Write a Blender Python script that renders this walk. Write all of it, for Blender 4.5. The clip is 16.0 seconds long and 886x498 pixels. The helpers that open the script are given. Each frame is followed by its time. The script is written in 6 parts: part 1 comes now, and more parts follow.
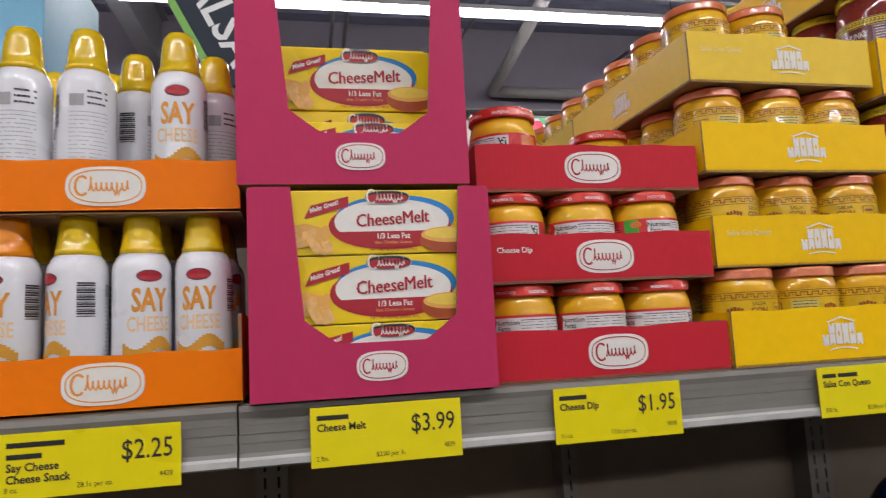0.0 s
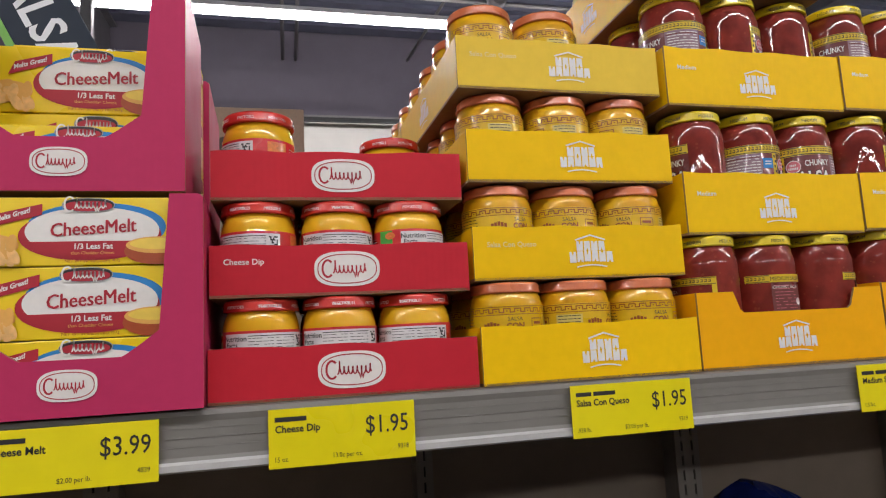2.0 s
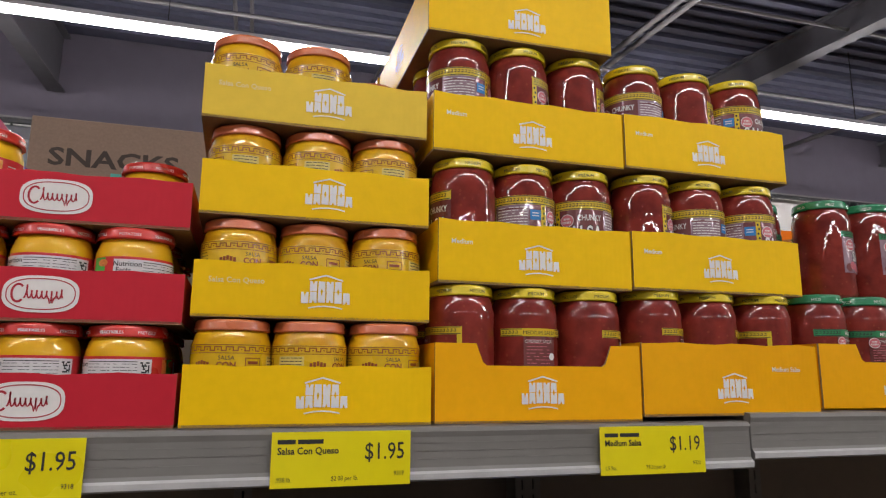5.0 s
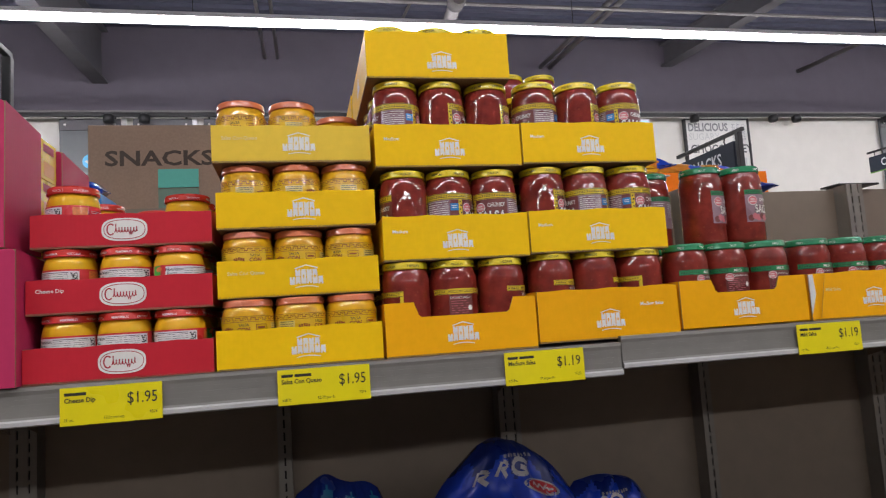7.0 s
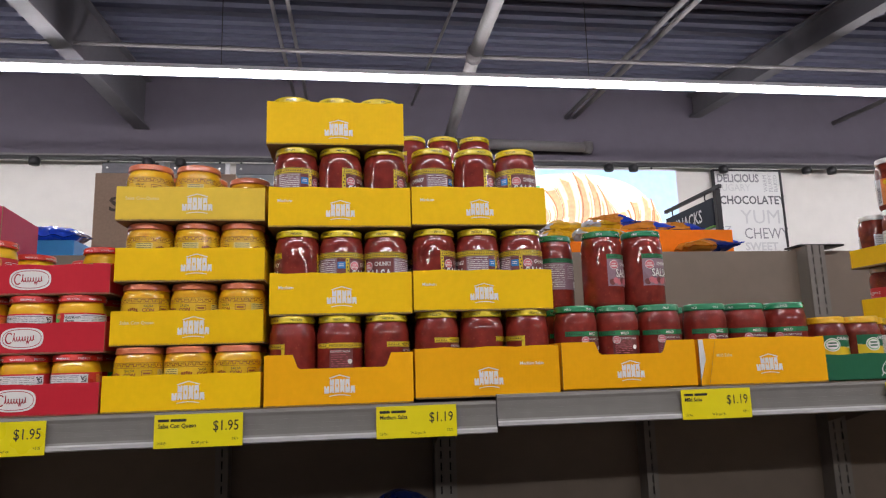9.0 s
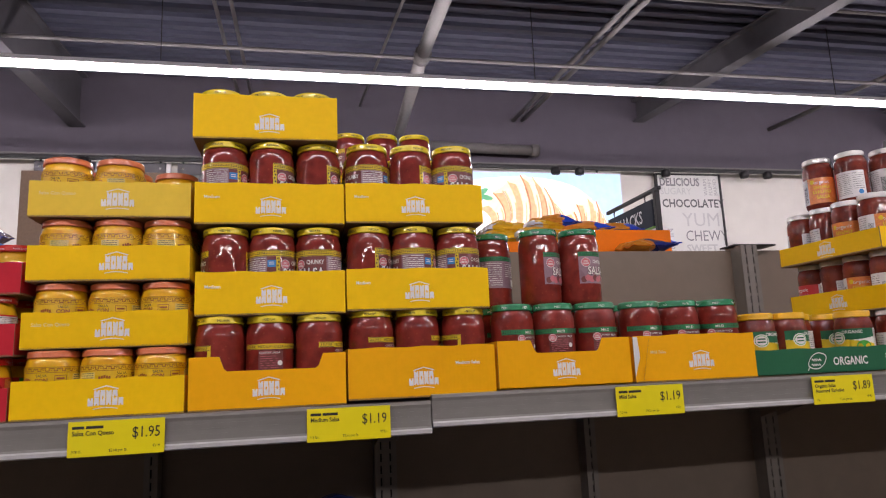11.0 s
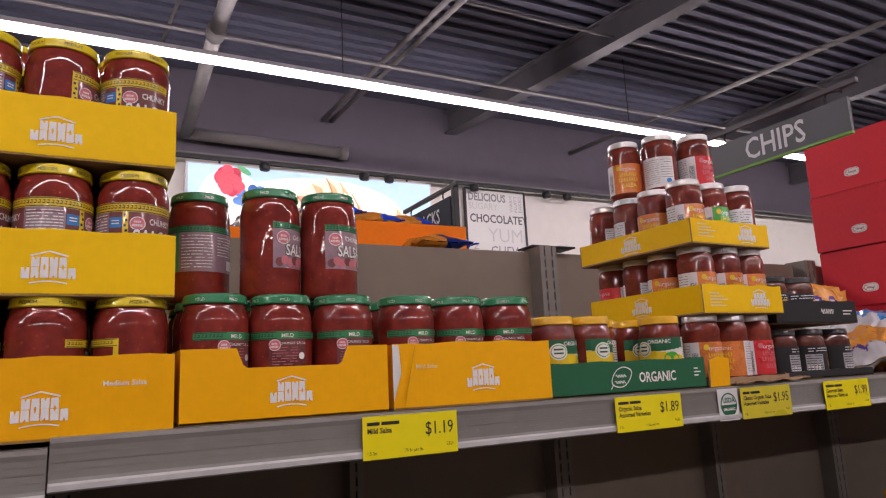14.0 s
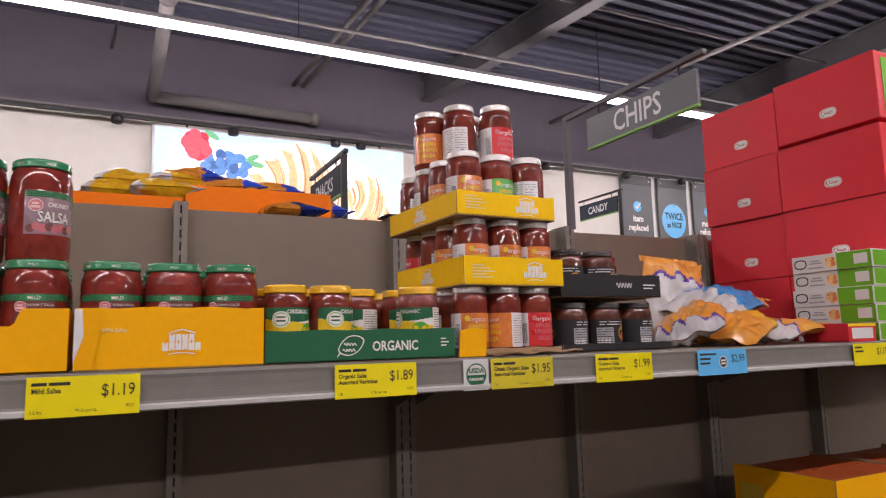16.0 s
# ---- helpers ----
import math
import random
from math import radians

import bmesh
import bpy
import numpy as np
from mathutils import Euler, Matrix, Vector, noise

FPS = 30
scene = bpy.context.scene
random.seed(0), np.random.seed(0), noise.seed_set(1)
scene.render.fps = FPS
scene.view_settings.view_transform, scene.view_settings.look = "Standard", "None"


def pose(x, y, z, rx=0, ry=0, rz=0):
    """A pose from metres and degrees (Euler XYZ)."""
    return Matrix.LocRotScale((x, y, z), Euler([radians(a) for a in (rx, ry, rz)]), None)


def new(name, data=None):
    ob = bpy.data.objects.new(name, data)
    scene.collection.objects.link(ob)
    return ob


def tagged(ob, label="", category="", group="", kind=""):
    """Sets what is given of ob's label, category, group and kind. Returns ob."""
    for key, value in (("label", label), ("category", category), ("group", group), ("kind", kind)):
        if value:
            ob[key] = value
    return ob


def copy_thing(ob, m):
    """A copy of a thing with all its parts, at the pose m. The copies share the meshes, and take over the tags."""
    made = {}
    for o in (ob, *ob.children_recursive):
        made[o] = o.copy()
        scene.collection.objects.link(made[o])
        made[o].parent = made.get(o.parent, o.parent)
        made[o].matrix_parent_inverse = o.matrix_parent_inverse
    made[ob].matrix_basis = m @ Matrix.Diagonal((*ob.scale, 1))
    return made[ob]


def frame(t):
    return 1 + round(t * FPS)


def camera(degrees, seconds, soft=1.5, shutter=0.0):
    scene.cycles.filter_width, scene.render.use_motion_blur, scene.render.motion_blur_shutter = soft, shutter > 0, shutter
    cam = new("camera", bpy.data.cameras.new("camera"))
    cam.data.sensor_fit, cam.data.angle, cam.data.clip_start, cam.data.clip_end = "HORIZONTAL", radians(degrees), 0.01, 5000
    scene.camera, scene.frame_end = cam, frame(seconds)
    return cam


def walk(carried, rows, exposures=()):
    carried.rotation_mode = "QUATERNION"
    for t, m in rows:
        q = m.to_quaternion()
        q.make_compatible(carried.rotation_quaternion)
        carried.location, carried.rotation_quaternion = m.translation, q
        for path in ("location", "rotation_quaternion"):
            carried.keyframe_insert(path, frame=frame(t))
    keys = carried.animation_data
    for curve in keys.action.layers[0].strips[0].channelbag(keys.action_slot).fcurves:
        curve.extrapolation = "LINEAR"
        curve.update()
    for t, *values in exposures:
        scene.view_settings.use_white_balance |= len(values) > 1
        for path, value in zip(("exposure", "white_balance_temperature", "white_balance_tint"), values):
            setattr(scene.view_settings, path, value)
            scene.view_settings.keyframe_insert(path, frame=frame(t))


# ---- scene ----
cam = camera(66.8, 16.0, soft=1.15, shutter=0.2)
# seconds, eye in metres, yaw, pitch and roll in degrees
ROWS = [
    (0.0, 0.0575, 0.0115, 1.4647, -12.04, 6.78, 2.96),
    (0.5, 0.0968, 0.0256, 1.4582, -17.40, 5.46, 2.51),
    (1.0, 0.2006, 0.0076, 1.4598, -17.99, 5.83, 2.71),
    (1.5, 0.2805, -0.0048, 1.4589, -15.25, 7.20, 3.32),
    (2.0, 0.3194, -0.0106, 1.4573, -13.76, 7.59, 2.92),
    (2.5, 0.3292, -0.0039, 1.4598, -13.87, 7.85, 2.60),
    (3.0, 0.3641, -0.0064, 1.4556, -15.71, 8.40, 2.41),
    (3.5, 0.4291, 0.0129, 1.4585, -21.55, 8.91, 2.68),
    (4.0, 0.4964, 0.0562, 1.4591, -20.57, 10.96, 1.45),
    (6.5, 0.6344, -0.3719, 1.4576, -11.00, 7.27, 1.46),
    (7.0, 0.6653, -0.4385, 1.4650, -11.83, 5.90, 3.67),
    (7.5, 0.8173, -0.5204, 1.4536, -8.74, 7.30, 0.24),
    (8.0, 0.9186, -0.5759, 1.4591, -6.78, 7.49, 1.52),
    (8.5, 0.9446, -0.5629, 1.4752, -6.50, 8.92, 1.56),
    (9.0, 0.9544, -0.5574, 1.4713, -7.76, 9.72, 1.65),
    (11.5, 1.0033, -0.5282, 1.4631, -12.45, 9.73, 2.80),
    (12.0, 1.0251, -0.5151, 1.4615, -13.96, 9.37, 3.14),
    (12.5, 1.0628, -0.4844, 1.4613, -18.91, 8.27, 2.90),
    (13.0, 1.1254, -0.3841, 1.4591, -24.10, 7.73, 3.00),
    (13.5, 1.2064, -0.2498, 1.4756, -26.46, 9.12, 3.15),
    (14.0, 1.2520, -0.1821, 1.4625, -27.58, 10.44, 2.71),
    (14.5, 1.3214, -0.2073, 1.4596, -28.23, 8.74, 5.04),
    (15.0, 1.4634, -0.3190, 1.4504, -27.16, 8.88, 2.02),
    (15.5, 1.5715, -0.4142, 1.4609, -25.75, 7.79, 0.89),
    (16.0, 1.6697, -0.4071, 1.4459, -26.46, 7.74, 1.49),
]
walk(cam, [(t, pose(x, y, z, 90 + pitch, roll, yaw)) for t, x, y, z, yaw, pitch, roll in ROWS],
     [(0.0, 0.50, 6450, 12), (2.5, 0.49, 6450, 12), (3.5, 0.36, 6500, 13), (4.0, 0.26, 6550, 14), (6.5, 0.40, 6300, 13), (9.0, 0.40, 6350, 15), (11.5, 0.30, 6650, 24),
      (13.5, 0.22, 6750, 27), (14.0, 0.24, 6750, 27), (14.5, 0.44, 6800, 25), (16.0, 0.48, 6850, 24)])

# ---- light ----
world = bpy.data.worlds.new("store_world")
scene.world = world
world.use_nodes = True
world.node_tree.nodes["Background"].inputs[0].default_value = (0.5, 0.55, 0.65, 1)
world.node_tree.nodes["Background"].inputs[1].default_value = 0.02
LED_POWER = 46.0
LIGHT_Y, LIGHT_Z = 4.40, 3.69


# ---- materials ----
def mat(name, col, rough=0.5, metal=0.0, coat=0.0, var=0.1, scale=25.0, bump=0.0, bscale=300.0, tint=0.0, wave=0.0, emit=0.0):
    m = bpy.data.materials.new(name)
    m.use_nodes = True
    nt = m.node_tree
    n, l = nt.nodes, nt.links
    b = n["Principled BSDF"]
    b.inputs["Roughness"].default_value = rough
    b.inputs["Metallic"].default_value = metal
    b.inputs["Coat Weight"].default_value = coat
    b.inputs["Coat Roughness"].default_value = 0.04
    tc = n.new("ShaderNodeTexCoord")
    info = n.new("ShaderNodeObjectInfo")
    shift = n.new("ShaderNodeVectorMath")
    l.new(tc.outputs["Object"], shift.inputs[0])
    l.new(info.outputs["Random"], shift.inputs[1])
    fine, broad = n.new("ShaderNodeTexNoise"), n.new("ShaderNodeTexNoise")
    fine.inputs["Scale"].default_value, fine.inputs["Detail"].default_value = scale * 6, 3
    broad.inputs["Scale"].default_value, broad.inputs["Detail"].default_value = scale * 0.4, 4
    for t in (fine, broad):
        l.new(shift.outputs[0], t.inputs["Vector"])
    add = n.new("ShaderNodeMath")
    add.operation = "ADD"
    l.new(fine.outputs["Fac"], add.inputs[0])
    l.new(broad.outputs["Fac"], add.inputs[1])
    span = n.new("ShaderNodeMapRange")
    span.inputs["From Min"].default_value, span.inputs["From Max"].default_value = 0.6, 1.4
    span.inputs["To Min"].default_value, span.inputs["To Max"].default_value = 1 - var, 1 + var
    l.new(add.outputs[0], span.inputs["Value"])
    last = span.outputs[0]
    if tint:
        r = n.new("ShaderNodeMapRange")
        r.inputs["To Min"].default_value, r.inputs["To Max"].default_value = 1 - tint, 1 + tint
        l.new(info.outputs["Random"], r.inputs["Value"])
        mul = n.new("ShaderNodeMath")
        mul.operation = "MULTIPLY"
        l.new(last, mul.inputs[0])
        l.new(r.outputs[0], mul.inputs[1])
        last = mul.outputs[0]
    mix = n.new("ShaderNodeVectorMath")
    mix.operation = "SCALE"
    mix.inputs[0].default_value = col
    l.new(last, mix.inputs["Scale"])
    l.new(mix.outputs[0], b.inputs["Base Color"])
    rr = n.new("ShaderNodeMapRange")
    rr.inputs["From Min"].default_value, rr.inputs["From Max"].default_value = 0.3, 0.7
    rr.inputs["To Min"].default_value, rr.inputs["To Max"].default_value = max(rough - 0.08, 0.02), min(rough + 0.1, 1)
    l.new(broad.outputs["Fac"], rr.inputs["Value"])
    l.new(rr.outputs[0], b.inputs["Roughness"])
    if bump or wave:
        bm_ = n.new("ShaderNodeBump")
        bm_.inputs["Distance"].default_value = 0.001
        bm_.inputs["Strength"].default_value = max(bump, wave)
        grain = n.new("ShaderNodeTexNoise")
        grain.inputs["Scale"].default_value = bscale
        l.new(shift.outputs[0], grain.inputs["Vector"])
        h = grain.outputs["Fac"]
        if wave:
            w = n.new("ShaderNodeTexWave")
            w.bands_direction = "X"
            w.inputs["Scale"].default_value, w.inputs["Distortion"].default_value = 45, 0.6
            l.new(shift.outputs[0], w.inputs["Vector"])
            s = n.new("ShaderNodeMath")
            s.operation = "MULTIPLY_ADD"
            l.new(w.outputs["Fac"], s.inputs[0])
            s.inputs[1].default_value = 0.35
            l.new(broad.outputs["Fac"], s.inputs[2])
            h = s.outputs[0]
        l.new(h, bm_.inputs["Height"])
        l.new(bm_.outputs[0], b.inputs["Normal"])
    if emit:
        b.inputs["Emission Color"].default_value = (*col, 1)
        b.inputs["Emission Strength"].default_value = emit
    return m


def contents(name, dark, light, speck, chunk=90.0):
    """Food seen through the glass of its jar, with the glass as a clear coat."""
    m = mat(name, light, rough=0.5, coat=1.0, var=0.1)
    m.node_tree.nodes["Principled BSDF"].inputs["Specular IOR Level"].default_value = 0.12
    m.node_tree.nodes["Principled BSDF"].inputs["Coat Roughness"].default_value = 0.02
    nt = m.node_tree
    n, l = nt.nodes, nt.links
    b = n["Principled BSDF"]
    tc = n.new("ShaderNodeTexCoord")
    info = n.new("ShaderNodeObjectInfo")
    off = n.new("ShaderNodeVectorMath")
    l.new(tc.outputs["Object"], off.inputs[0])
    l.new(info.outputs["Random"], off.inputs[1])
    vor = n.new("ShaderNodeTexVoronoi")
    vor.inputs["Scale"].default_value = chunk
    noi = n.new("ShaderNodeTexNoise")
    noi.inputs["Scale"].default_value, noi.inputs["Detail"].default_value = chunk * 0.5, 5
    for t in (vor, noi):
        l.new(off.outputs[0], t.inputs["Vector"])
    ramp = n.new("ShaderNodeValToRGB")
    e = ramp.color_ramp.elements
    e[0].position, e[0].color = 0.32, (*dark, 1)
    e[1].position, e[1].color = 0.62, (*light, 1)
    l.new(noi.outputs["Fac"], ramp.inputs["Fac"])
    few = n.new("ShaderNodeMath")
    few.operation = "LESS_THAN"
    few.inputs[1].default_value = 0.16
    l.new(vor.outputs["Distance"], few.inputs[0])
    part_ = n.new("ShaderNodeMath")
    part_.operation = "MULTIPLY"
    part_.inputs[1].default_value = 0.35
    l.new(few.outputs[0], part_.inputs[0])
    mix = n.new("ShaderNodeMix")
    mix.data_type = "RGBA"
    l.new(part_.outputs[0], mix.inputs["Factor"])
    l.new(ramp.outputs[0], mix.inputs["A"])
    mix.inputs["B"].default_value = (*speck, 1)
    l.new(mix.outputs["Result"], b.inputs["Base Color"])
    stretch = n.new("ShaderNodeVectorMath")
    stretch.operation = "MULTIPLY"
    stretch.inputs[1].default_value = (1.0, 1.0, 0.45)
    l.new(off.outputs[0], stretch.inputs[0])
    ripple = n.new("ShaderNodeTexNoise")
    ripple.inputs["Scale"].default_value, ripple.inputs["Detail"].default_value = 150, 1
    l.new(stretch.outputs[0], ripple.inputs["Vector"])
    rel = n.new("ShaderNodeBump")
    rel.inputs["Distance"].default_value, rel.inputs["Strength"].default_value = 0.0012, 0.22
    l.new(ripple.outputs["Fac"], rel.inputs["Height"])
    l.new(rel.outputs[0], b.inputs["Coat Normal"])
    return m


def card(name, col, tint=0.03):
    m = mat(name, col, rough=0.45, var=0.05, scale=14, wave=0.10, tint=tint)
    m.node_tree.nodes["Principled BSDF"].inputs["Specular IOR Level"].default_value = 0.17
    return m


YELLOW = card("yellow_printed_card", (0.92, 0.565, 0.001))
AMBER = card("amber_printed_card", (0.90, 0.425, 0.001))
PALE = card("pale_yellow_printed_card", (0.80, 0.55, 0.055))
RED = card("red_printed_card", (0.56, 0.022, 0.038))
CASE_RED = card("red_case_card", (0.72, 0.040, 0.055))
MAGENTA = card("magenta_printed_card", (0.50, 0.034, 0.115))
ORANGE = card("orange_printed_card", (0.92, 0.205, 0.001))
GREEN_CARD = card("green_printed_card", (0.020, 0.13, 0.062))
BLACK_CARD = card("black_printed_card", (0.028, 0.028, 0.030))
KRAFT = mat("kraft_card", (0.33, 0.21, 0.115), rough=0.8, var=0.12, scale=20, wave=0.12)
KRAFT_GREY = mat("greyed_kraft_board", (0.304, 0.206, 0.147), rough=0.8, var=0.12, scale=20, wave=0.12)
WHITE_INK = mat("white_ink", (0.80, 0.78, 0.74), rough=0.5, var=0.05)
FADED_INK = mat("faded_white_ink", (0.80, 0.66, 0.36), rough=0.5, var=0.05)
DARK_INK = mat("dark_ink", (0.02, 0.02, 0.022), rough=0.5, var=0.05)
RED_INK = mat("red_ink", (0.42, 0.014, 0.030), rough=0.45, var=0.05)
GREY_INK = mat("grey_ink", (0.35, 0.35, 0.37), rough=0.5, var=0.05)
BLUE_INK = mat("blue_ink", (0.02, 0.22, 0.55), rough=0.4, var=0.05)
ORANGE_INK = mat("orange_ink", (0.80, 0.30, 0.030), rough=0.45, var=0.06)
PEACH_INK = mat("peach_ink", (0.82, 0.55, 0.30), rough=0.45, var=0.06)
GOLD_INK = mat("gold_ink", (0.62, 0.30, 0.03), rough=0.4, var=0.08)
TAG_YELLOW = mat("tag_yellow_paper", (0.84, 0.72, 0.004), rough=0.32, var=0.04, scale=8)
TAG_OLIVE = mat("tag_olive_yellow_paper", (0.62, 0.52, 0.03), rough=0.32, var=0.05, scale=8)
TAG_BLUE = mat("tag_blue_paper", (0.10, 0.48, 0.85), rough=0.32, var=0.04, scale=8)
RAIL = mat("grey_plastic_rail", (0.205, 0.195, 0.180), rough=0.36, var=0.10, scale=6, bump=0.05, bscale=60)
# clear lip drawn opaque, its base colour raised to carry the specular glints
RAIL_EDGE = mat("plastic_lip_with_glints", (0.52, 0.52, 0.51), rough=0.14, var=0.12, scale=9)
STEEL = mat("taupe_painted_steel", (0.215, 0.170, 0.128), rough=0.55, var=0.09, scale=3, bump=0.08, bscale=250)
UPRIGHT = mat("grey_painted_upright", (0.21, 0.19, 0.165), rough=0.45, var=0.08, scale=6)
SLOT = mat("slot_shadow_steel", (0.015, 0.014, 0.013), rough=0.8)
DECK = mat("shelf_deck_steel", (0.16, 0.13, 0.10), rough=0.5, var=0.1, scale=4)
BLACK_METAL = mat("black_metal", (0.018, 0.018, 0.020), rough=0.4, metal=0.3, var=0.1)
SIGN_GREY = mat("grey_sign_board", (0.105, 0.115, 0.125), rough=0.45, var=0.05, scale=8)
SIGN_DARK = mat("charcoal_sign_board", (0.020, 0.030, 0.048), rough=0.8, var=0.06, scale=8)
SIGN_GREEN = mat("green_sign_edge", (0.16, 0.42, 0.06), rough=0.4, var=0.05)
SIGN_TEXT = mat("sign_lettering", (0.74, 0.76, 0.78), rough=0.5, var=0.04)
WALL = mat("off_white_wall_paint", (0.70, 0.68, 0.64), rough=0.8, var=0.05, scale=1.2, bump=0.1, bscale=120)
FAR_WALL = mat("grey_brown_wall_paint", (0.17, 0.155, 0.14), rough=0.85, var=0.08, scale=1.0)
# band and deck colours lifted and blued to include the lens veil
SOFFIT = mat("brown_wall_paint_with_veil", (0.102, 0.089, 0.116), rough=0.8, var=0.10, scale=1.0, bump=0.1, bscale=120)
CEIL = mat("charcoal_deck_with_veil", (0.098, 0.102, 0.150), rough=0.7, var=0.12, scale=1.5)
BEAM = mat("grey_roof_steel", (0.105, 0.102, 0.115), rough=0.6, var=0.12, scale=2.0)
PIPE = mat("painted_sprinkler_pipe", (0.165, 0.155, 0.155), rough=0.5, var=0.1, scale=4)
FLOOR = mat("tan_store_tile", (0.105, 0.080, 0.056), rough=0.3, var=0.10, scale=1.5)
SALSA = contents("red_salsa_in_glass", (0.150, 0.013, 0.008), (0.250, 0.026, 0.016), (0.34, 0.075, 0.030))
SALSA_DARK = contents("dark_salsa_in_glass", (0.10, 0.012, 0.008), (0.22, 0.030, 0.014), (0.30, 0.09, 0.03))
QUESO = contents("yellow_queso_in_glass", (0.62, 0.30, 0.004), (0.78, 0.44, 0.006), (0.56, 0.17, 0.008), 60)
CHEESE = contents("cheese_dip_in_glass", (0.74, 0.38, 0.008), (0.82, 0.47, 0.012), (0.76, 0.38, 0.010), 30)
BLACK_SPREAD = contents("black_spread_in_glass", (0.050, 0.012, 0.008), (0.130, 0.032, 0.018), (0.14, 0.06, 0.03))
LID_YELLOW = mat("yellow_lid_paint", (0.72, 0.56, 0.012), rough=0.28, coat=0.4, var=0.06)
LID_GREEN = mat("green_lid_paint", (0.014, 0.21, 0.085), rough=0.28, coat=0.4, var=0.06)
LID_RED = mat("red_lid_paint", (0.62, 0.035, 0.025), rough=0.28, coat=0.4, var=0.06)
LID_CORAL = mat("coral_lid_paint", (0.62, 0.165, 0.060), rough=0.3, coat=0.7, var=0.10)
LID_SILVER = mat("silver_lid_metal", (0.72, 0.70, 0.68), rough=0.32, metal=0.35, var=0.06)
LID_GOLD = mat("golden_lid_paint", (0.78, 0.43, 0.008), rough=0.28, coat=0.4, var=0.06)
LID_BLACK = mat("black_lid_paint", (0.022, 0.018, 0.018), rough=0.3, coat=0.4, var=0.06)
LABEL_MAROON = mat("maroon_wood_print_label", (0.17, 0.040, 0.038), rough=0.3, coat=0.6, var=0.30, scale=40)
LABEL_LAVENDER = mat("lavender_grey_label", (0.30, 0.185, 0.225), rough=0.3, coat=0.6, var=0.15, scale=30)
LABEL_GOLD = mat("golden_label_paper", (0.80, 0.51, 0.012), rough=0.28, coat=0.8, var=0.08)
LABEL_STRAW = mat("straw_label_paper", (0.76, 0.60, 0.16), rough=0.3, coat=0.6, var=0.06)
BROWN_INK = mat("brown_ink", (0.30, 0.070, 0.008), rough=0.35, coat=0.4, var=0.10)
LABEL_PALE = mat("pale_label_paper", (0.76, 0.74, 0.74), rough=0.4, coat=0.3, var=0.06)
LABEL_YELLOW = mat("yellow_label_band", (0.76, 0.54, 0.012), rough=0.35, coat=0.3, var=0.06)
LABEL_GREEN = mat("green_label_band", (0.015, 0.24, 0.080), rough=0.35, coat=0.3, var=0.06)
LABEL_ORANGE = mat("orange_label", (0.72, 0.215, 0.045), rough=0.3, coat=0.6, var=0.32, scale=60)
LABEL_RED = mat("red_label", (0.66, 0.030, 0.035), rough=0.3, coat=0.6, var=0.06)
LABEL_LIME = mat("bright_green_label", (0.06, 0.42, 0.05), rough=0.35, coat=0.3, var=0.1)
LABEL_PINK = mat("pink_emblem", (0.62, 0.16, 0.19), rough=0.4, var=0.1)
CAN_WHITE = mat("white_can_print", (0.74, 0.75, 0.80), rough=0.25, coat=0.5, var=0.03)
CAP_YELLOW = mat("yellow_plastic_cap", (0.74, 0.50, 0.004), rough=0.22, coat=0.7, var=0.05)
CAP_ORANGE = mat("orange_plastic_cap", (0.80, 0.25, 0.004), rough=0.3, coat=0.2, var=0.05)
CARTON = mat("yellow_carton_print", (0.86, 0.62, 0.010), rough=0.3, coat=0.2, var=0.10, scale=7)
PASTA = mat("shell_pasta_print", (0.84, 0.50, 0.18), rough=0.4, var=0.25, scale=30)
CHEESE_PRINT = mat("cheese_sauce_print", (0.80, 0.42, 0.10), rough=0.35, var=0.08)
BROWN_PRINT = mat("brown_bowl_print", (0.40, 0.075, 0.02), rough=0.35, var=0.12)
FOIL_BLUE = mat("blue_foil_bag", (0.018, 0.065, 0.55), rough=0.28, coat=0.4, var=0.18, scale=12, bump=0.3, bscale=40)
FOIL_ORANGE = mat("orange_foil_bag", (0.72, 0.30, 0.045), rough=0.3, coat=0.4, var=0.12, scale=12, bump=0.3, bscale=40)
FOIL_WHITE = mat("white_foil_bag", (0.56, 0.55, 0.56), rough=0.3, coat=0.4, var=0.08, scale=12, bump=0.3, bscale=40)
FOIL_GOLD = mat("golden_foil_bag", (0.74, 0.40, 0.015), rough=0.28, coat=0.4, var=0.15, scale=12, bump=0.3, bscale=40)
FOIL_NAVY = mat("dark_blue_foil_bag", (0.010, 0.028, 0.20), rough=0.26, coat=0.4, var=0.2, scale=12, bump=0.3, bscale=40)
FOIL_TEAL = mat("teal_foil_bag", (0.015, 0.15, 0.30), rough=0.28, coat=0.4, var=0.2, scale=12, bump=0.3, bscale=40)
FOIL_RUST = mat("orange_brown_foil_bag", (0.66, 0.24, 0.03), rough=0.28, coat=0.4, var=0.25, scale=14, bump=0.3, bscale=40)
SKY_CARD = card("sky_blue_card", (0.20, 0.45, 0.64))
TEAL_CARD = card("teal_card", (0.12, 0.46, 0.38))
GREY_GREEN_CARD = card("grey_green_card", (0.16, 0.24, 0.19))
LIME_CARD = card("lime_printed_card", (0.13, 0.40, 0.02))
POSTER_WHITE = mat("white_poster_board", (0.66, 0.66, 0.65), rough=0.6, var=0.03)
LED = mat("led_diffuser", (0.985, 0.955, 0.945), rough=0.5, var=0.0, emit=LED_POWER)
LED_BODY = mat("white_light_housing", (0.70, 0.70, 0.72), rough=0.4, var=0.04)
GLOW_SKY = mat("lightbox_pale_blue", (0.48, 0.74, 0.92), var=0.16, scale=2, emit=0.42)
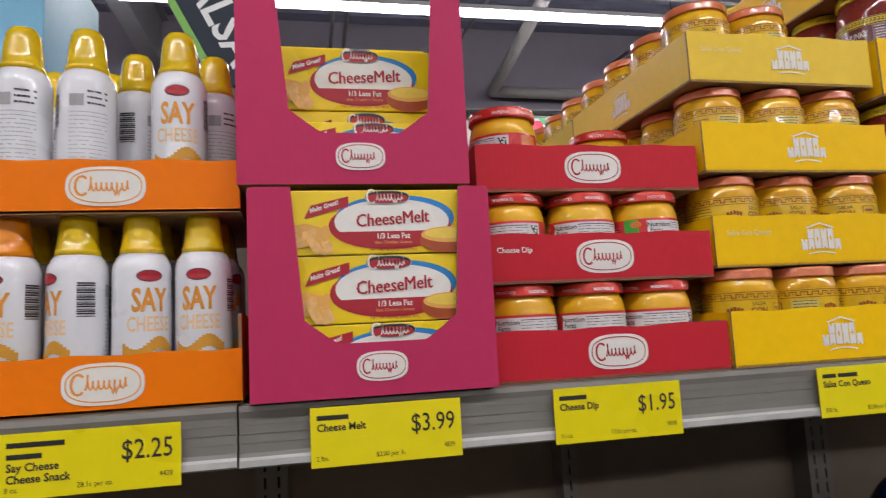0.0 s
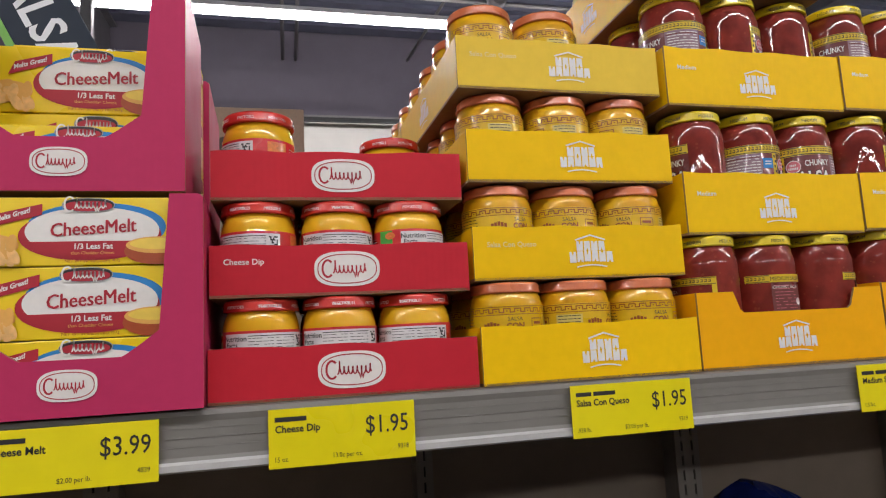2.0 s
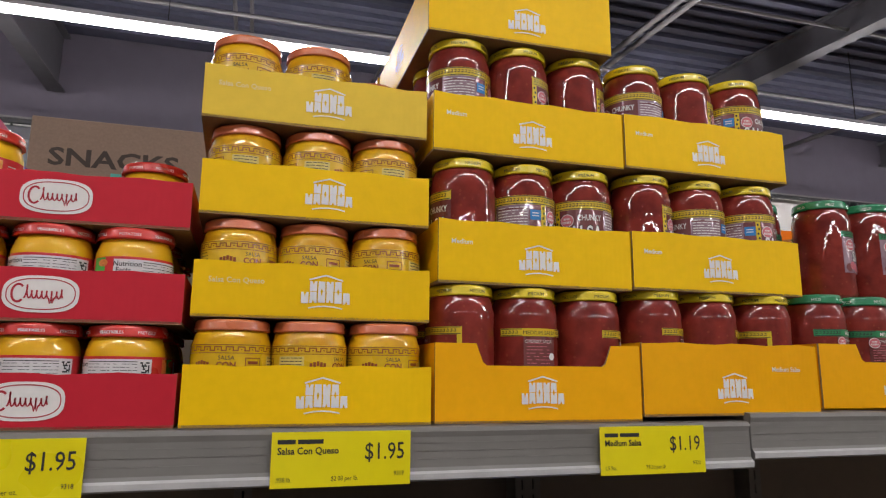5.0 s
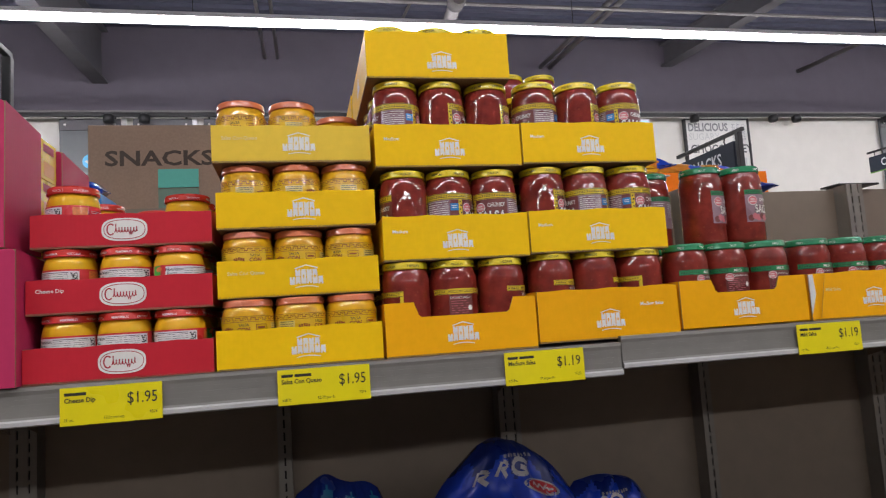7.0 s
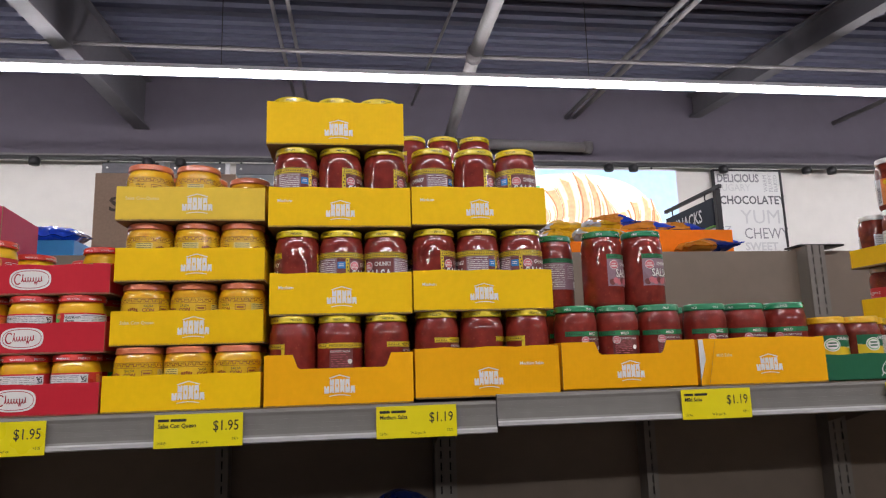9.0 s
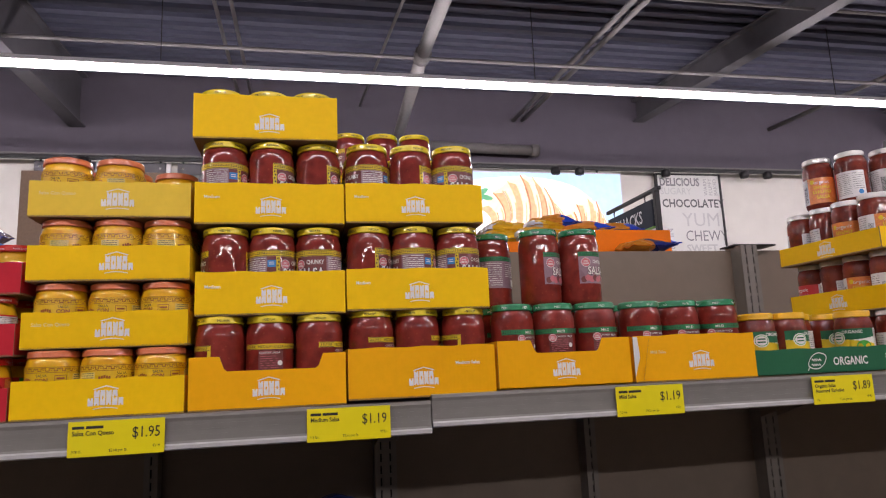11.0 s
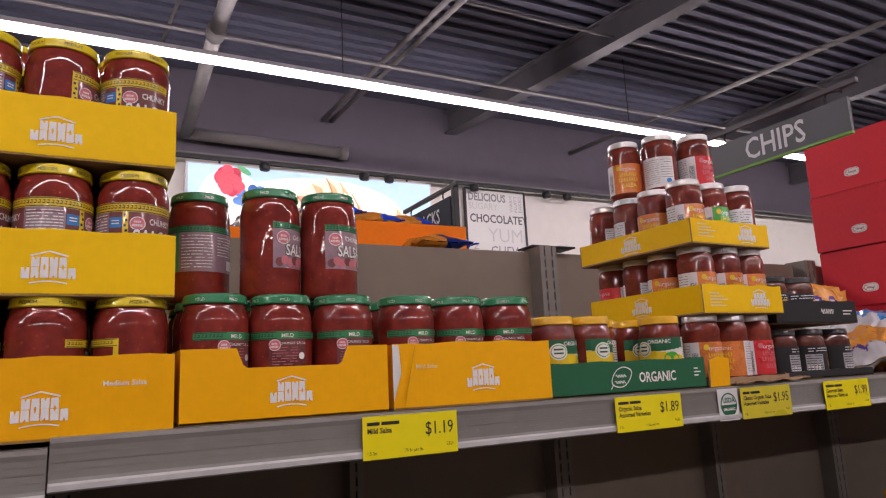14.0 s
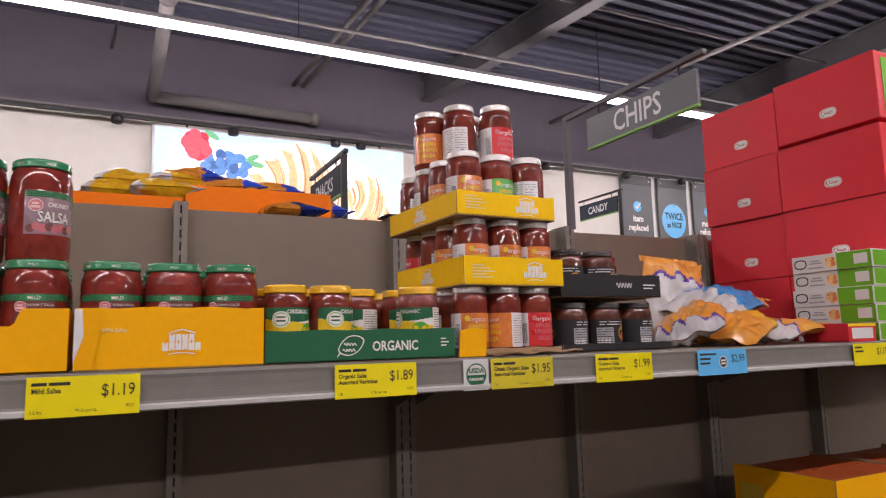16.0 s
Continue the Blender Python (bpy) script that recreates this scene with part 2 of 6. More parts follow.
GLOW_WHITE = mat("lightbox_white", (1.0, 0.97, 0.94), var=0.03, scale=1, emit=0.66)
GLOW_CRUST = mat("lightbox_pastry_gold", (0.86, 0.50, 0.26), var=0.35, scale=4, emit=0.34)
GLOW_CREAM = mat("lightbox_pastry_cream", (0.98, 0.80, 0.58), var=0.20, scale=4, emit=0.46)
GLOW_BROWN = mat("lightbox_pastry_brown", (0.62, 0.30, 0.14), var=0.30, scale=5, emit=0.24)
GLOW_LEAF = mat("lightbox_leaf", (0.12, 0.48, 0.24), var=0.3, scale=6, emit=0.35)
GLOW_BLUE = mat("lightbox_blueberry", (0.07, 0.24, 0.58), var=0.5, scale=6, emit=0.45)
GLOW_NAVY = mat("lightbox_dark_blueberry", (0.03, 0.13, 0.40), var=0.5, scale=6, emit=0.40)
GLOW_WINE = mat("lightbox_dark_raspberry", (0.55, 0.03, 0.07), var=0.4, scale=6, emit=0.40)
GLOW_RED = mat("lightbox_raspberry", (0.80, 0.08, 0.12), var=0.4, scale=6, emit=0.45)


# ---- mesh helpers ----
LAST = [None]


def part(name, bm, mats, parent=None, label="", at=None, smooth=False):
    me = bm
    if isinstance(bm, bmesh.types.BMesh):
        me = bpy.data.meshes.new(name)
        if smooth:
            for f in bm.faces:
                f.smooth = True
        bm.to_mesh(me)
        bm.free()
        for m in mats if isinstance(mats, (list, tuple)) else [mats]:
            me.materials.append(m)
    ob = new(name, me)
    LAST[0] = ob
    if at is not None:
        ob.matrix_basis = at
    if parent:
        ob.parent = parent
    return tagged(ob, label=label)


def thing(name, label, category, at=None, group="", kind=""):
    ob = new(name)
    ob.empty_display_size = 0.02
    if at is not None:
        ob.matrix_basis = at
    return tagged(ob, label, category, group, kind)


def add_box(bm, x0, x1, y0, y1, z0, z1, mi=0, bevel=0.0):
    vs = [bm.verts.new((x, y, z)) for x in (x0, x1) for y in (y0, y1) for z in (z0, z1)]
    made = []
    for q in ((0, 1, 3, 2), (4, 6, 7, 5), (0, 4, 5, 1), (2, 3, 7, 6), (0, 2, 6, 4), (1, 5, 7, 3)):
        f = bm.faces.new([vs[i] for i in q])
        f.material_index = mi
        made.append(f)
    if bevel:
        es = {e for f in made for e in f.edges}
        r = bmesh.ops.bevel(bm, geom=list(es), offset=bevel, segments=2, affect="EDGES", profile=0.5)
        for f in r["faces"]:
            f.material_index = mi
    return bm


def box(*a, **k):
    return add_box(bmesh.new(), *a, **k)


def add_poly(bm, pts, y=0.0, mi=0):
    """A flat polygon in the x-z plane that faces -y."""
    f = bm.faces.new([bm.verts.new((x, y, z)) for x, z in pts])
    f.normal_update()
    if f.normal.y > 0:
        f.normal_flip()
    f.material_index = mi
    return f


def board(pts, thick):
    """A prism from an outline in x-z: front at y=0 in material 0, the rest in material 1."""
    bm = bmesh.new()
    f = add_poly(bm, pts)
    r = bmesh.ops.extrude_face_region(bm, geom=[f])
    for v in r["geom"]:
        if isinstance(v, bmesh.types.BMVert):
            v.co.y = thick
    bm.normal_update()
    bmesh.ops.recalc_face_normals(bm, faces=bm.faces[:])
    for q in bm.faces:
        q.material_index = 0 if q.normal.y < -0.5 else 1
    return bm


def disc(cx, cz, rx, rz, n=24, a0=0.0):
    return [(cx + rx * math.cos(a0 + 2 * math.pi * i / n), cz + rz * math.sin(a0 + 2 * math.pi * i / n)) for i in range(n)]


def superdisc(cx, cz, rx, rz, p=2.8, n=40):
    out = []
    for i in range(n):
        c, s = math.cos(2 * math.pi * i / n), math.sin(2 * math.pi * i / n)
        out.append((cx + rx * math.copysign(abs(c) ** (2 / p), c), cz + rz * math.copysign(abs(s) ** (2 / p), s)))
    return out


def add_ring(bm, outer, inner, y, mi):
    n = len(outer)
    a = [bm.verts.new((x, y, z)) for x, z in outer]
    b = [bm.verts.new((x, y, z)) for x, z in inner]
    for i in range(n):
        f = bm.faces.new((a[i], b[i], b[(i + 1) % n], a[(i + 1) % n]))
        f.normal_update()
        if f.normal.y > 0:
            f.normal_flip()
        f.material_index = mi


def add_ribbon(bm, pts, w, y, mi):
    """A flat stroke of width w along points in x-z."""
    prev = None
    for i, (x, z) in enumerate(pts):
        x0, z0 = pts[max(i - 1, 0)]
        x1, z1 = pts[min(i + 1, len(pts) - 1)]
        d = math.hypot(x1 - x0, z1 - z0) or 1
        nx, nz = -(z1 - z0) / d * w / 2, (x1 - x0) / d * w / 2
        cur = (bm.verts.new((x + nx, y, z + nz)), bm.verts.new((x - nx, y, z - nz)))
        if prev:
            f = bm.faces.new((prev[0], cur[0], cur[1], prev[1]))
            f.normal_update()
            if f.normal.y > 0:
                f.normal_flip()
            f.material_index = mi
        prev = cur


def add_lathe(bm, prof, seg=28, mi=0):
    rings = [[bm.verts.new((r * math.cos(2 * math.pi * i / seg), r * math.sin(2 * math.pi * i / seg), z)) for i in range(seg)] for r, z in prof]
    for a, b in zip(rings, rings[1:]):
        for i in range(seg):
            f = bm.faces.new((a[i], a[(i + 1) % seg], b[(i + 1) % seg], b[i]))
            f.material_index = mi
    for ring, flip in ((rings[0], True), (rings[-1], False)):
        f = bm.faces.new(ring[::-1] if flip else ring)
        f.material_index = mi
    return bm


def lathe(prof, seg=28, mi=0):
    return add_lathe(bmesh.new(), prof, seg, mi)


def add_wrap(bm, r, a0, a1, z0, z1, mi, step=10):
    """A patch of label on a cylinder; angles in degrees, 0 towards -y, growing to +x."""
    n = max(2, int(abs(a1 - a0) / step))
    prev = None
    for i in range(n + 1):
        a = radians(a0 + (a1 - a0) * i / n)
        cur = (bm.verts.new((r * math.sin(a), -r * math.cos(a), z0)), bm.verts.new((r * math.sin(a), -r * math.cos(a), z1)))
        if prev:
            f = bm.faces.new((prev[0], cur[0], cur[1], prev[1]))
            f.material_index = mi
        prev = cur


def tube(pts, r, seg=10):
    bm = bmesh.new()
    for p, q in zip(pts, pts[1:]):
        p, q = Vector(p), Vector(q)
        m = Matrix.Translation((p + q) / 2) @ (q - p).to_track_quat("Z", "Y").to_matrix().to_4x4()
        bmesh.ops.create_cone(bm, cap_ends=True, segments=seg, radius1=r, radius2=r, depth=(q - p).length, matrix=m)
    for p in pts[1:-1]:
        bmesh.ops.create_uvsphere(bm, u_segments=seg, v_segments=6, radius=r * 1.03, matrix=Matrix.Translation(p))
    return bm


LETTERS = {}


def lettering(text, size, align="LEFT", wide=1.0, bold=0.0):
    """Vertices and faces of a line of text in x-z, facing -y."""
    key = (text, size, align, wide, bold)
    if key not in LETTERS:
        c = bpy.data.curves.new("letters", "FONT")
        c.body, c.size, c.align_x, c.resolution_u = text, size, align, 2
        c.offset = bold
        ob = new("letters", c)
        me = bpy.data.meshes.new_from_object(ob.evaluated_get(bpy.context.evaluated_depsgraph_get()))
        vs = [(v.co.x * wide, v.co.y) for v in me.vertices]
        fs = [tuple(p.vertices) for p in me.polygons]
        bpy.data.objects.remove(ob)
        bpy.data.curves.remove(c)
        bpy.data.meshes.remove(me)
        LETTERS[key] = (vs, fs)
    return LETTERS[key]


def add_text(bm, text, size, x, z, y=0.0, mi=0, align="LEFT", wide=1.0, bold=0.0, rise=0.0):
    vs, fs = lettering(text, size, align, wide, bold)
    new_v = [bm.verts.new((x + a, y, z + b + a * rise)) for a, b in vs]
    for q in fs:
        f = bm.faces.new([new_v[i] for i in q])
        f.normal_update()
        if f.normal.y > 0:
            f.normal_flip()
        f.material_index = mi


def add_wrap_text(bm, text, size, r, a, z, mi, wide=1.0, bold=0.0):
    vs, fs = lettering(text, size, "CENTER", wide, bold)
    new_v = [bm.verts.new((r * math.sin(radians(a) + x / r), -r * math.cos(radians(a) + x / r), z + b)) for x, b in vs]
    for q in fs:
        bm.faces.new([new_v[i] for i in q]).material_index = mi


# ---- emblems: plain shapes in place of the makers' marks ----
def house_emblem(w=0.052, y=0.0, seed=3):
    """White roof line over two rows of blocks and a curved underline."""
    rnd = random.Random(seed)
    bm = bmesh.new()
    k = w / 0.052
    add_ribbon(bm, [(-0.017 * k, 0.0135 * k), (0, 0.0185 * k), (0.017 * k, 0.0135 * k)], 0.0016 * k, y, 0)
    for count, x0, x1, z0, z1 in ((4, -0.0165, 0.0165, 0.0022, 0.0122), (6, -0.0250, 0.0250, -0.0105, 0.0008)):
        step = (x1 - x0) / count
        for i in range(count):
            a, b = (x0 + step * i + 0.0005) * k, (x0 + step * (i + 1) - 0.0005) * k
            m, w_ = (a + b) / 2, (b - a) * 0.17
            sag = 0.0016 * k * (1 - abs(i - (count - 1) / 2) / (count / 2)) if count == 6 else 0.0
            lo, hi = z0 * k + sag, z1 * k + sag
            cut = lo + (hi - lo) * rnd.choice((0.34, 0.42, 0.28))
            if i % 2:
                add_poly(bm, [(a, lo), (m - w_, lo), (m, cut), (m + w_, lo), (b, lo), (b - w_ * 0.4, hi), (a + w_ * 0.4, hi)], y)
            else:
                top = hi - (cut - lo)
                add_poly(bm, [(a, lo), (b, lo), (b, hi), (m + w_, hi), (m, top), (m - w_, hi), (a, hi)], y)
    add_ribbon(bm, [(x * 0.017 * k, (-0.0150 + 0.0022 * (1 - x * x)) * k) for x in (-1, -0.5, 0, 0.5, 1)], 0.0013 * k, y, 0)
    return bm


def scribble(bm, k, cx, cz, y, mi):
    """A looped pen stroke in place of a written name."""
    loop = [(-0.0225 + 0.0062 * math.cos(a), 0.0005 + 0.0098 * math.sin(a)) for a in [0.8 + i * 0.36 for i in range(14)]]
    add_ribbon(bm, [(cx + x * k, cz + z * k) for x, z in loop], 0.0024 * k, y, mi)
    ups, pen, x = (0.0105, 0.0040, 0.0042, 0.0038, 0.0040, 0.0042, 0.0036, 0.0060), [], -0.0165
    for n_, up in enumerate(ups):
        low = -0.0125 if n_ == 5 else -0.0050
        for i in range(9):
            a = i / 9 * 2 * math.pi
            pen.append((x + 0.0049 * i / 9 + 0.0011 * math.sin(a), low + (up - low) * (0.5 - 0.5 * math.cos(a)) if i else -0.0050))
        x += 0.0049
    add_ribbon(bm, [(cx + px_ * k, cz + pz_ * k) for px_, pz_ in pen], 0.0016 * k, y, mi)


def oval_emblem(w=0.069, y=0.0, seed=1):
    """White oval with a thin ring and a looped stroke; material 0 white, 1 ring and stroke."""
    bm = bmesh.new()
    h = w * 0.54
    add_poly(bm, superdisc(0, 0, w / 2, h / 2), y, 0)
    add_ring(bm, superdisc(0, 0, w * 0.455, h * 0.43, 2.5), superdisc(0, 0, w * 0.44, h * 0.40, 2.5), y - 0.0003, 1)
    k = w / 0.076
    scribble(bm, k, 0, 0, y - 0.0005, 1)
    return bm


HOUSE = part("emblem", house_emblem(0.058), [WHITE_INK]).data
OVAL = part("emblem", oval_emblem(), [WHITE_INK, RED_INK]).data
OVAL_ORANGE = part("emblem", oval_emblem(0.071), [WHITE_INK, ORANGE_INK]).data
for spare in [o for o in scene.objects if o.name.startswith("emblem")]:
    bpy.data.objects.remove(spare)


# ---- jars, each one built once and copied ----
def jar_profile(r, h, neck, shoulder, lid_h):
    """Body from base to just under the lid."""
    top = h - lid_h
    return [(r * 0.55, 0.0), (r * 0.86, 0.0), (r * 0.95, 0.003), (r * 0.99, 0.008), (r, 0.014), (r, top - shoulder), (r * 0.992, top - shoulder * 0.8),
            (r * 0.965, top - shoulder * 0.55), (neck * 1.04, top - shoulder * 0.22), (neck, top - shoulder * 0.1), (neck, top + 0.002)]


def lid_profile(r, h, lid_h):
    z = h - lid_h
    return [(r * 0.9, z), (r * 0.985, z), (r, z + 0.0012), (r * 0.995, z + 0.0030), (r * 0.985, z + 0.004), (r * 0.99, z + lid_h * 0.7), (r * 0.965, z + lid_h * 0.92),
            (r * 0.93, h), (r * 0.88, h), (r * 0.86, h - 0.0008), (r * 0.2, h - 0.0008)]


def jar(label, category, r, h, neck, lid_r, shoulder, lid_h, food, lid_mat, wrap, wrap_mats, lid_word="", word_mat=None, seg=32):
    e = thing("jar", label, category)
    part("glass_body", lathe(jar_profile(r, h, neck, shoulder, lid_h), seg), [food], e, smooth=True)
    lb = lathe(lid_profile(lid_r, h, lid_h), seg)
    if lid_word:
        words = lid_word.split()
        for i, a in enumerate(range(0, 360, 60 if len(words) == 1 else 51)):
            add_wrap_text(lb, words[i % len(words)], lid_h * (0.44 if len(words) == 1 else 0.36), lid_r + 0.0003, a, h - lid_h * 0.74, 1)
    part("lid", lb, [lid_mat, word_mat or lid_mat], e, smooth=not lid_word)
    if lid_word:
        me = LAST[0].data
        for p in me.polygons:
            p.use_smooth = True
    bm = bmesh.new()
    wrap(bm, r + 0.0006)
    part("paper_label", bm, wrap_mats, e, smooth=False)
    for p in LAST[0].data.polygons:
        p.use_smooth = True
    return e


def fine_print(bm, r, a0, a1, z0, z1, mi, rows, seed=0, thick=0.13):
    """Rows of dashes as long as printed words."""
    rnd = random.Random(seed)
    for i in range(rows):
        z = z1 - (z1 - z0) * (i + 0.5) / rows
        h = (z1 - z0) / rows * thick
        a = a0
        while a < a1 - 2:
            b = min(a + rnd.uniform(3, 10), a1)
            add_wrap(bm, r, a, b, z - h, z + h, mi, 8)
            a = b + 1.2
            if rnd.random() < 0.15:
                a += 6


def add_wrap_disc(bm, r, a, z, ra, rz, mi, n=16):
    """A round or oval patch laid on the glass; ra in degrees, rz in metres."""
    rim = [(math.radians(a + ra * math.cos(2 * math.pi * i / n)), z + rz * math.sin(2 * math.pi * i / n)) for i in range(n)]
    mid = bm.verts.new((r * math.sin(radians(a)), -r * math.cos(radians(a)), z))
    vs = [bm.verts.new((r * math.sin(t), -r * math.cos(t), q)) for t, q in rim]
    for i in range(n):
        bm.faces.new((mid, vs[i], vs[(i + 1) % n])).material_index = mi


def ornament(bm, r, a0, a1, z0, z1, mi):
    """A running stepped pattern along a narrow printed band."""
    h = z1 - z0
    add_wrap(bm, r, a0, a1, z0 + h * 0.05, z0 + h * 0.14, mi)
    add_wrap(bm, r, a0, a1, z1 - h * 0.14, z1 - h * 0.05, mi)
    a = a0 + 1
    while a < a1 - 6:
        add_wrap(bm, r, a, a + 4, z0 + h * 0.34, z0 + h * 0.44, mi, 8)
        add_wrap(bm, r, a + 3, a + 4, z0 + h * 0.44, z0 + h * 0.62, mi, 8)
        add_wrap(bm, r, a + 1, a + 4, z0 + h * 0.62, z0 + h * 0.70, mi, 8)
        a += 6


def maker_mark(bm, r, a, z, k, fill_mi, line_mi):
    """A small arched mark: a pink dome with pale bars."""
    add_wrap_disc(bm, r, a, z, 12 * k, 0.0088 * k, line_mi, 20)
    add_wrap_disc(bm, r + 0.0002, a, z, 11 * k, 0.0078 * k, fill_mi, 20)
    for row, (half, zz, zh) in enumerate(((5.5, 0.0008, 0.0026), (8.0, -0.0040, 0.0030))):
        n = 4 + 2 * row
        for i in range(n):
            add_wrap(bm, r + 0.0004, a + k * half * (2 * i / n - 1), a + k * half * (2 * (i + 0.62) / n - 1), z + zz * k, z + (zz + zh) * k, line_mi, 8)


def chunky_wrap(bm, r):
    # 0 dark print, 1 yellow or green band, 2 white, 3 dark, 4 blue, 5 pink, 6 lavender
    z0, zb, zt = 0.0420, 0.1035, 0.1155
    add_wrap(bm, r, 0, 262, zb, zt, 1)
    ornament(bm, r + 0.0004, 2, 260, zb, zt, 3)
    for a in (0, 172):
        add_wrap(bm, r, a, a + 9, z0, zb, 1)
        for i in range(9):
            add_wrap(bm, r + 0.0004, a + 2 + 2 * (i % 2), a + 5.5 + 2 * (i % 2), z0 + 0.003 + i * 0.0066, z0 + 0.0062 + i * 0.0066, 3, 8)
        add_wrap(bm, r, a + 9, a + 90, z0, zb, 0)
        maker_mark(bm, r + 0.0005, a + 23, 0.0890, 1.0, 5, 2)
        add_wrap_text(bm, "CHUNKY", 0.0112, r + 0.0009, a + 62, 0.0885, 2, 0.70, bold=0.0002)
        add_wrap_text(bm, "SALSA", 0.0270, r + 0.0006, a + 50, 0.0625, 3, 0.72, bold=0.0016)
        add_wrap_text(bm, "SALSA", 0.0270, r + 0.0009, a + 50, 0.0625, 2, 0.72, bold=0.0006)
        for i in range(7):
            add_wrap_disc(bm, r + 0.0005 + 0.00008 * i, a + 18 + 11 * i, 0.0505 + 0.0025 * (i % 2), 8, 0.0062, 5 if i % 3 else 0)
    add_wrap(bm, r, 90, 150, z0, zb, 6)
    fine_print(bm, r + 0.0004, 94, 147, z0 + 0.003, zb - 0.002, 2, 15, 2, 0.16)
    add_wrap(bm, r + 0.0004, 92, 148, 0.0975, 0.0990, 0)
    add_wrap(bm, r, 150, 172, z0, zb, 0)
    add_wrap(bm, r + 0.0005, 151.5, 171, 0.0835, 0.0965, 4)
    for z in (0.0915, 0.0880):
        add_wrap(bm, r + 0.0008, 155, 167, z, z + 0.0014, 2)


def plain_wrap(bm, r):
    # the same label further round, with the band low on the glass
    add_wrap(bm, r, -64, 92, 0.0985, 0.1080, 1)
    ornament(bm, r + 0.0004, -62, -26, 0.0985, 0.1080, 3)
    ornament(bm, r + 0.0004, 36, 90, 0.0985, 0.1080, 3)
    add_wrap_text(bm, "MEDIUM SALSA", 0.0068, r + 0.0005, 5, 0.1005, 3)
    add_wrap(bm, r, -24, 34, 0.0560, 0.0985, 0)
    fine_print(bm, r + 0.0004, -19, 22, 0.0600, 0.0960, 5, 9, 9, 0.11)
    add_wrap_text(bm, "CHUNKY SALSA", 0.0052, r + 0.0005, 2, 0.0905, 2)
    add_wrap_disc(bm, r + 0.0005, 26, 0.0740, 6, 0.0045, 2)
    add_wrap(bm, r, 84, 92, 0.0560, 0.0985, 1)


def mild_wrap(bm, r):
    add_wrap(bm, r, -70, 74, 0.0985, 0.1085, 1)
    add_wrap_text(bm, "MILD", 0.0075, r + 0.0005, 4, 0.1005, 2, bold=0.0001)
    ornament(bm, r + 0.0004, 22, 72, 0.0985, 0.1085, 3)
    ornament(bm, r + 0.0004, -68, -14, 0.0985, 0.1085, 3)
    add_wrap(bm, r, -28, 40, 0.0560, 0.0985, 0)
    maker_mark(bm, r + 0.0006, -18, 0.0905, 0.85, 5, 2)
    fine_print(bm, r + 0.0004, -22, 22, 0.0600, 0.0890, 5, 8, 9, 0.11)
    add_wrap_text(bm, "CHUNKY SALSA", 0.0052, r + 0.0005, 14, 0.0910, 2)
    add_wrap_disc(bm, r + 0.0005, 30, 0.0760, 6, 0.0045, 2)


def mild_tall_wrap(bm, r):
    add_wrap(bm, r, -44, 192, 0.0985, 0.1085, 1)
    ornament(bm, r + 0.0004, -42, 190, 0.0985, 0.1085, 3)
    add_wrap(bm, r, -44, 56, 0.042, 0.0985, 6)
    add_wrap_text(bm, "CHUNKY", 0.0095, r + 0.0008, 18, 0.0842, 2, 0.85, bold=0.0002)
    add_wrap_text(bm, "SALSA", 0.0230, r + 0.0006, 10, 0.0610, 3, 0.74, bold=0.0014)
    add_wrap_text(bm, "SALSA", 0.0230, r + 0.0009, 10, 0.0610, 2, 0.74, bold=0.0005)
    maker_mark(bm, r + 0.0006, -24, 0.0860, 1.1, 5, 2)
    for i in range(8):
        add_wrap_disc(bm, r + 0.0005 + 0.00008 * i, -32 + 11 * i, 0.0505 + 0.003 * (i % 2), 8, 0.0065, 5 if i % 3 else 0)
    add_wrap(bm, r, 56, 64, 0.042, 0.0985, 1)
    add_wrap(bm, r, 64, 192, 0.042, 0.0985, 6)
    fine_print(bm, r + 0.0004, 70, 126, 0.046, 0.096, 2, 11, 4, 0.13)
    fine_print(bm, r + 0.0004, 136, 184, 0.064, 0.094, 2, 7, 5, 0.13)
    add_wrap(bm, r + 0.0005, 160, 184, 0.046, 0.060, 2)


def cheese_wrap(bm, r):
    # 0 red, 1 white, 2 dark, 3 orange, 4 green
    z0, z1 = 0.032, 0.0650
    add_wrap(bm, r, -180, 180, z0, z1 + 0.0028, 0)
    add_wrap(bm, r + 0.0003, -74, 62, z0, z1, 1)
    add_wrap_text(bm, "Nutrition", 0.0076, r + 0.0006, -54, z1 - 0.0075, 2, bold=0.0001)
    add_wrap_text(bm, "Facts", 0.0076, r + 0.0006, -59, z1 - 0.0140, 2, bold=0.0001)
    add_wrap(bm, r + 0.0006, -32, 40, z1 - 0.0030, z1 - 0.0022, 2)
    fine_print(bm, r + 0.0005, -32, 4, z0 + 0.004, z1 - 0.0035, 2, 8, 3, 0.09)
    fine_print(bm, r + 0.0005, 8, 40, z0 + 0.004, z1 - 0.0035, 2, 8, 4, 0.09)
    rq = random.Random(5)
    for i in range(7):
        for j in range(7):
            if rq.random() < 0.55:
                add_wrap(bm, r + 0.0005, 44 + i * 2.0, 46 + i * 2.0, z1 - 0.014 + j * 0.0016, z1 - 0.0124 + j * 0.0016, 2, 8)
    add_wrap(bm, r + 0.0003, 84, 116, z0, z1, 3)
    add_wrap(bm, r + 0.0003, -112, -88, z0, z1 + 0.002, 4)
    add_wrap_disc(bm, r + 0.0007, -92, z1 - 0.004, 9, 0.004, 3)
    fine_print(bm, r + 0.0005, 124, 176, z0 + 0.006, z1 - 0.004, 1, 8, 8)
    fine_print(bm, r + 0.0005, -160, -120, z0 + 0.006, z1 - 0.004, 1, 8, 7)


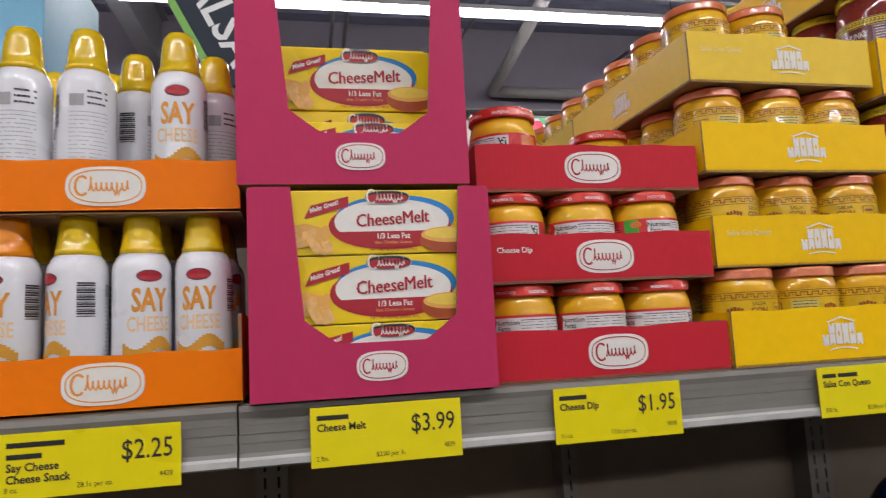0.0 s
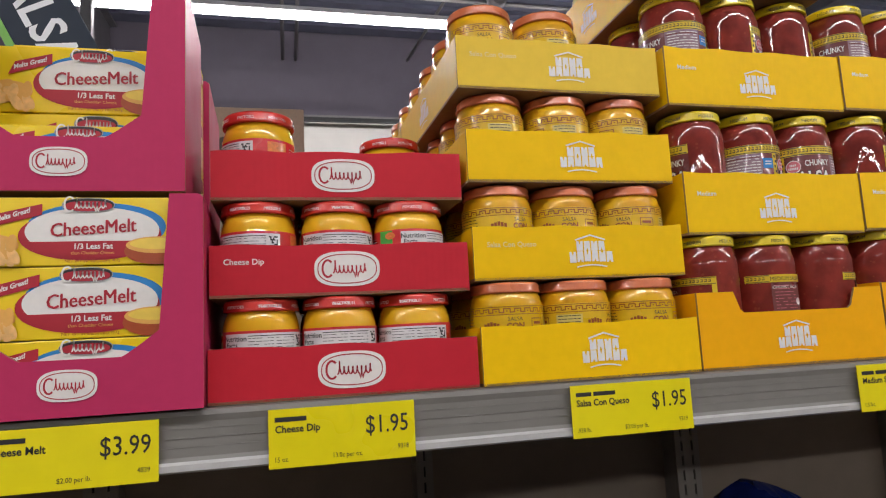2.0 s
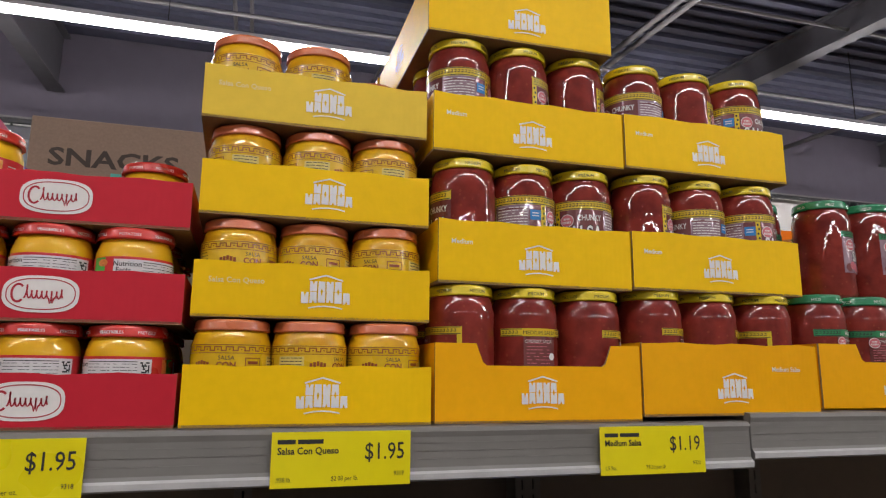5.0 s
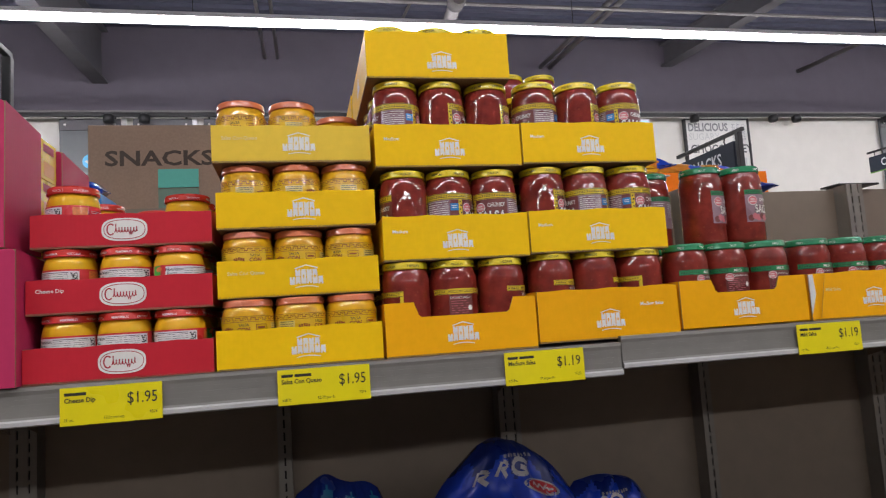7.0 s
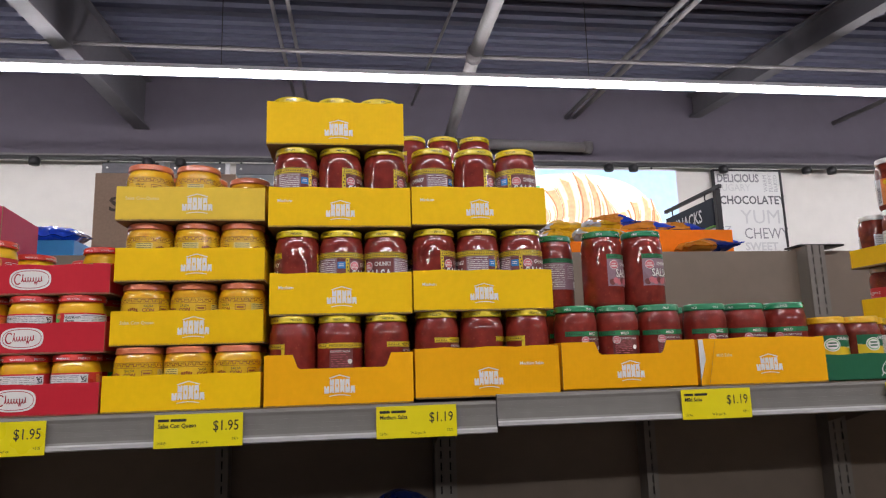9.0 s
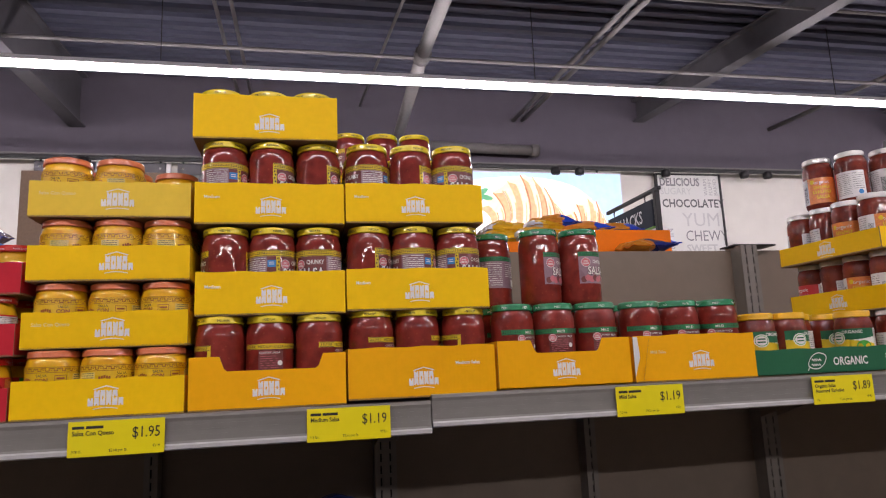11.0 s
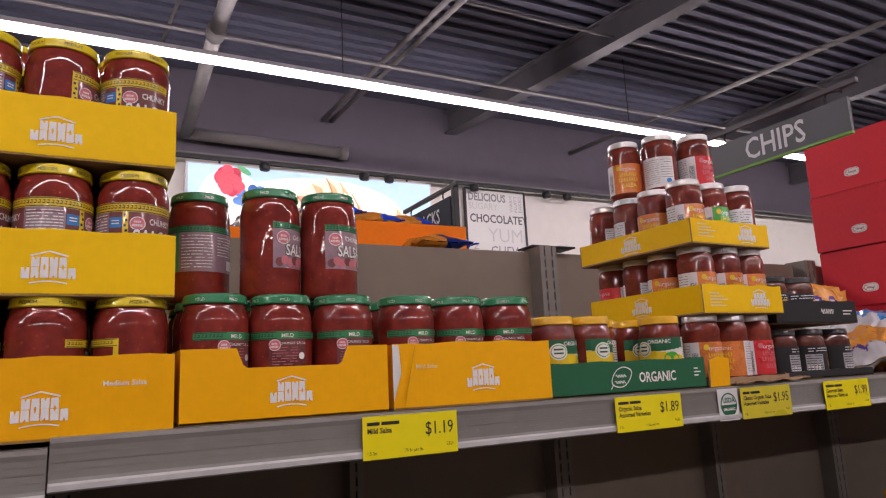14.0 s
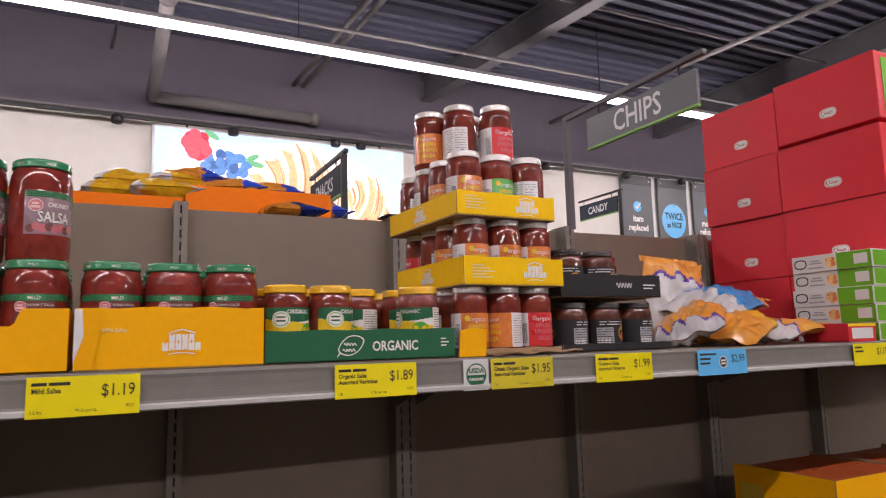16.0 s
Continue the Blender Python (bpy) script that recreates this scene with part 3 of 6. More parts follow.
def queso_wrap(bm, r):
    # 0 gold, 1 brown, 2 pale yellow, 3 dark
    add_wrap(bm, r, -180, 180, 0.0420, 0.0825, 0)
    add_wrap(bm, r + 0.0004, -180, 180, 0.0808, 0.0816, 1)
    add_wrap(bm, r + 0.0004, -180, 180, 0.0722, 0.0729, 1)
    for a in range(-180, 180, 16):
        add_wrap(bm, r + 0.0004, a, a + 8, 0.0783, 0.0795, 1)
        add_wrap(bm, r + 0.0004, a + 8, a + 9.5, 0.0745, 0.0795, 1)
        add_wrap(bm, r + 0.0004, a + 9.5, a + 16, 0.0745, 0.0757, 1)
        add_wrap(bm, r + 0.0004, a - 1.5, a, 0.0745, 0.0795, 1)
        add_wrap(bm, r + 0.0004, a + 3, a + 5, 0.0757, 0.0770, 1)
    for c in (-20, 140):
        add_wrap_text(bm, "SALSA", 0.0062, r + 0.0005, c, 0.0655, 3)
        add_wrap_text(bm, "CON", 0.0090, r + 0.0005, c, 0.0570, 1, bold=0.0003)
        add_wrap_text(bm, "QUESO", 0.0120, r + 0.0005, c, 0.0450, 1, bold=0.0003)
        for i in range(5):
            add_wrap(bm, r + 0.0005, c - 48 + i * 5, c - 44 + i * 5, 0.0600 - 0.001 * abs(i - 2), 0.0650 - 0.001 * abs(i - 2), 1, 8)
        add_wrap(bm, r + 0.0005, c - 50, c - 22, 0.0530, 0.0580, 1)
        for za, zb in ((0.0670, 0.0680), (0.0575, 0.0585)):
            add_wrap(bm, r + 0.0005, c + 26, c + 50, za, zb, 1)
        for aa in (26, 49):
            add_wrap(bm, r + 0.0005, c + aa, c + aa + 1.2, 0.0585, 0.0670, 1)
        add_wrap(bm, r + 0.0005, c + 30, c + 46, 0.0612, 0.0642, 1)
    add_wrap(bm, r + 0.0004, 44, 84, 0.0440, 0.0700, 2)
    fine_print(bm, r + 0.0006, 47, 81, 0.0450, 0.0700, 3, 7, 6, 0.12)
    fine_print(bm, r + 0.0005, -150, -90, 0.0460, 0.0710, 3, 7, 6, 0.10)


def organic_wrap(bm, r):
    # 0 dark green, 1 yellow, 2 white, 3 dark, 4 leaf green
    add_wrap(bm, r, -78, 78, 0.030, 0.0885, 2)
    for i in range(12):
        a = -78 + i * 13
        add_wrap(bm, r + 0.0003, a, a + 13, 0.0705 - 0.006 * math.sin(math.pi * (i + 0.5) / 12), 0.0885, 0)
        add_wrap(bm, r + 0.0003, a, a + 13, 0.030, 0.0690 - 0.013 * (i / 11) ** 1.6, 1)
    add_wrap_text(bm, "ORGANIC", 0.0092, r + 0.0007, 10, 0.0785, 2, bold=0.0002)
    add_wrap_disc(bm, r + 0.0007, -34, 0.0690, 22, 0.0135, 2, 20)
    add_wrap_disc(bm, r + 0.0010, -34, 0.0690, 19, 0.0112, 4, 20)
    add_wrap_disc(bm, r + 0.0013, -34, 0.0690, 17, 0.0098, 2, 20)
    for z in (0.0712, 0.0650):
        add_wrap(bm, r + 0.0016, -45, -23, z, z + 0.0028, 0)
    add_wrap_disc(bm, r + 0.0006, 40, 0.0500, 22, 0.013, 4)
    add_wrap(bm, r, 78, 150, 0.030, 0.0885, 2)
    fine_print(bm, r + 0.0004, 82, 146, 0.034, 0.0860, 3, 12, 3)
    add_wrap(bm, r, 150, 178, 0.030, 0.0885, 1)


def flavour_wrap(bm, r):
    # 0 flavour colour, 1 white, 2 dark, 3 pale lettering
    z1 = 0.0780
    add_wrap(bm, r, -36, 70, 0.012, z1, 0)
    add_wrap_text(bm, "organic", 0.0125, r + 0.0005, 18, 0.0620, 1)
    for z, w, h in ((0.0490, 30, 0.0085), (0.0370, 34, 0.0085)):
        for i in range(8):
            a = 18 - w + i * w * 0.25
            add_wrap(bm, r + 0.0005, a, a + w * 0.09, z, z + h, 3, 8)
            add_wrap(bm, r + 0.0005, a + w * 0.09, a + w * 0.19, z + h * (0.4 if i % 3 else 0.0), z + h * (0.65 if i % 3 else 0.25), 3, 8)
    add_wrap_text(bm, "SALSA", 0.0115, r + 0.0005, 18, 0.0240, 3, bold=0.0003)
    add_wrap_disc(bm, r + 0.0005, -16, 0.0680, 8, 0.0055, 3)
    add_wrap(bm, r, -104, -36, 0.012, z1, 1)
    fine_print(bm, r + 0.0004, -100, -64, 0.018, z1 - 0.004, 2, 11, 3, 0.09)
    for i in range(12):
        add_wrap(bm, r + 0.0004, -58 + i * 1.5, -57.4 + i * 1.5, 0.018, 0.058, 2, 8)
    add_wrap(bm, r, 70, 84, 0.012, z1, 0)
    add_wrap(bm, r, 84, 196, 0.012, z1, 1)
    fine_print(bm, r + 0.0004, 90, 146, 0.018, z1 - 0.004, 2, 12, 4, 0.09)
    fine_print(bm, r + 0.0004, 152, 190, 0.030, z1 - 0.004, 2, 8, 7, 0.09)
    add_wrap_disc(bm, r + 0.0006, 176, 0.0240, 9, 0.0060, 4)


def spread_wrap(bm, r):
    # 0 black, 1 pale, 2 gold, 3 dark red, 4 grey
    add_wrap(bm, r, -180, 180, 0.010, 0.064, 0)
    for c in (0, 180):
        add_wrap(bm, r + 0.0004, c - 60, c - 8, 0.013, 0.046, 4)
        fine_print(bm, r + 0.0007, c - 57, c - 11, 0.014, 0.045, 0, 6, 2, 0.16)
        add_wrap(bm, r + 0.0005, c - 56, c - 20, 0.013, 0.024, 1)
        add_wrap_disc(bm, r + 0.0005, c + 34, 0.034, 24, 0.016, 2)
        add_wrap_disc(bm, r + 0.0008, c + 40, 0.028, 12, 0.009, 3)
        add_wrap(bm, r + 0.0010, c + 18, c + 48, 0.035, 0.041, 0)
        fine_print(bm, r + 0.0006, c - 50, c + 50, 0.050, 0.061, 1, 2, 3, 0.16)


MED_MATS = [LABEL_MAROON, LABEL_YELLOW, WHITE_INK, DARK_INK, BLUE_INK, LABEL_PINK, LABEL_LAVENDER]
MILD_MATS = [LABEL_MAROON, LABEL_GREEN, WHITE_INK, DARK_INK, BLUE_INK, LABEL_PINK, LABEL_LAVENDER]
SALSA_DIMS = dict(r=0.0430, h=0.1585, neck=0.0385, lid_r=0.0410, shoulder=0.022, lid_h=0.013)
SQUAT_DIMS = dict(r=0.0400, h=0.1000, neck=0.0355, lid_r=0.0400, shoulder=0.018, lid_h=0.0125)
QUESO_DIMS = dict(r=0.0425, h=0.1085, neck=0.0385, lid_r=0.0410, shoulder=0.016, lid_h=0.012)
SLIM_DIMS = dict(r=0.0360, h=0.130, neck=0.0310, lid_r=0.0332, shoulder=0.018, lid_h=0.013)
JARS = {
    "medium": jar("glass jar of chunky red salsa with yellow lid", "salsa jar", food=SALSA, lid_mat=LID_YELLOW, wrap=chunky_wrap, wrap_mats=MED_MATS, lid_word="MEDIUM", word_mat=DARK_INK, **SALSA_DIMS),
    "medium_low": jar("glass jar of red salsa, yellow lid and low label", "salsa jar", food=SALSA, lid_mat=LID_YELLOW, wrap=plain_wrap, wrap_mats=MED_MATS, lid_word="MEDIUM", word_mat=DARK_INK, **SALSA_DIMS),
    "medium_short": jar("short jar of red salsa with yellow lid in tray", "salsa jar", food=SALSA, lid_mat=LID_YELLOW, wrap=lambda bm, r: add_wrap(bm, r, -60, 60, 0.02, 0.06, 0), wrap_mats=MED_MATS,
                         lid_word="MEDIUM", word_mat=DARK_INK, r=0.043, h=0.099, neck=0.0385, lid_r=0.041, shoulder=0.018, lid_h=0.013),
    "mild": jar("glass jar of mild red salsa with green lid", "salsa jar", food=SALSA, lid_mat=LID_GREEN, wrap=mild_wrap, wrap_mats=MILD_MATS, lid_word="MILD", word_mat=WHITE_INK, **SALSA_DIMS),
    "mild_tall": jar("green-lidded salsa jar standing on other jars", "salsa jar", food=SALSA, lid_mat=LID_GREEN, wrap=mild_tall_wrap, wrap_mats=MILD_MATS, lid_word="MILD", word_mat=WHITE_INK, **SALSA_DIMS),
    "cheese": jar("squat jar of yellow cheese dip with red lid", "cheese dip jar", food=CHEESE, lid_mat=LID_RED, wrap=cheese_wrap, wrap_mats=[LABEL_RED, LABEL_PALE, DARK_INK, LABEL_ORANGE, LABEL_LIME],
                  lid_word="VEGETABLES PRETZELS POTATOES NACHOS", word_mat=WHITE_INK, **SQUAT_DIMS),
    "queso": jar("glass jar of yellow queso with coral lid", "queso jar", food=QUESO, lid_mat=LID_CORAL, wrap=queso_wrap, wrap_mats=[LABEL_GOLD, BROWN_INK, LABEL_STRAW, DARK_INK], **QUESO_DIMS),
    "organic": jar("jar of organic salsa with golden lid, green label", "salsa jar", food=SALSA_DARK, lid_mat=LID_GOLD, wrap=organic_wrap,
                   wrap_mats=[GREEN_CARD, LABEL_YELLOW, WHITE_INK, DARK_INK, LABEL_LIME], r=0.0385, h=0.127, neck=0.034, lid_r=0.0365, shoulder=0.020, lid_h=0.014),
    "habanero": jar("slim salsa jar with silver lid and orange label", "salsa jar", food=SALSA_DARK, lid_mat=LID_SILVER, wrap=flavour_wrap, wrap_mats=[LABEL_ORANGE, LABEL_PALE, DARK_INK, LABEL_YELLOW, BLUE_INK], **SLIM_DIMS),
    "red": jar("slim salsa jar with silver lid and red label", "salsa jar", food=SALSA_DARK, lid_mat=LID_SILVER, wrap=flavour_wrap, wrap_mats=[LABEL_RED, LABEL_PALE, DARK_INK, LABEL_PINK, BLUE_INK], **SLIM_DIMS),
    "lime": jar("slim salsa jar with silver lid and green label", "salsa jar", food=SALSA_DARK, lid_mat=LID_SILVER, wrap=flavour_wrap, wrap_mats=[LABEL_LIME, LABEL_PALE, DARK_INK, LABEL_YELLOW, BLUE_INK], **SLIM_DIMS),
    "spread": jar("dark jar of spread with black lid and label", "spread jar", food=BLACK_SPREAD, lid_mat=LID_BLACK, wrap=spread_wrap, wrap_mats=[BLACK_CARD, LABEL_PALE, GOLD_INK, RED_INK, GREY_INK],
                  r=0.040, h=0.100, neck=0.036, lid_r=0.038, shoulder=0.014, lid_h=0.013),
}
JAR_HEIGHT = {"medium": 0.160, "medium_low": 0.160, "medium_short": 0.099, "mild": 0.160, "mild_tall": 0.160, "cheese": 0.101, "queso": 0.1085, "organic": 0.122, "habanero": 0.130, "red": 0.130, "lime": 0.130, "spread": 0.100}
USED = set()
rnd = random.Random(11)


def put_jar(kind, x, y, z, turn, group):
    m = pose(x + rnd.uniform(-0.0012, 0.0012), y + rnd.uniform(-0.003, 0.003), z, 0, 0, turn)
    if kind not in USED:
        USED.add(kind)
        JARS[kind].matrix_basis = m
        return tagged(JARS[kind], group=group)
    return tagged(copy_thing(JARS[kind], m), group=group)


# ---- trays ----
WALL_T = 0.003
LAST_TRAY = [None]


def rect(x0, x1, z0, z1):
    return [(x0, z0), (x1, z0), (x1, z1), (x0, z1)]


def tray(label, x0, x1, y0, depth, z, h, face, emblem=HOUSE, notch=None, caption="", cap_x=0.1, cap_ink=WHITE_INK, emblem_x=0.5, emblem_z=0.42, side_h=None, side_emblem=None, twist=0.0, bend=0.0, group="cardboard trays", lean=0.0):
    """An open shelf tray: base and four walls of card, printed outside. Its front stands at y0."""
    w = x1 - x0
    LAST_TRAY[0] = e = thing("cardboard_tray", label, "tray", pose((x0 + x1) / 2, y0, z, lean, 0, twist), group)
    half = w / 2
    part("base", box(-half, half, 0, depth, 0, WALL_T, 0), [KRAFT], e)
    if notch:
        a, b, low = notch
        pts = [(-half, 0.0005), (half, 0.0005), (half, h), (half - b, h), (half - b - 0.008, low + 0.004), (half - b - 0.013, low), (-half + a + 0.013, low), (-half + a + 0.008, low + 0.004), (-half + a, h), (-half, h)]
    else:
        pts = [(-half, 0.0005), (half, 0.0005)]
        pts += [(half - w * i / 10, h + 0.0012 * math.sin(i * 1.9 + x0 * 40) + bend * math.sin(i / 10 * math.pi)) for i in range(11)]
    front = part("front_panel", board(pts, WALL_T), [face, KRAFT], e)
    part("back_panel", board(rect(-half, half, 0, h), WALL_T), [KRAFT, KRAFT], e, at=pose(0, depth - WALL_T, 0))
    sh = side_h or h
    side = [(-depth + WALL_T, 0.0005), (-WALL_T, 0.0005), (-WALL_T, sh), (-depth + WALL_T, sh)]
    left = part("side_panel", board(side, WALL_T), [face, KRAFT], e, at=pose(-half + 0.0002, 0, 0, 0, 0, -90))
    part("side_panel", board([(-x, z_) for x, z_ in side], WALL_T), [face, KRAFT], e, at=pose(half - 0.0002, 0, 0, 0, 0, 90))
    if emblem:
        part("printed_emblem", emblem, None, front, at=pose(-half + w * emblem_x, -0.0009, h * emblem_z))
    if side_emblem:
        part("printed_emblem", side_emblem, None, left, at=pose(-depth * 0.5, -0.0009, sh * 0.45))
    if caption:
        bm = bmesh.new()
        add_text(bm, caption, 0.0085, 0, 0, bold=0.0001)
        part("printed_caption", bm, [cap_ink], front, at=pose(-half + w * cap_x, -0.0009, h * 0.62))
    return e


def front_of(t):
    return next(o for o in t.children if o.name.startswith("front_panel"))


def fill(kind, x0, x1, y0, z, pitch_y, rows, cols, turns, group, skip=()):
    """Jars in rows from the front: rows counts how many stand in each column."""
    step = (x1 - x0 - 2 * WALL_T) / cols
    for c in range(cols):
        for r in range(rows[c]):
            if (c, r) in skip:
                continue
            x = x0 + WALL_T + step * (c + 0.5)
            put_jar(kind, x, y0 + WALL_T + step * 0.5 + 0.0045 + r * pitch_y, z + WALL_T + 0.0005, turns[c] if r == 0 else rnd.uniform(0, 360), group)

# ---- structure: the store around the aisle ----
X0, X1, Y0, Y1, CEIL_Z, WHITE_TOP = -7.0, 13.0, -9.6, 6.3, 4.45, 3.575
part("floor", box(X0, X1, Y0, Y1 + 0.2, -0.1, 0.0), [FLOOR])
tagged(bpy.data.objects["floor"], "polished grey store floor", "floor", kind="structure")
bm = box(X0, X1, Y0, Y1 + 0.2, CEIL_Z, CEIL_Z + 0.1)
for i in range(105):
    y = Y0 + 0.15 * i
    add_box(bm, X0, X1, y, y + 0.055, CEIL_Z - 0.040, CEIL_Z)
tagged(part("ceiling", bm, [CEIL]), "dark corrugated metal roof deck ceiling", "ceiling", kind="structure")
tagged(part("wall_north", box(X0, X1, Y1, Y1 + 0.2, 0, WHITE_TOP), [WALL]), "off-white painted back wall of the store", "wall", kind="structure")
tagged(part("wall_north_upper", box(X0, X1, Y1 - 0.06, Y1 + 0.2, WHITE_TOP, CEIL_Z), [SOFFIT]), "dark brown band above the white wall", "wall", kind="structure")
tagged(part("wall_south", box(X0, X1, Y0 - 0.2, Y0, 0, CEIL_Z), [FAR_WALL]), "plain grey-brown wall", "wall", kind="structure")
tagged(part("wall_west", box(X0 - 0.2, X0, Y0, Y1, 0, CEIL_Z), [FAR_WALL]), "plain grey-brown wall", "wall", kind="structure")
tagged(part("wall_east", box(X1, X1 + 0.2, Y0, Y1, 0, CEIL_Z), [FAR_WALL]), "plain grey-brown wall", "wall", kind="structure")


def roof_beam(x0, x1, z, w):
    b = thing("roof_beam", "grey steel roof beam under the dark deck", "roof beam", group="roof beams", kind="structure")
    for name, za, zb, hw in (("bottom_flange", z, z + 0.018, w), ("web", z + 0.018, CEIL_Z - 0.064, 0.012), ("top_flange", CEIL_Z - 0.064, CEIL_Z - 0.046, w)):
        bm = box(-hw, hw, Y0, Y1 - 0.07, za, zb)
        for v in bm.verts:
            v.co.x += x0 + (x1 - x0) * (v.co.y - 4.0) / 2.2
        part(name, bm, [BEAM], b)


for xa, xb, z, w in ((-1.17, -1.10, 3.88, 0.07), (5.12, 4.84, 4.14, 0.07), (-4.4, -4.4, 4.05, 0.07), (8.3, 8.3, 4.1, 0.07), (10.9, 10.9, 4.1, 0.07)):
    roof_beam(xa, xb, z, w)

pipe = thing("sprinkler_pipe", "pale grey pipe bent along the back wall", "pipe", kind="structure")
part("run", tube([(1.99, -4.0, 3.99), (1.99, 4.6, 3.99), (1.98, 6.12, 3.755), (3.52, 6.14, 3.735)], 0.055, 14), [PIPE], pipe, smooth=True)
part("coupling", tube([(1.99, 4.50, 3.99), (1.99, 4.62, 3.99)], 0.070, 14), [PIPE], pipe, smooth=True)
part("end_cap", tube([(3.47, 6.14, 3.737), (3.55, 6.14, 3.734)], 0.068, 14), [PIPE], pipe, smooth=True)
for pts, r_ in (([(X0, 4.6, 3.99), (X1, 4.6, 3.985)], 0.017), ([(3.76, -2.0, 4.10), (3.31, 6.2, 4.10)], 0.024), ([(3.86, -2.0, 4.10), (3.41, 6.2, 4.10)], 0.024), ([(0.30, -2.0, 4.15), (0.42, 6.2, 4.15)], 0.016), ([(0.42, -2.0, 4.15), (0.54, 6.2, 4.15)], 0.016), ([(7.35, -2.0, 4.10), (6.53, 6.2, 4.10)], 0.026), ([(2.20, -2.0, 4.20), (1.62, 6.2, 4.20)], 0.014), ([(X0, 3.9, 4.22), (X1, 3.75, 4.22)], 0.014)):
    conduit = thing("conduit", "thin grey conduit run under the roof deck", "conduit", group="ceiling conduits", kind="structure")
    part("tube", tube(pts, r_, 8), [PIPE], conduit, smooth=True)


def light_strip(y, z):
    e = thing("linear_light", "long white LED strip light hung from the ceiling", "strip light", group="ceiling strip lights")
    part("housing", box(X0 + 0.3, X1 - 0.3, y - 0.036, y + 0.036, z + 0.014, z + 0.050, bevel=0.006), [LED_BODY], e)
    part("diffuser", box(X0 + 0.32, X1 - 0.32, y - 0.030, y + 0.030, z - 0.020, z + 0.012), [LED], e)
    for i in range(7):
        x = X0 + 1.2 + i * 2.9
        part("hanger", box(x - 0.003, x + 0.003, y - 0.003, y + 0.003, z + 0.050, CEIL_Z - 0.040), [BLACK_METAL], e)


for ly in (LIGHT_Y, -1.2, -7.0):
    light_strip(ly, LIGHT_Z)

# track with round spots at the foot of the dark band
track = thing("spot_track", "black lighting track with small round spots", "track light", kind="structure")
part("rail", box(X0, X1, 6.14, 6.18, 3.535, 3.570), [BLACK_METAL], track)
part("strip", box(X0, X1, 6.185, 6.20, 3.590, 3.606), [PIPE], track)
for sx in (-2.05, -1.01, -0.70, 0.51, 1.69, 2.71, 3.74, 4.02, 5.07, 6.08, 6.39, 7.66, 8.64):
    spot = lathe([(0.02, 0.0), (0.045, 0.006), (0.052, 0.03), (0.052, 0.075), (0.03, 0.09)], 16)
    part("spot", spot, [BLACK_METAL], track, at=pose(sx, 6.15, 3.468), smooth=True)

# back wall pictures
poster = thing("word_poster", "white word-art poster in a thin black frame", "poster", pose(4.99, 6.225, 2.385) @ Matrix.Diagonal((1.055, 1, 1.035, 1)))
part("print_sheet", box(0, 0.75, 0, 0.02, 0, 1.09), [POSTER_WHITE], poster)
bm = bmesh.new()
for b_ in ((-0.015, 0.765, -0.02, 0.03, 1.09, 1.105), (-0.015, 0.765, -0.02, 0.03, -0.015, 0.0), (-0.015, 0.0, -0.02, 0.03, 0.0, 1.09), (0.75, 0.765, -0.02, 0.03, 0.0, 1.09)):
    add_box(bm, *b_)
part("frame", bm, [BLACK_METAL], poster)
POSTER_INKS = [mat("slate_ink", (0.10, 0.10, 0.11)), mat("mid_grey_ink", (0.22, 0.22, 0.24)), mat("pale_grey_ink", (0.50, 0.50, 0.51))]
for text, size, wx, wz, ink, wide, bold in (("DELICIOUS", 0.125, 0.03, 0.97, 1, 0.78, 0.004), ("SUGARY", 0.11, 0.03, 0.87, 2, 0.9, 0.0), ("CHOCOLATEY", 0.13, 0.04, 0.725, 0, 0.86, 0.003),
                                            ("YUM", 0.22, 0.26, 0.51, 2, 1.0, 0.0), ("CHEWY", 0.17, 0.28, 0.345, 1, 0.84, 0.0), ("SWEET", 0.12, 0.28, 0.22, 2, 1.0, 0.003)):
    bm = bmesh.new()
    add_text(bm, text, size, 0, 0, wide=wide, bold=bold)
    part("word_print", bm, [POSTER_INKS[ink]], poster, at=pose(wx, -0.002, wz))
side_words = bmesh.new()
add_text(side_words, "MELT IN", 0.10, 0, 0, wide=1.0)
part("word_print", side_words, [GREY_INK], poster, at=Matrix.Translation((0.14, -0.002, 0.12)) @ Matrix.Rotation(radians(-90), 4, "Y"))
for k, wd in enumerate(("WARM", "FLUFFY", "BAKED")):
    sw = bmesh.new()
    add_text(sw, wd, 0.062, 0, 0)
    part("word_print", sw, [GREY_INK], poster, at=Matrix.Translation((0.60 + 0.06 * k, -0.002, 0.86)) @ Matrix.Rotation(radians(-90), 4, "Y"))

lightbox = thing("picture_lightbox", "glowing lightbox picture of pastries and berries", "lightbox", pose(1.99, 6.16, 2.48))
part("case", box(0, 2.535, 0.012, 0.07, 0, 1.03), [LED_BODY], lightbox)
part("screen", box(0.02, 2.515, 0.0, 0.010, 0.02, 1.01), [GLOW_SKY], lightbox)
for hx in (0.30, 2.25):
    part("hook", box(hx - 0.010, hx + 0.010, 0.014, 0.022, 1.03, 1.058), [BLACK_METAL], lightbox)
bm = bmesh.new()
add_poly(bm, superdisc(1.30, 0.56, 0.88, 0.40, 2.3), 0)
add_poly(bm, disc(0.40, 0.62, 0.30, 0.36, 32), -0.0006)
part("picture_glow", bm, [GLOW_WHITE], lightbox, at=pose(0, -0.004, 0))
rl = random.Random(4)


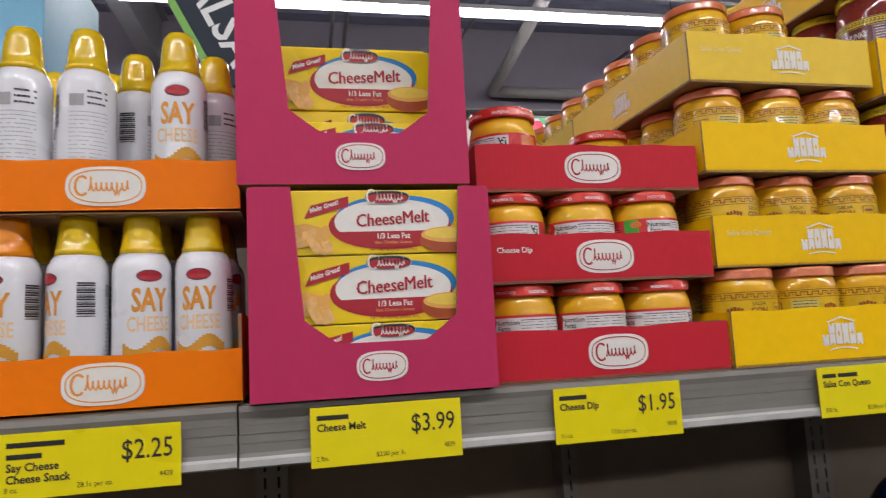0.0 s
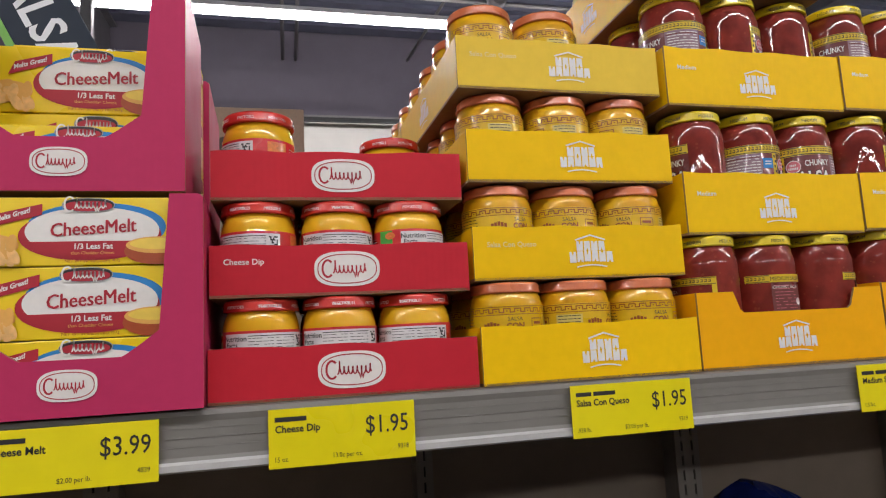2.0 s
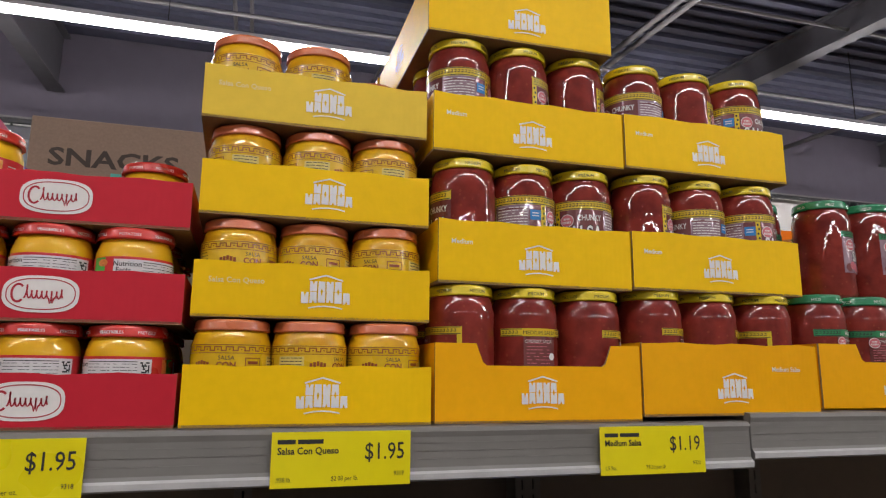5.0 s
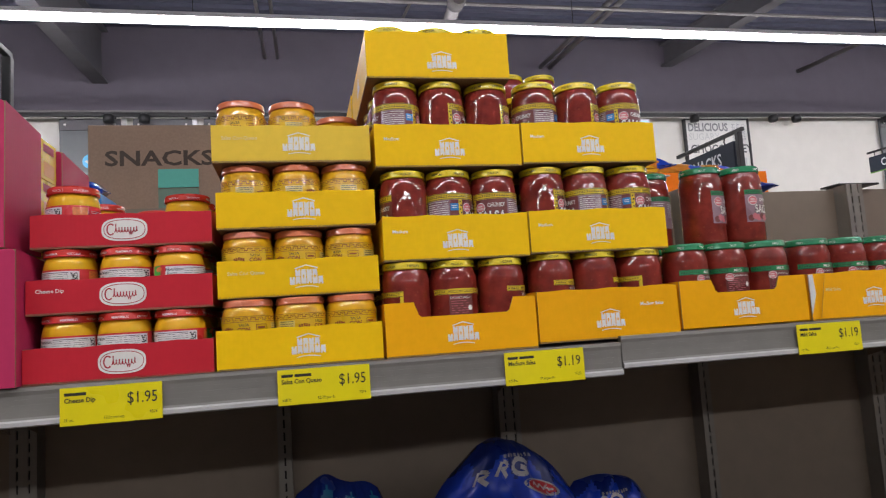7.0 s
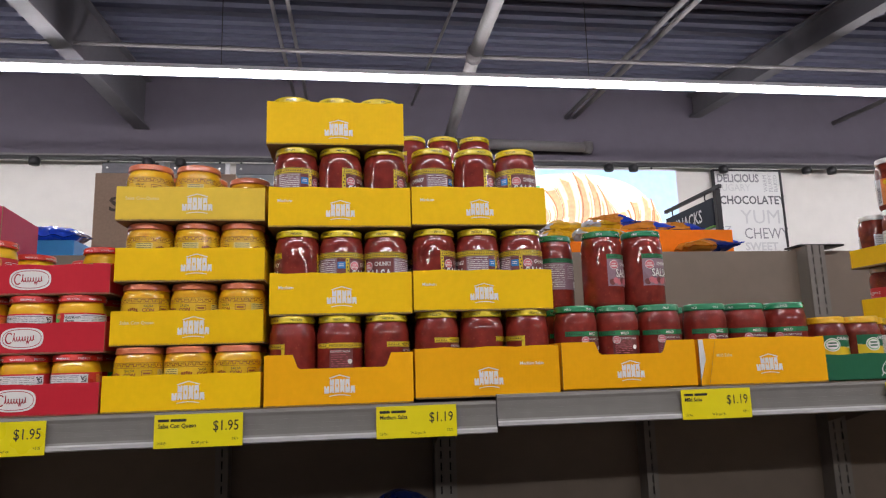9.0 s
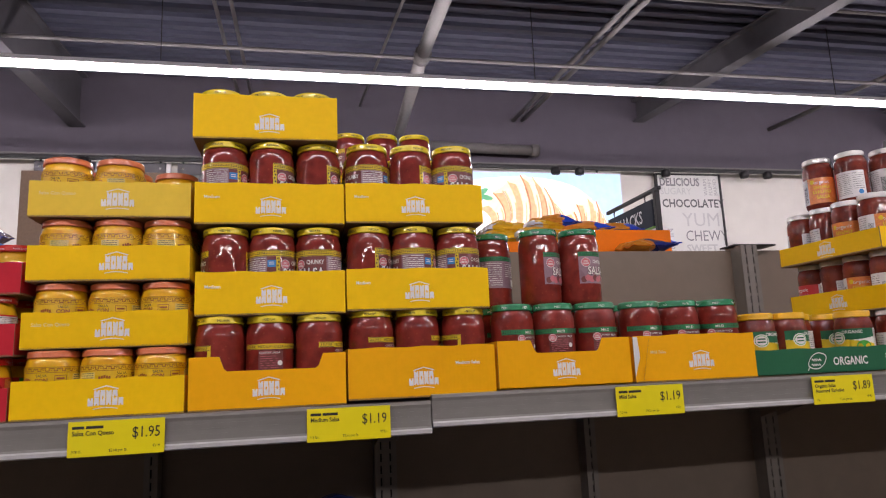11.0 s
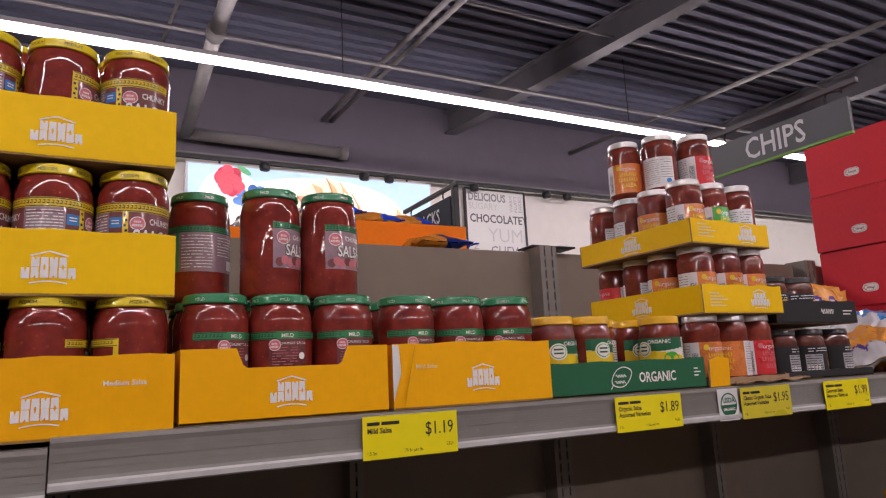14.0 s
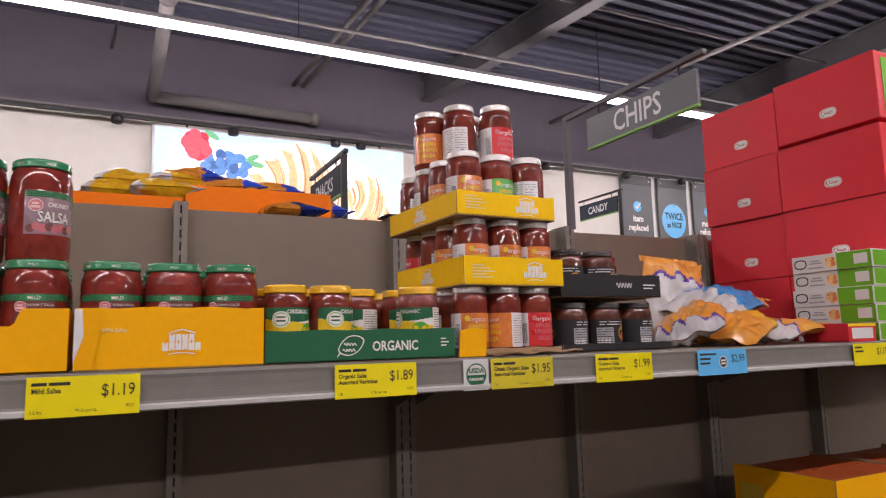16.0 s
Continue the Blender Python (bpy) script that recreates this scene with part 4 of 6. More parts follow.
def pastry(cx, cz, length, thick, arch, tilt, slices):
    """A printed crescent roll: overlapping layers along an arched axis, each with a browned rim."""
    bm = bmesh.new()

    def at(u, v):
        x = (u - 0.5) * length
        z = arch * (1 - (2 * u - 1) ** 2) + v * thick * (0.22 + 0.78 * math.sin(math.pi * min(max(u, 0.03), 0.97)))
        x += 0.30 * thick * (1 - v * v) - 0.10 * thick * v
        return (cx + x * math.cos(tilt) - z * math.sin(tilt), cz + x * math.sin(tilt) + z * math.cos(tilt))

    for i in range(slices):
        u0, u1 = i / slices, min((i + 1.35) / slices, 1.0)
        vs = [-1 + 2 * k / 12 for k in range(13)]
        add_poly(bm, [at(u0, v) for v in vs] + [at(u1, v) for v in vs[::-1]], -0.0010 * i, 0)
        um = u0 + (u1 - u0) * 0.30
        add_poly(bm, [at(u0 + 0.004, v * 0.94) for v in vs] + [at(um, v * 0.80) for v in vs[::-1]], -0.0010 * i - 0.0003, 1)
        for k in range(3):
            uk, w_ = u0 + (u1 - u0) * rl.uniform(0.25, 0.75), rl.uniform(0.008, 0.022)
            lo, hi = rl.uniform(-0.8, -0.1), rl.uniform(0.2, 0.9)
            add_ribbon(bm, [at(uk, lo + (hi - lo) * q / 6) for q in range(7)], w_, -0.0010 * i - 0.0005, 1 if k else 2)
        add_ribbon(bm, [at(u0, v) for v in vs], 0.014, -0.0010 * i - 0.0007, 2 if i % 2 else 1)
    return part("pastry_picture", bm, [GLOW_CREAM, GLOW_CRUST, GLOW_BROWN], lightbox, at=pose(0, -0.008, 0))


pastry(1.36, 0.42, 0.98, 0.40, 0.16, -0.16, 7)
pastry(2.05, 0.36, 0.52, 0.28, 0.10, -0.35, 5)
for count, px_, pz_, sx, sz, r_, inks, deep in ((26, 0.66, 0.70, 0.21, 0.13, 0.058, [GLOW_BLUE, GLOW_NAVY], 0.020), (16, 0.40, 0.86, 0.11, 0.10, 0.070, [GLOW_RED, GLOW_WINE], 0.034), (9, 2.20, 0.16, 0.20, 0.10, 0.075, [GLOW_RED, GLOW_CRUST], 0.028)):
    bm = bmesh.new()
    for i in range(count):
        a_, q_ = rl.uniform(0, 6.28), math.sqrt(rl.random())
        add_poly(bm, disc(px_ + sx * q_ * math.cos(a_), pz_ + sz * q_ * math.sin(a_), r_ * rl.uniform(0.7, 1.0), r_ * rl.uniform(0.7, 1.0), 14), -0.0004 * i, 1 if i % 4 == 0 else 0)
    part("berry_picture", bm, inks, lightbox, at=pose(0, -deep, 0))
bm = bmesh.new()
for lx, lz, th in ((0.90, 0.78, 0.5), (0.94, 0.72, -0.2), (0.52, 0.97, 2.6)):
    add_poly(bm, [(lx + x * math.cos(th) - z * math.sin(th), lz + x * math.sin(th) + z * math.cos(th)) for x, z in disc(0, 0, 0.075, 0.030, 16)])
part("leaf_picture", bm, [GLOW_LEAF], lightbox, at=pose(0, -0.032, 0))

for bx, lines, round_badge in ((7.63, ("item", "replaced"), False), (8.27, ("TWICE", "as NICE"), True), (8.92, ("money", "refunded"), False), (-1.46, ("item", "replaced"), False), (-0.82, ("TWICE", "as NICE"), True), (-0.18, ("money", "refunded"), False)):
    e = thing("wall_banner", "dark grey wall banner with white lettering" if not round_badge else "dark grey wall banner with a round blue badge", "banner", pose(bx, 6.24, 2.35), group="wall banners")
    part("panel", box(0, 0.53, 0, 0.03, 0, 1.19, bevel=0.004), [SIGN_GREY], e)
    part("side_edge", box(0.535, 0.575, 0.0, 0.03, 0, 1.19), [LED_BODY], e)
    part("clamp_bar", box(0.0, 0.53, -0.012, -0.001, 1.075, 1.185, bevel=0.003), [BEAM], e)
    for sx in (0.05, 0.48):
        part("screw", lathe([(0.006, 0), (0.011, 0.001), (0.010, 0.005), (0.004, 0.006)], 10), [LID_SILVER], e, at=pose(sx, -0.0125, 1.13, 90))
        part("hook", box(sx - 0.009, sx + 0.009, 0.006, 0.014, 1.19, 1.222), [BLACK_METAL], e)
    bm = bmesh.new()
    if round_badge:
        part("badge", (lambda b: (add_poly(b, disc(0.265, 0.62, 0.215, 0.235, 32)), b)[1])(bmesh.new()), [TAG_BLUE], e, at=pose(0, -0.004, 0))
        add_text(bm, lines[0], 0.13, 0.265, 0.64, align="CENTER", wide=0.8, bold=0.003)
        add_text(bm, lines[1], 0.10, 0.265, 0.53, align="CENTER", wide=0.8, bold=0.003)
        part("lettering", bm, [SIGN_DARK], e, at=pose(0, -0.007, 0))
    else:
        part("badge", (lambda b: (add_poly(b, disc(0.265, 0.78, 0.07, 0.07, 24)), b)[1])(bmesh.new()), [TAG_BLUE], e, at=pose(0, -0.004, 0))
        add_text(bm, lines[0], 0.115, 0.265, 0.58, align="CENTER", wide=0.85, bold=0.004)
        add_text(bm, lines[1], 0.115, 0.265, 0.46, align="CENTER", wide=0.85, bold=0.004)
        part("lettering", bm, [WHITE_INK], e, at=pose(0, -0.007, 0))
        bm = bmesh.new()
        add_ribbon(bm, [(0.228, 0.785), (0.255, 0.752), (0.318, 0.835)], 0.022, 0, 0)
        part("tick_mark", bm, [WHITE_INK], e, at=pose(0, -0.008, 0))

# ---- shelving ----
SPINE_Y, PANEL_Y, SPINE_TOP = 1.39, 1.445, 1.805
FRONT_Y = 0.688


def upright(x, double):
    e = thing("shelf_upright", "grey slotted steel shelf upright", "shelf upright", pose(x, SPINE_Y, 0), group="slotted shelf uprights", kind="structure")
    w = 0.030 if double else 0.017
    part("channel", box(-w, w, 0.006, 0.085, 0, SPINE_TOP + 0.01, bevel=0.002), [UPRIGHT], e)
    bm = bmesh.new()
    bars = [(-w, -0.0155), (-0.0105, 0.0105), (0.0155, w)] if double else [(-w, -0.0025), (0.0025, w)]
    for a, b in bars:
        add_box(bm, a, b, 0, 0.0055, 0, SPINE_TOP + 0.01)
    gaps = [(bars[i][1], bars[i + 1][0]) for i in range(len(bars) - 1)]
    for a, b in gaps:
        z = 0.75
        while z < SPINE_TOP:
            add_box(bm, a, b, 0.0005, 0.005, z, z + 0.010)
            z += 0.032
    part("slotted_face", bm, [UPRIGHT], e)
    # near-black strips stand in for the shade inside the slots
    bm = bmesh.new()
    for a, b in gaps:
        add_box(bm, a, b, 0.0052, 0.0058, 0.75, SPINE_TOP)
    part("slot_back", bm, [SLOT], e)


for i in range(-2, 9):
    upright(0.61 * i, i % 2 == 0)
for i in range(-2, 8):
    x = 0.61 * i
    tagged(part("spine_panel", box(x + 0.004, x + 0.606, PANEL_Y, PANEL_Y + 0.02, 0.05, SPINE_TOP), [STEEL]), "taupe painted steel back panel of the shelving", "back panel", "shelf back panels", "structure")


def shelf_section(x0, z, drop=0.0):
    e = thing("shelf", "steel shelf with a grey plastic price rail", "shelf", pose(x0, 0, z), "shelf sections")
    part("deck", box(0.001, 1.219, FRONT_Y + 0.004, PANEL_Y - 0.003, -0.030, 0.0), [DECK], e)
    prof = [(0.0, 0.0), (-0.0075, -0.001), (-0.009, -0.006), (-0.0072, -0.012), (-0.0068, -0.028), (-0.0074, -0.044), (-0.010, -0.0475), (-0.0125, -0.050), (-0.0120, -0.056), (-0.006, -0.0585), (0.003, -0.0585), (0.003, 0.0)]
    for name, a, b, m in (("price_rail", 0, 6, RAIL), ("rail_lip", 6, 9, RAIL_EDGE), ("rail_back", 9, 11, RAIL)):
        bm = bmesh.new()
        vs = [[bm.verts.new((x, FRONT_Y + py, pz)) for py, pz in prof[a:b + 1]] for x in (0.001, 1.219)]
        for i in range(b - a):
            bm.faces.new((vs[0][i + 1], vs[1][i + 1], vs[1][i], vs[0][i]))
        part(name, bm, [m], e)
    for x in (0.001, 1.219):
        bm = bmesh.new()
        bm.faces.new([bm.verts.new((x, FRONT_Y + py, pz)) for py, pz in prof])
        part("rail_end", bm, [RAIL], e)
    bm = bmesh.new()
    for zz in (-0.0180, -0.0265, -0.0350):
        add_box(bm, 0.002, 1.218, FRONT_Y - 0.0076, FRONT_Y - 0.0066, zz - 0.0003, zz + 0.0003)
    part("rail_groove", bm, [RAIL], e)
    for x in (0.03, 1.19):
        part("bracket", board([(-0.69, -0.031), (-0.02, -0.031), (-0.02, -0.055), (-0.40, -0.06), (-0.69, -0.15)], 0.003), [STEEL, STEEL], e, at=pose(x, 0.70, 0, 0, 0, -90) @ pose(0, 0, 0))
    return e


SHELF_L, SHELF_R = 1.4030, 1.4135
for x0, z in ((-1.22, 1.404), (0.0, SHELF_L), (1.22, SHELF_R), (2.44, SHELF_R), (3.66, SHELF_R)):
    shelf_section(x0, z)
for x0 in (-1.22, 0.0, 1.22, 2.44, 3.66):
    e = thing("shelf", "lower steel shelf under the top shelf", "shelf", pose(x0, 0, 0.80), "shelf sections")
    part("deck", box(0.001, 1.219, 0.62, PANEL_Y - 0.003, -0.03, 0.0), [DECK], e)
    part("price_rail", box(0.001, 1.219, 0.605, 0.619, -0.058, 0.001, bevel=0.002), [RAIL], e)
tagged(part("shelf_base", box(-1.22, 4.88, 0.62, PANEL_Y, 0.0, 0.18, bevel=0.004), [STEEL]), "steel base deck of the shelving", "shelf base", kind="structure")


TAGS = []


def price_tag(x, z, w, lines, price, small, paper=TAG_YELLOW, h=0.0555):
    e = thing("price_tag", "yellow shelf price tag with dark printed price" if paper is not TAG_BLUE else "blue shelf price tag with dark printed price", "price tag", pose(x, FRONT_Y - 0.0152, z), "shelf price tags")
    part("paper", box(0, w, 0, 0.0008, -h, 0), [paper], e)
    bm = bmesh.new()
    zz = -0.0125
    for ln in lines:
        if ln.startswith("#"):
            a = 0.006
            for k in ln[1:].split(","):
                add_poly(bm, rect(a, a + float(k) * 0.001, zz + 0.0004, zz + 0.0048))
                a += float(k) * 0.001 + 0.0025
        else:
            add_text(bm, ln, 0.0098, 0.006, zz, wide=0.92, bold=0.00022)
        zz -= 0.0098
    part("name_print", bm, [DARK_INK], e, at=pose(0, -0.0004, 0))
    bm = bmesh.new()
    add_text(bm, price, 0.0245, w - 0.006, -0.0290, align="RIGHT", wide=0.80, bold=0.0001)
    part("price_print", bm, [DARK_INK], e, at=pose(0, -0.0004, 0))
    bm = bmesh.new()
    for tx, word, al in ((0.005, small[0], "LEFT"), (w * 0.42, small[1], "LEFT"), (w - 0.007, small[2], "RIGHT")):
        add_text(bm, word, 0.0066, tx, -h + (0.0095 if al == "RIGHT" else 0.006), align=al, wide=0.85)
    part("small_print", bm, [DARK_INK], e, at=pose(0, -0.0004, 0))
    TAGS.append(e)


T_L, T_R = SHELF_L - 0.0035, SHELF_R - 0.0035
price_tag(-0.197, T_L - 0.006, 0.148, ["#46", "#28", "Say Cheese", "Cheese Snack"], "$2.25", ("8 oz.", "28.1c per oz.", "4420"))
price_tag(0.066, T_L - 0.003, 0.146, ["#30", "Cheese Melt"], "$3.99", ("2 lbs.", "$2.00 per lb.", "4839"))
price_tag(0.310, T_L - 0.002, 0.143, ["#30", "Cheese Dip"], "$1.95", ("15 oz.", "13.0c per oz.", "9318"))
price_tag(0.6245, T_L, 0.146, ["#18,26", "Salsa Con Queso"], "$1.95", (".938 lb.", "$2.08 per lb.", "9319"))
price_tag(1.000, T_L, 0.144, ["#18,26", "Medium Salsa"], "$1.19", ("1.5 lbs.", "79.3c per lb.", "9322"))
price_tag(1.576, T_R, 0.141, ["#18,26", "Mild Salsa"], "$1.19", ("1.5 lbs.", "79.3c per lb.", "9321"))
price_tag(2.008, T_R, 0.146, ["#22,24", "Organic Salsa", "Assorted Varieties"], "$1.89", ("1 lb.", "11.8c per oz.", "9330"))
price_tag(2.304, T_R, 0.138, ["#18,26", "Classic Organic Salsa", "Assorted Varieties"], "$1.95", ("1 lb.", "12.2c per oz.", "9331"), TAG_OLIVE)
price_tag(2.546, T_R, 0.148, ["#26,24", "Gourmet Salsa", "Assorted Varieties"], "$1.99", ("1 lb.", "12.4c per oz.", "9340"))
price_tag(2.826, T_R, 0.152, ["#50", "#32", "#30"], "$2.99", ("", "", ""), TAG_BLUE)
price_tag(3.370, T_R, 0.146, ["#30", "#34"], "$1.19", ("8 oz.", "", "9350"))
badge = thing("price_tag", "white square tag with a round green organic seal", "price tag", pose(2.249, FRONT_Y - 0.0108, T_R), "shelf price tags")
part("paper", box(0, 0.052, 0, 0.0008, -0.0555, 0), [POSTER_WHITE], badge)
bm = bmesh.new()
add_ring(bm, disc(0.026, -0.028, 0.021, 0.021, 32), disc(0.026, -0.028, 0.0185, 0.0185, 32), 0, 0)
add_poly(bm, [(0.026 + 0.0185 * math.cos(radians(a)), -0.028 + 0.0185 * math.sin(radians(a))) for a in range(180, 361, 12)], 0, 0)
part("seal", bm, [GREEN_CARD], badge, at=pose(0, -0.0005, 0))
bm = bmesh.new()
add_text(bm, "USDA", 0.012, 0.026, -0.024, align="CENTER", bold=0.0003)
add_text(bm, "ORGANIC", 0.0068, 0.026, -0.038, align="CENTER", mi=1, bold=0.0002)
part("print", bm, [GREEN_CARD, WHITE_INK], badge, at=pose(0, -0.001, 0))
bm = bmesh.new()
add_poly(bm, disc(0.076, -0.028, 0.011, 0.012, 24))
part("round_mark", bm, [SIGN_DARK], TAGS[9], at=pose(0, -0.0008, 0))
bm = bmesh.new()
add_ring(bm, disc(0.076, -0.028, 0.0125, 0.0135, 24), disc(0.076, -0.028, 0.0105, 0.0115, 24), 0, 0)
for zz in (-0.0245, -0.0310):
    add_poly(bm, rect(0.069, 0.083, zz - 0.0018, zz + 0.0018))
part("round_rim", bm, [WHITE_INK], TAGS[9], at=pose(0, -0.0011, 0))

# ---- hanging aisle signs ----


def flag_sign(x, y_post, y0, y1, z0, z1, word, board_mat, face_left, arm_z, size, post_base=SPINE_TOP, lift=0.0):
    e = thing("aisle_sign", "%s hanging aisle sign lettered %s on a metal arm" % ("grey" if board_mat is SIGN_GREY else "dark", word), "sign")
    part("post", box(x - 0.011, x + 0.011, y_post - 0.011, y_post + 0.011, post_base, arm_z, bevel=0.002), [BEAM if board_mat is SIGN_GREY else BLACK_METAL], e)
    end = y0 if abs(y0 - y_post) > abs(y1 - y_post) else y1
    a, b = sorted((y_post, end))
    part("arm", box(x - 0.008, x + 0.008, a - 0.03, b + 0.011, arm_z - 0.001, arm_z + 0.015, bevel=0.002), [BEAM if board_mat is SIGN_GREY else BLACK_METAL], e)
    part("board", box(x - 0.006, x + 0.006, y0, y1, z0, z1, bevel=0.0015), [board_mat], e)
    part("edge_strip", box(x - 0.0075, x + 0.0075, y0 + 0.001, y1 - 0.001, z0 - 0.007, z0 - 0.0003), [SIGN_GREEN], e)
    for yy in (y0 + 0.06, y1 - 0.06):
        part("hook", tube([(x, yy, z1 - 0.002), (x, yy + 0.006, (z1 + arm_z) / 2), (x, yy, arm_z)], 0.003, 6), [BLACK_METAL], e)
    bm = bmesh.new()
    add_text(bm, word, size, 0, 0, align="CENTER", wide=0.82, bold=0.0012)
    yc, zc = (y0 + y1) / 2, (z0 + z1) / 2 - size * 0.34
    part("lettering", bm, [SIGN_TEXT], e, at=pose(x - 0.0068, yc, zc, 0, 0, -90) if face_left else pose(x + 0.0068, yc, zc, 0, 0, 90))


flag_sign(3.065, 1.40, 0.824, 1.285, 2.055, 2.153, "CHIPS", SIGN_GREY, True, 2.183, 0.094)
# the SALSA board has slipped off one hook and dangles askew from the other
e = thing("aisle_sign", "dark blue aisle sign lettered SALSA dangling askew from its arm", "sign")
part("post", box(-0.058, -0.036, 1.409, 1.431, SPINE_TOP, 2.205, bevel=0.002), [BLACK_METAL], e)
part("arm", box(-0.055, -0.039, 0.78, 1.431, 2.2055, 2.221, bevel=0.002), [BLACK_METAL], e)
part("hook", tube([(-0.047, 1.203, 2.150), (-0.040, 1.204, 2.18), (-0.047, 1.203, 2.206)], 0.003, 6), [BLACK_METAL], e)
tilt = pose(-0.248, 1.197, 2.274, 0, 62.9, 0)
part("board", box(0, 0.42, 0, 0.012, 0, 0.115, bevel=0.0015), [SIGN_DARK], e, at=tilt)
part("edge_strip", box(0.001, 0.419, -0.001, 0.013, -0.013, -0.0003), [SIGN_GREEN], e, at=tilt)
bm = bmesh.new()
add_text(bm, "SALSA", 0.082, 0.288, 0.030, -0.0012, align="CENTER", wide=0.92, bold=0.0016)
part("lettering", bm, [SIGN_TEXT], e, at=tilt)
flag_sign(2.44, 1.93, 1.96, 2.37, 2.000, 2.115, "SNACKS", SIGN_DARK, True, 2.143, 0.078, post_base=0.0)
flag_sign(5.25, 3.60, 3.63, 4.10, 2.42, 2.545, "CANDY", SIGN_DARK, True, 2.575, 0.085, post_base=0.0)

e = thing("sign_base", "flat black sign base plate on the shelf spine", "sign base", pose(2.50, 1.44, SPINE_TOP + 0.0105))
part("plate", box(-0.10, 0.06, -0.03, 0.05, 0, 0.006, bevel=0.002), [BLACK_METAL], e)

# tall kraft board with printed lettering in the next aisle
e = thing("cardboard_display", "brown cardboard display header lettered SNACKS", "display", pose(0, 2.55, 0))
part("header_board", box(-0.178, 0.436, 0, 0.28, 0, 2.366, bevel=0.004), [KRAFT_GREY], e)
bm = bmesh.new()
add_text(bm, "SNACKS", 0.0905, 0.106, 2.190, align="CENTER", wide=1.30, bold=0.0022)
part("lettering", bm, [mat("brown_print", (0.06, 0.040, 0.030), rough=0.7)], e, at=pose(0, -0.002, 0))
part("card", box(0.097, 0.260, -0.006, -0.003, 2.091, 2.171), [TEAL_CARD], e)
part("lower_card", box(0.097, 0.260, -0.007, -0.004, 1.973, 2.087), [GREY_GREEN_CARD], e)
# ---- things on the shelf, from one end to the other ----
# cheese spray cans
CAN_SEG = 28


def spray_can(cap):
    e = thing("spray_can", "white cheese spray can with a %s plastic cap" % ("yellow" if cap is CAP_YELLOW else "orange"), "spray can")
    r = 0.0272
    part("can_body", lathe([(r * 0.9, 0), (r * 0.97, 0.002), (r, 0.006), (r, 0.128), (r * 0.97, 0.134), (r * 0.85, 0.141), (r * 0.76, 0.144)], CAN_SEG), [CAN_WHITE], e, smooth=True)
    part("cap", lathe([(r * 0.72, 0.1435), (r * 0.76, 0.1435), (r * 0.755, 0.150), (r * 0.71, 0.1512), (r * 0.68, 0.160), (r * 0.62, 0.176), (r * 0.56, 0.184), (r * 0.45, 0.1890), (r * 0.2, 0.1905)], 24), [cap], e, smooth=True)
    bm = bmesh.new()
    q = r + 0.0004
    # 0 orange, 1 peach, 2 dark red, 3 dark, 4 gold
    add_wrap_text(bm, "SAY", 0.031, q, 0, 0.088, 4, 0.62, bold=0.0008)
    add_wrap_text(bm, "SAY", 0.031, q + 0.0003, 1.5, 0.088, 0, 0.62, bold=0.0001)
    add_wrap_text(bm, "CHEESE", 0.0200, q, 0, 0.069, 1, 0.62, bold=0.0003)
    add_wrap_disc(bm, q + 0.0002, 0, 0.1215, 25, 0.0058, 3, 20)
    add_wrap_disc(bm, q + 0.0005, 0, 0.1215, 23, 0.0050, 2, 20)
    for i in range(16):
        a = -52 + i * 6.5
        add_wrap(bm, q, a, a + 6.5, 0.050 - 0.006 * math.sin(i * 0.45) - 0.004, 0.056 - 0.006 * math.sin(i * 0.45) + 0.002, 4, 4)
    for i in range(18):
        a = -60 + i * 6.6
        add_wrap(bm, q + 0.0001, a, a + 6.6, 0.010, 0.020 + 0.014 * math.sin(math.pi * i / 18), 4 if 4 < i < 14 else 0, 4)
    fine_print(bm, q, 122, 196, 0.026, 0.100, 5, 18, 6, 0.09)
    add_wrap(bm, q, 122, 150, 0.104, 0.116, 5)
    fine_print(bm, q, 156, 196, 0.104, 0.122, 3, 3, 9, 0.16)
    for i in range(15):
        add_wrap(bm, q, 62, 96, 0.0850 + i * 0.0022, 0.0850 + i * 0.0022 + (0.0015 if i % 3 else 0.0008), 3, 8)
    part("print", bm, [ORANGE_INK, PEACH_INK, RED_INK, DARK_INK, GOLD_INK, GREY_INK], e)
    return e


can_y, can_o = spray_can(CAP_YELLOW), spray_can(CAP_ORANGE)
spots = []
for lvl, z in ((0, 1.4092), (1, 1.5945)):
    yf = 0.688 + 0.004 * lvl
    tray("orange cardboard tray holding cheese spray cans", -0.245, 0.004, yf, 0.28, z - 0.0045, 0.052, ORANGE, OVAL_ORANGE, emblem_x=0.51, emblem_z=0.5, side_h=0.085)
    front = ((-0.210, 0), (-0.150, 0), (-0.092, 0), (-0.034, 0)) if lvl == 0 else ((-0.204, 0), (-0.145, 0), (-0.057, 0), (-0.110, 1), (-0.029, 1))
    back = [(-0.212 + 0.0605 * k, r) for k in range(4) for r in ((1, 2) if lvl == 0 else (2, 3))]
    for k, (x, r) in enumerate((*front, *back)):
        turn = ((-14, -48, 26, -4) if lvl == 0 else (-150, -140, 4, -90, -130))[k] if k < len(front) else rnd.uniform(0, 360)
        spots.append((x, yf + 0.033 + 0.060 * r, z - 0.001, turn, CAP_ORANGE if (lvl == 0 and k == 0) else CAP_YELLOW))
first = {}
for x, y, z, turn, cap in spots:
    src = can_o if cap is CAP_ORANGE else can_y
    m = pose(x, y, z, 0, 0, turn)
    if cap not in first:
        first[cap] = True
        src.matrix_basis = m
        tagged(src, group="cheese spray cans")
    else:
        tagged(copy_thing(src, m), group="cheese spray cans")
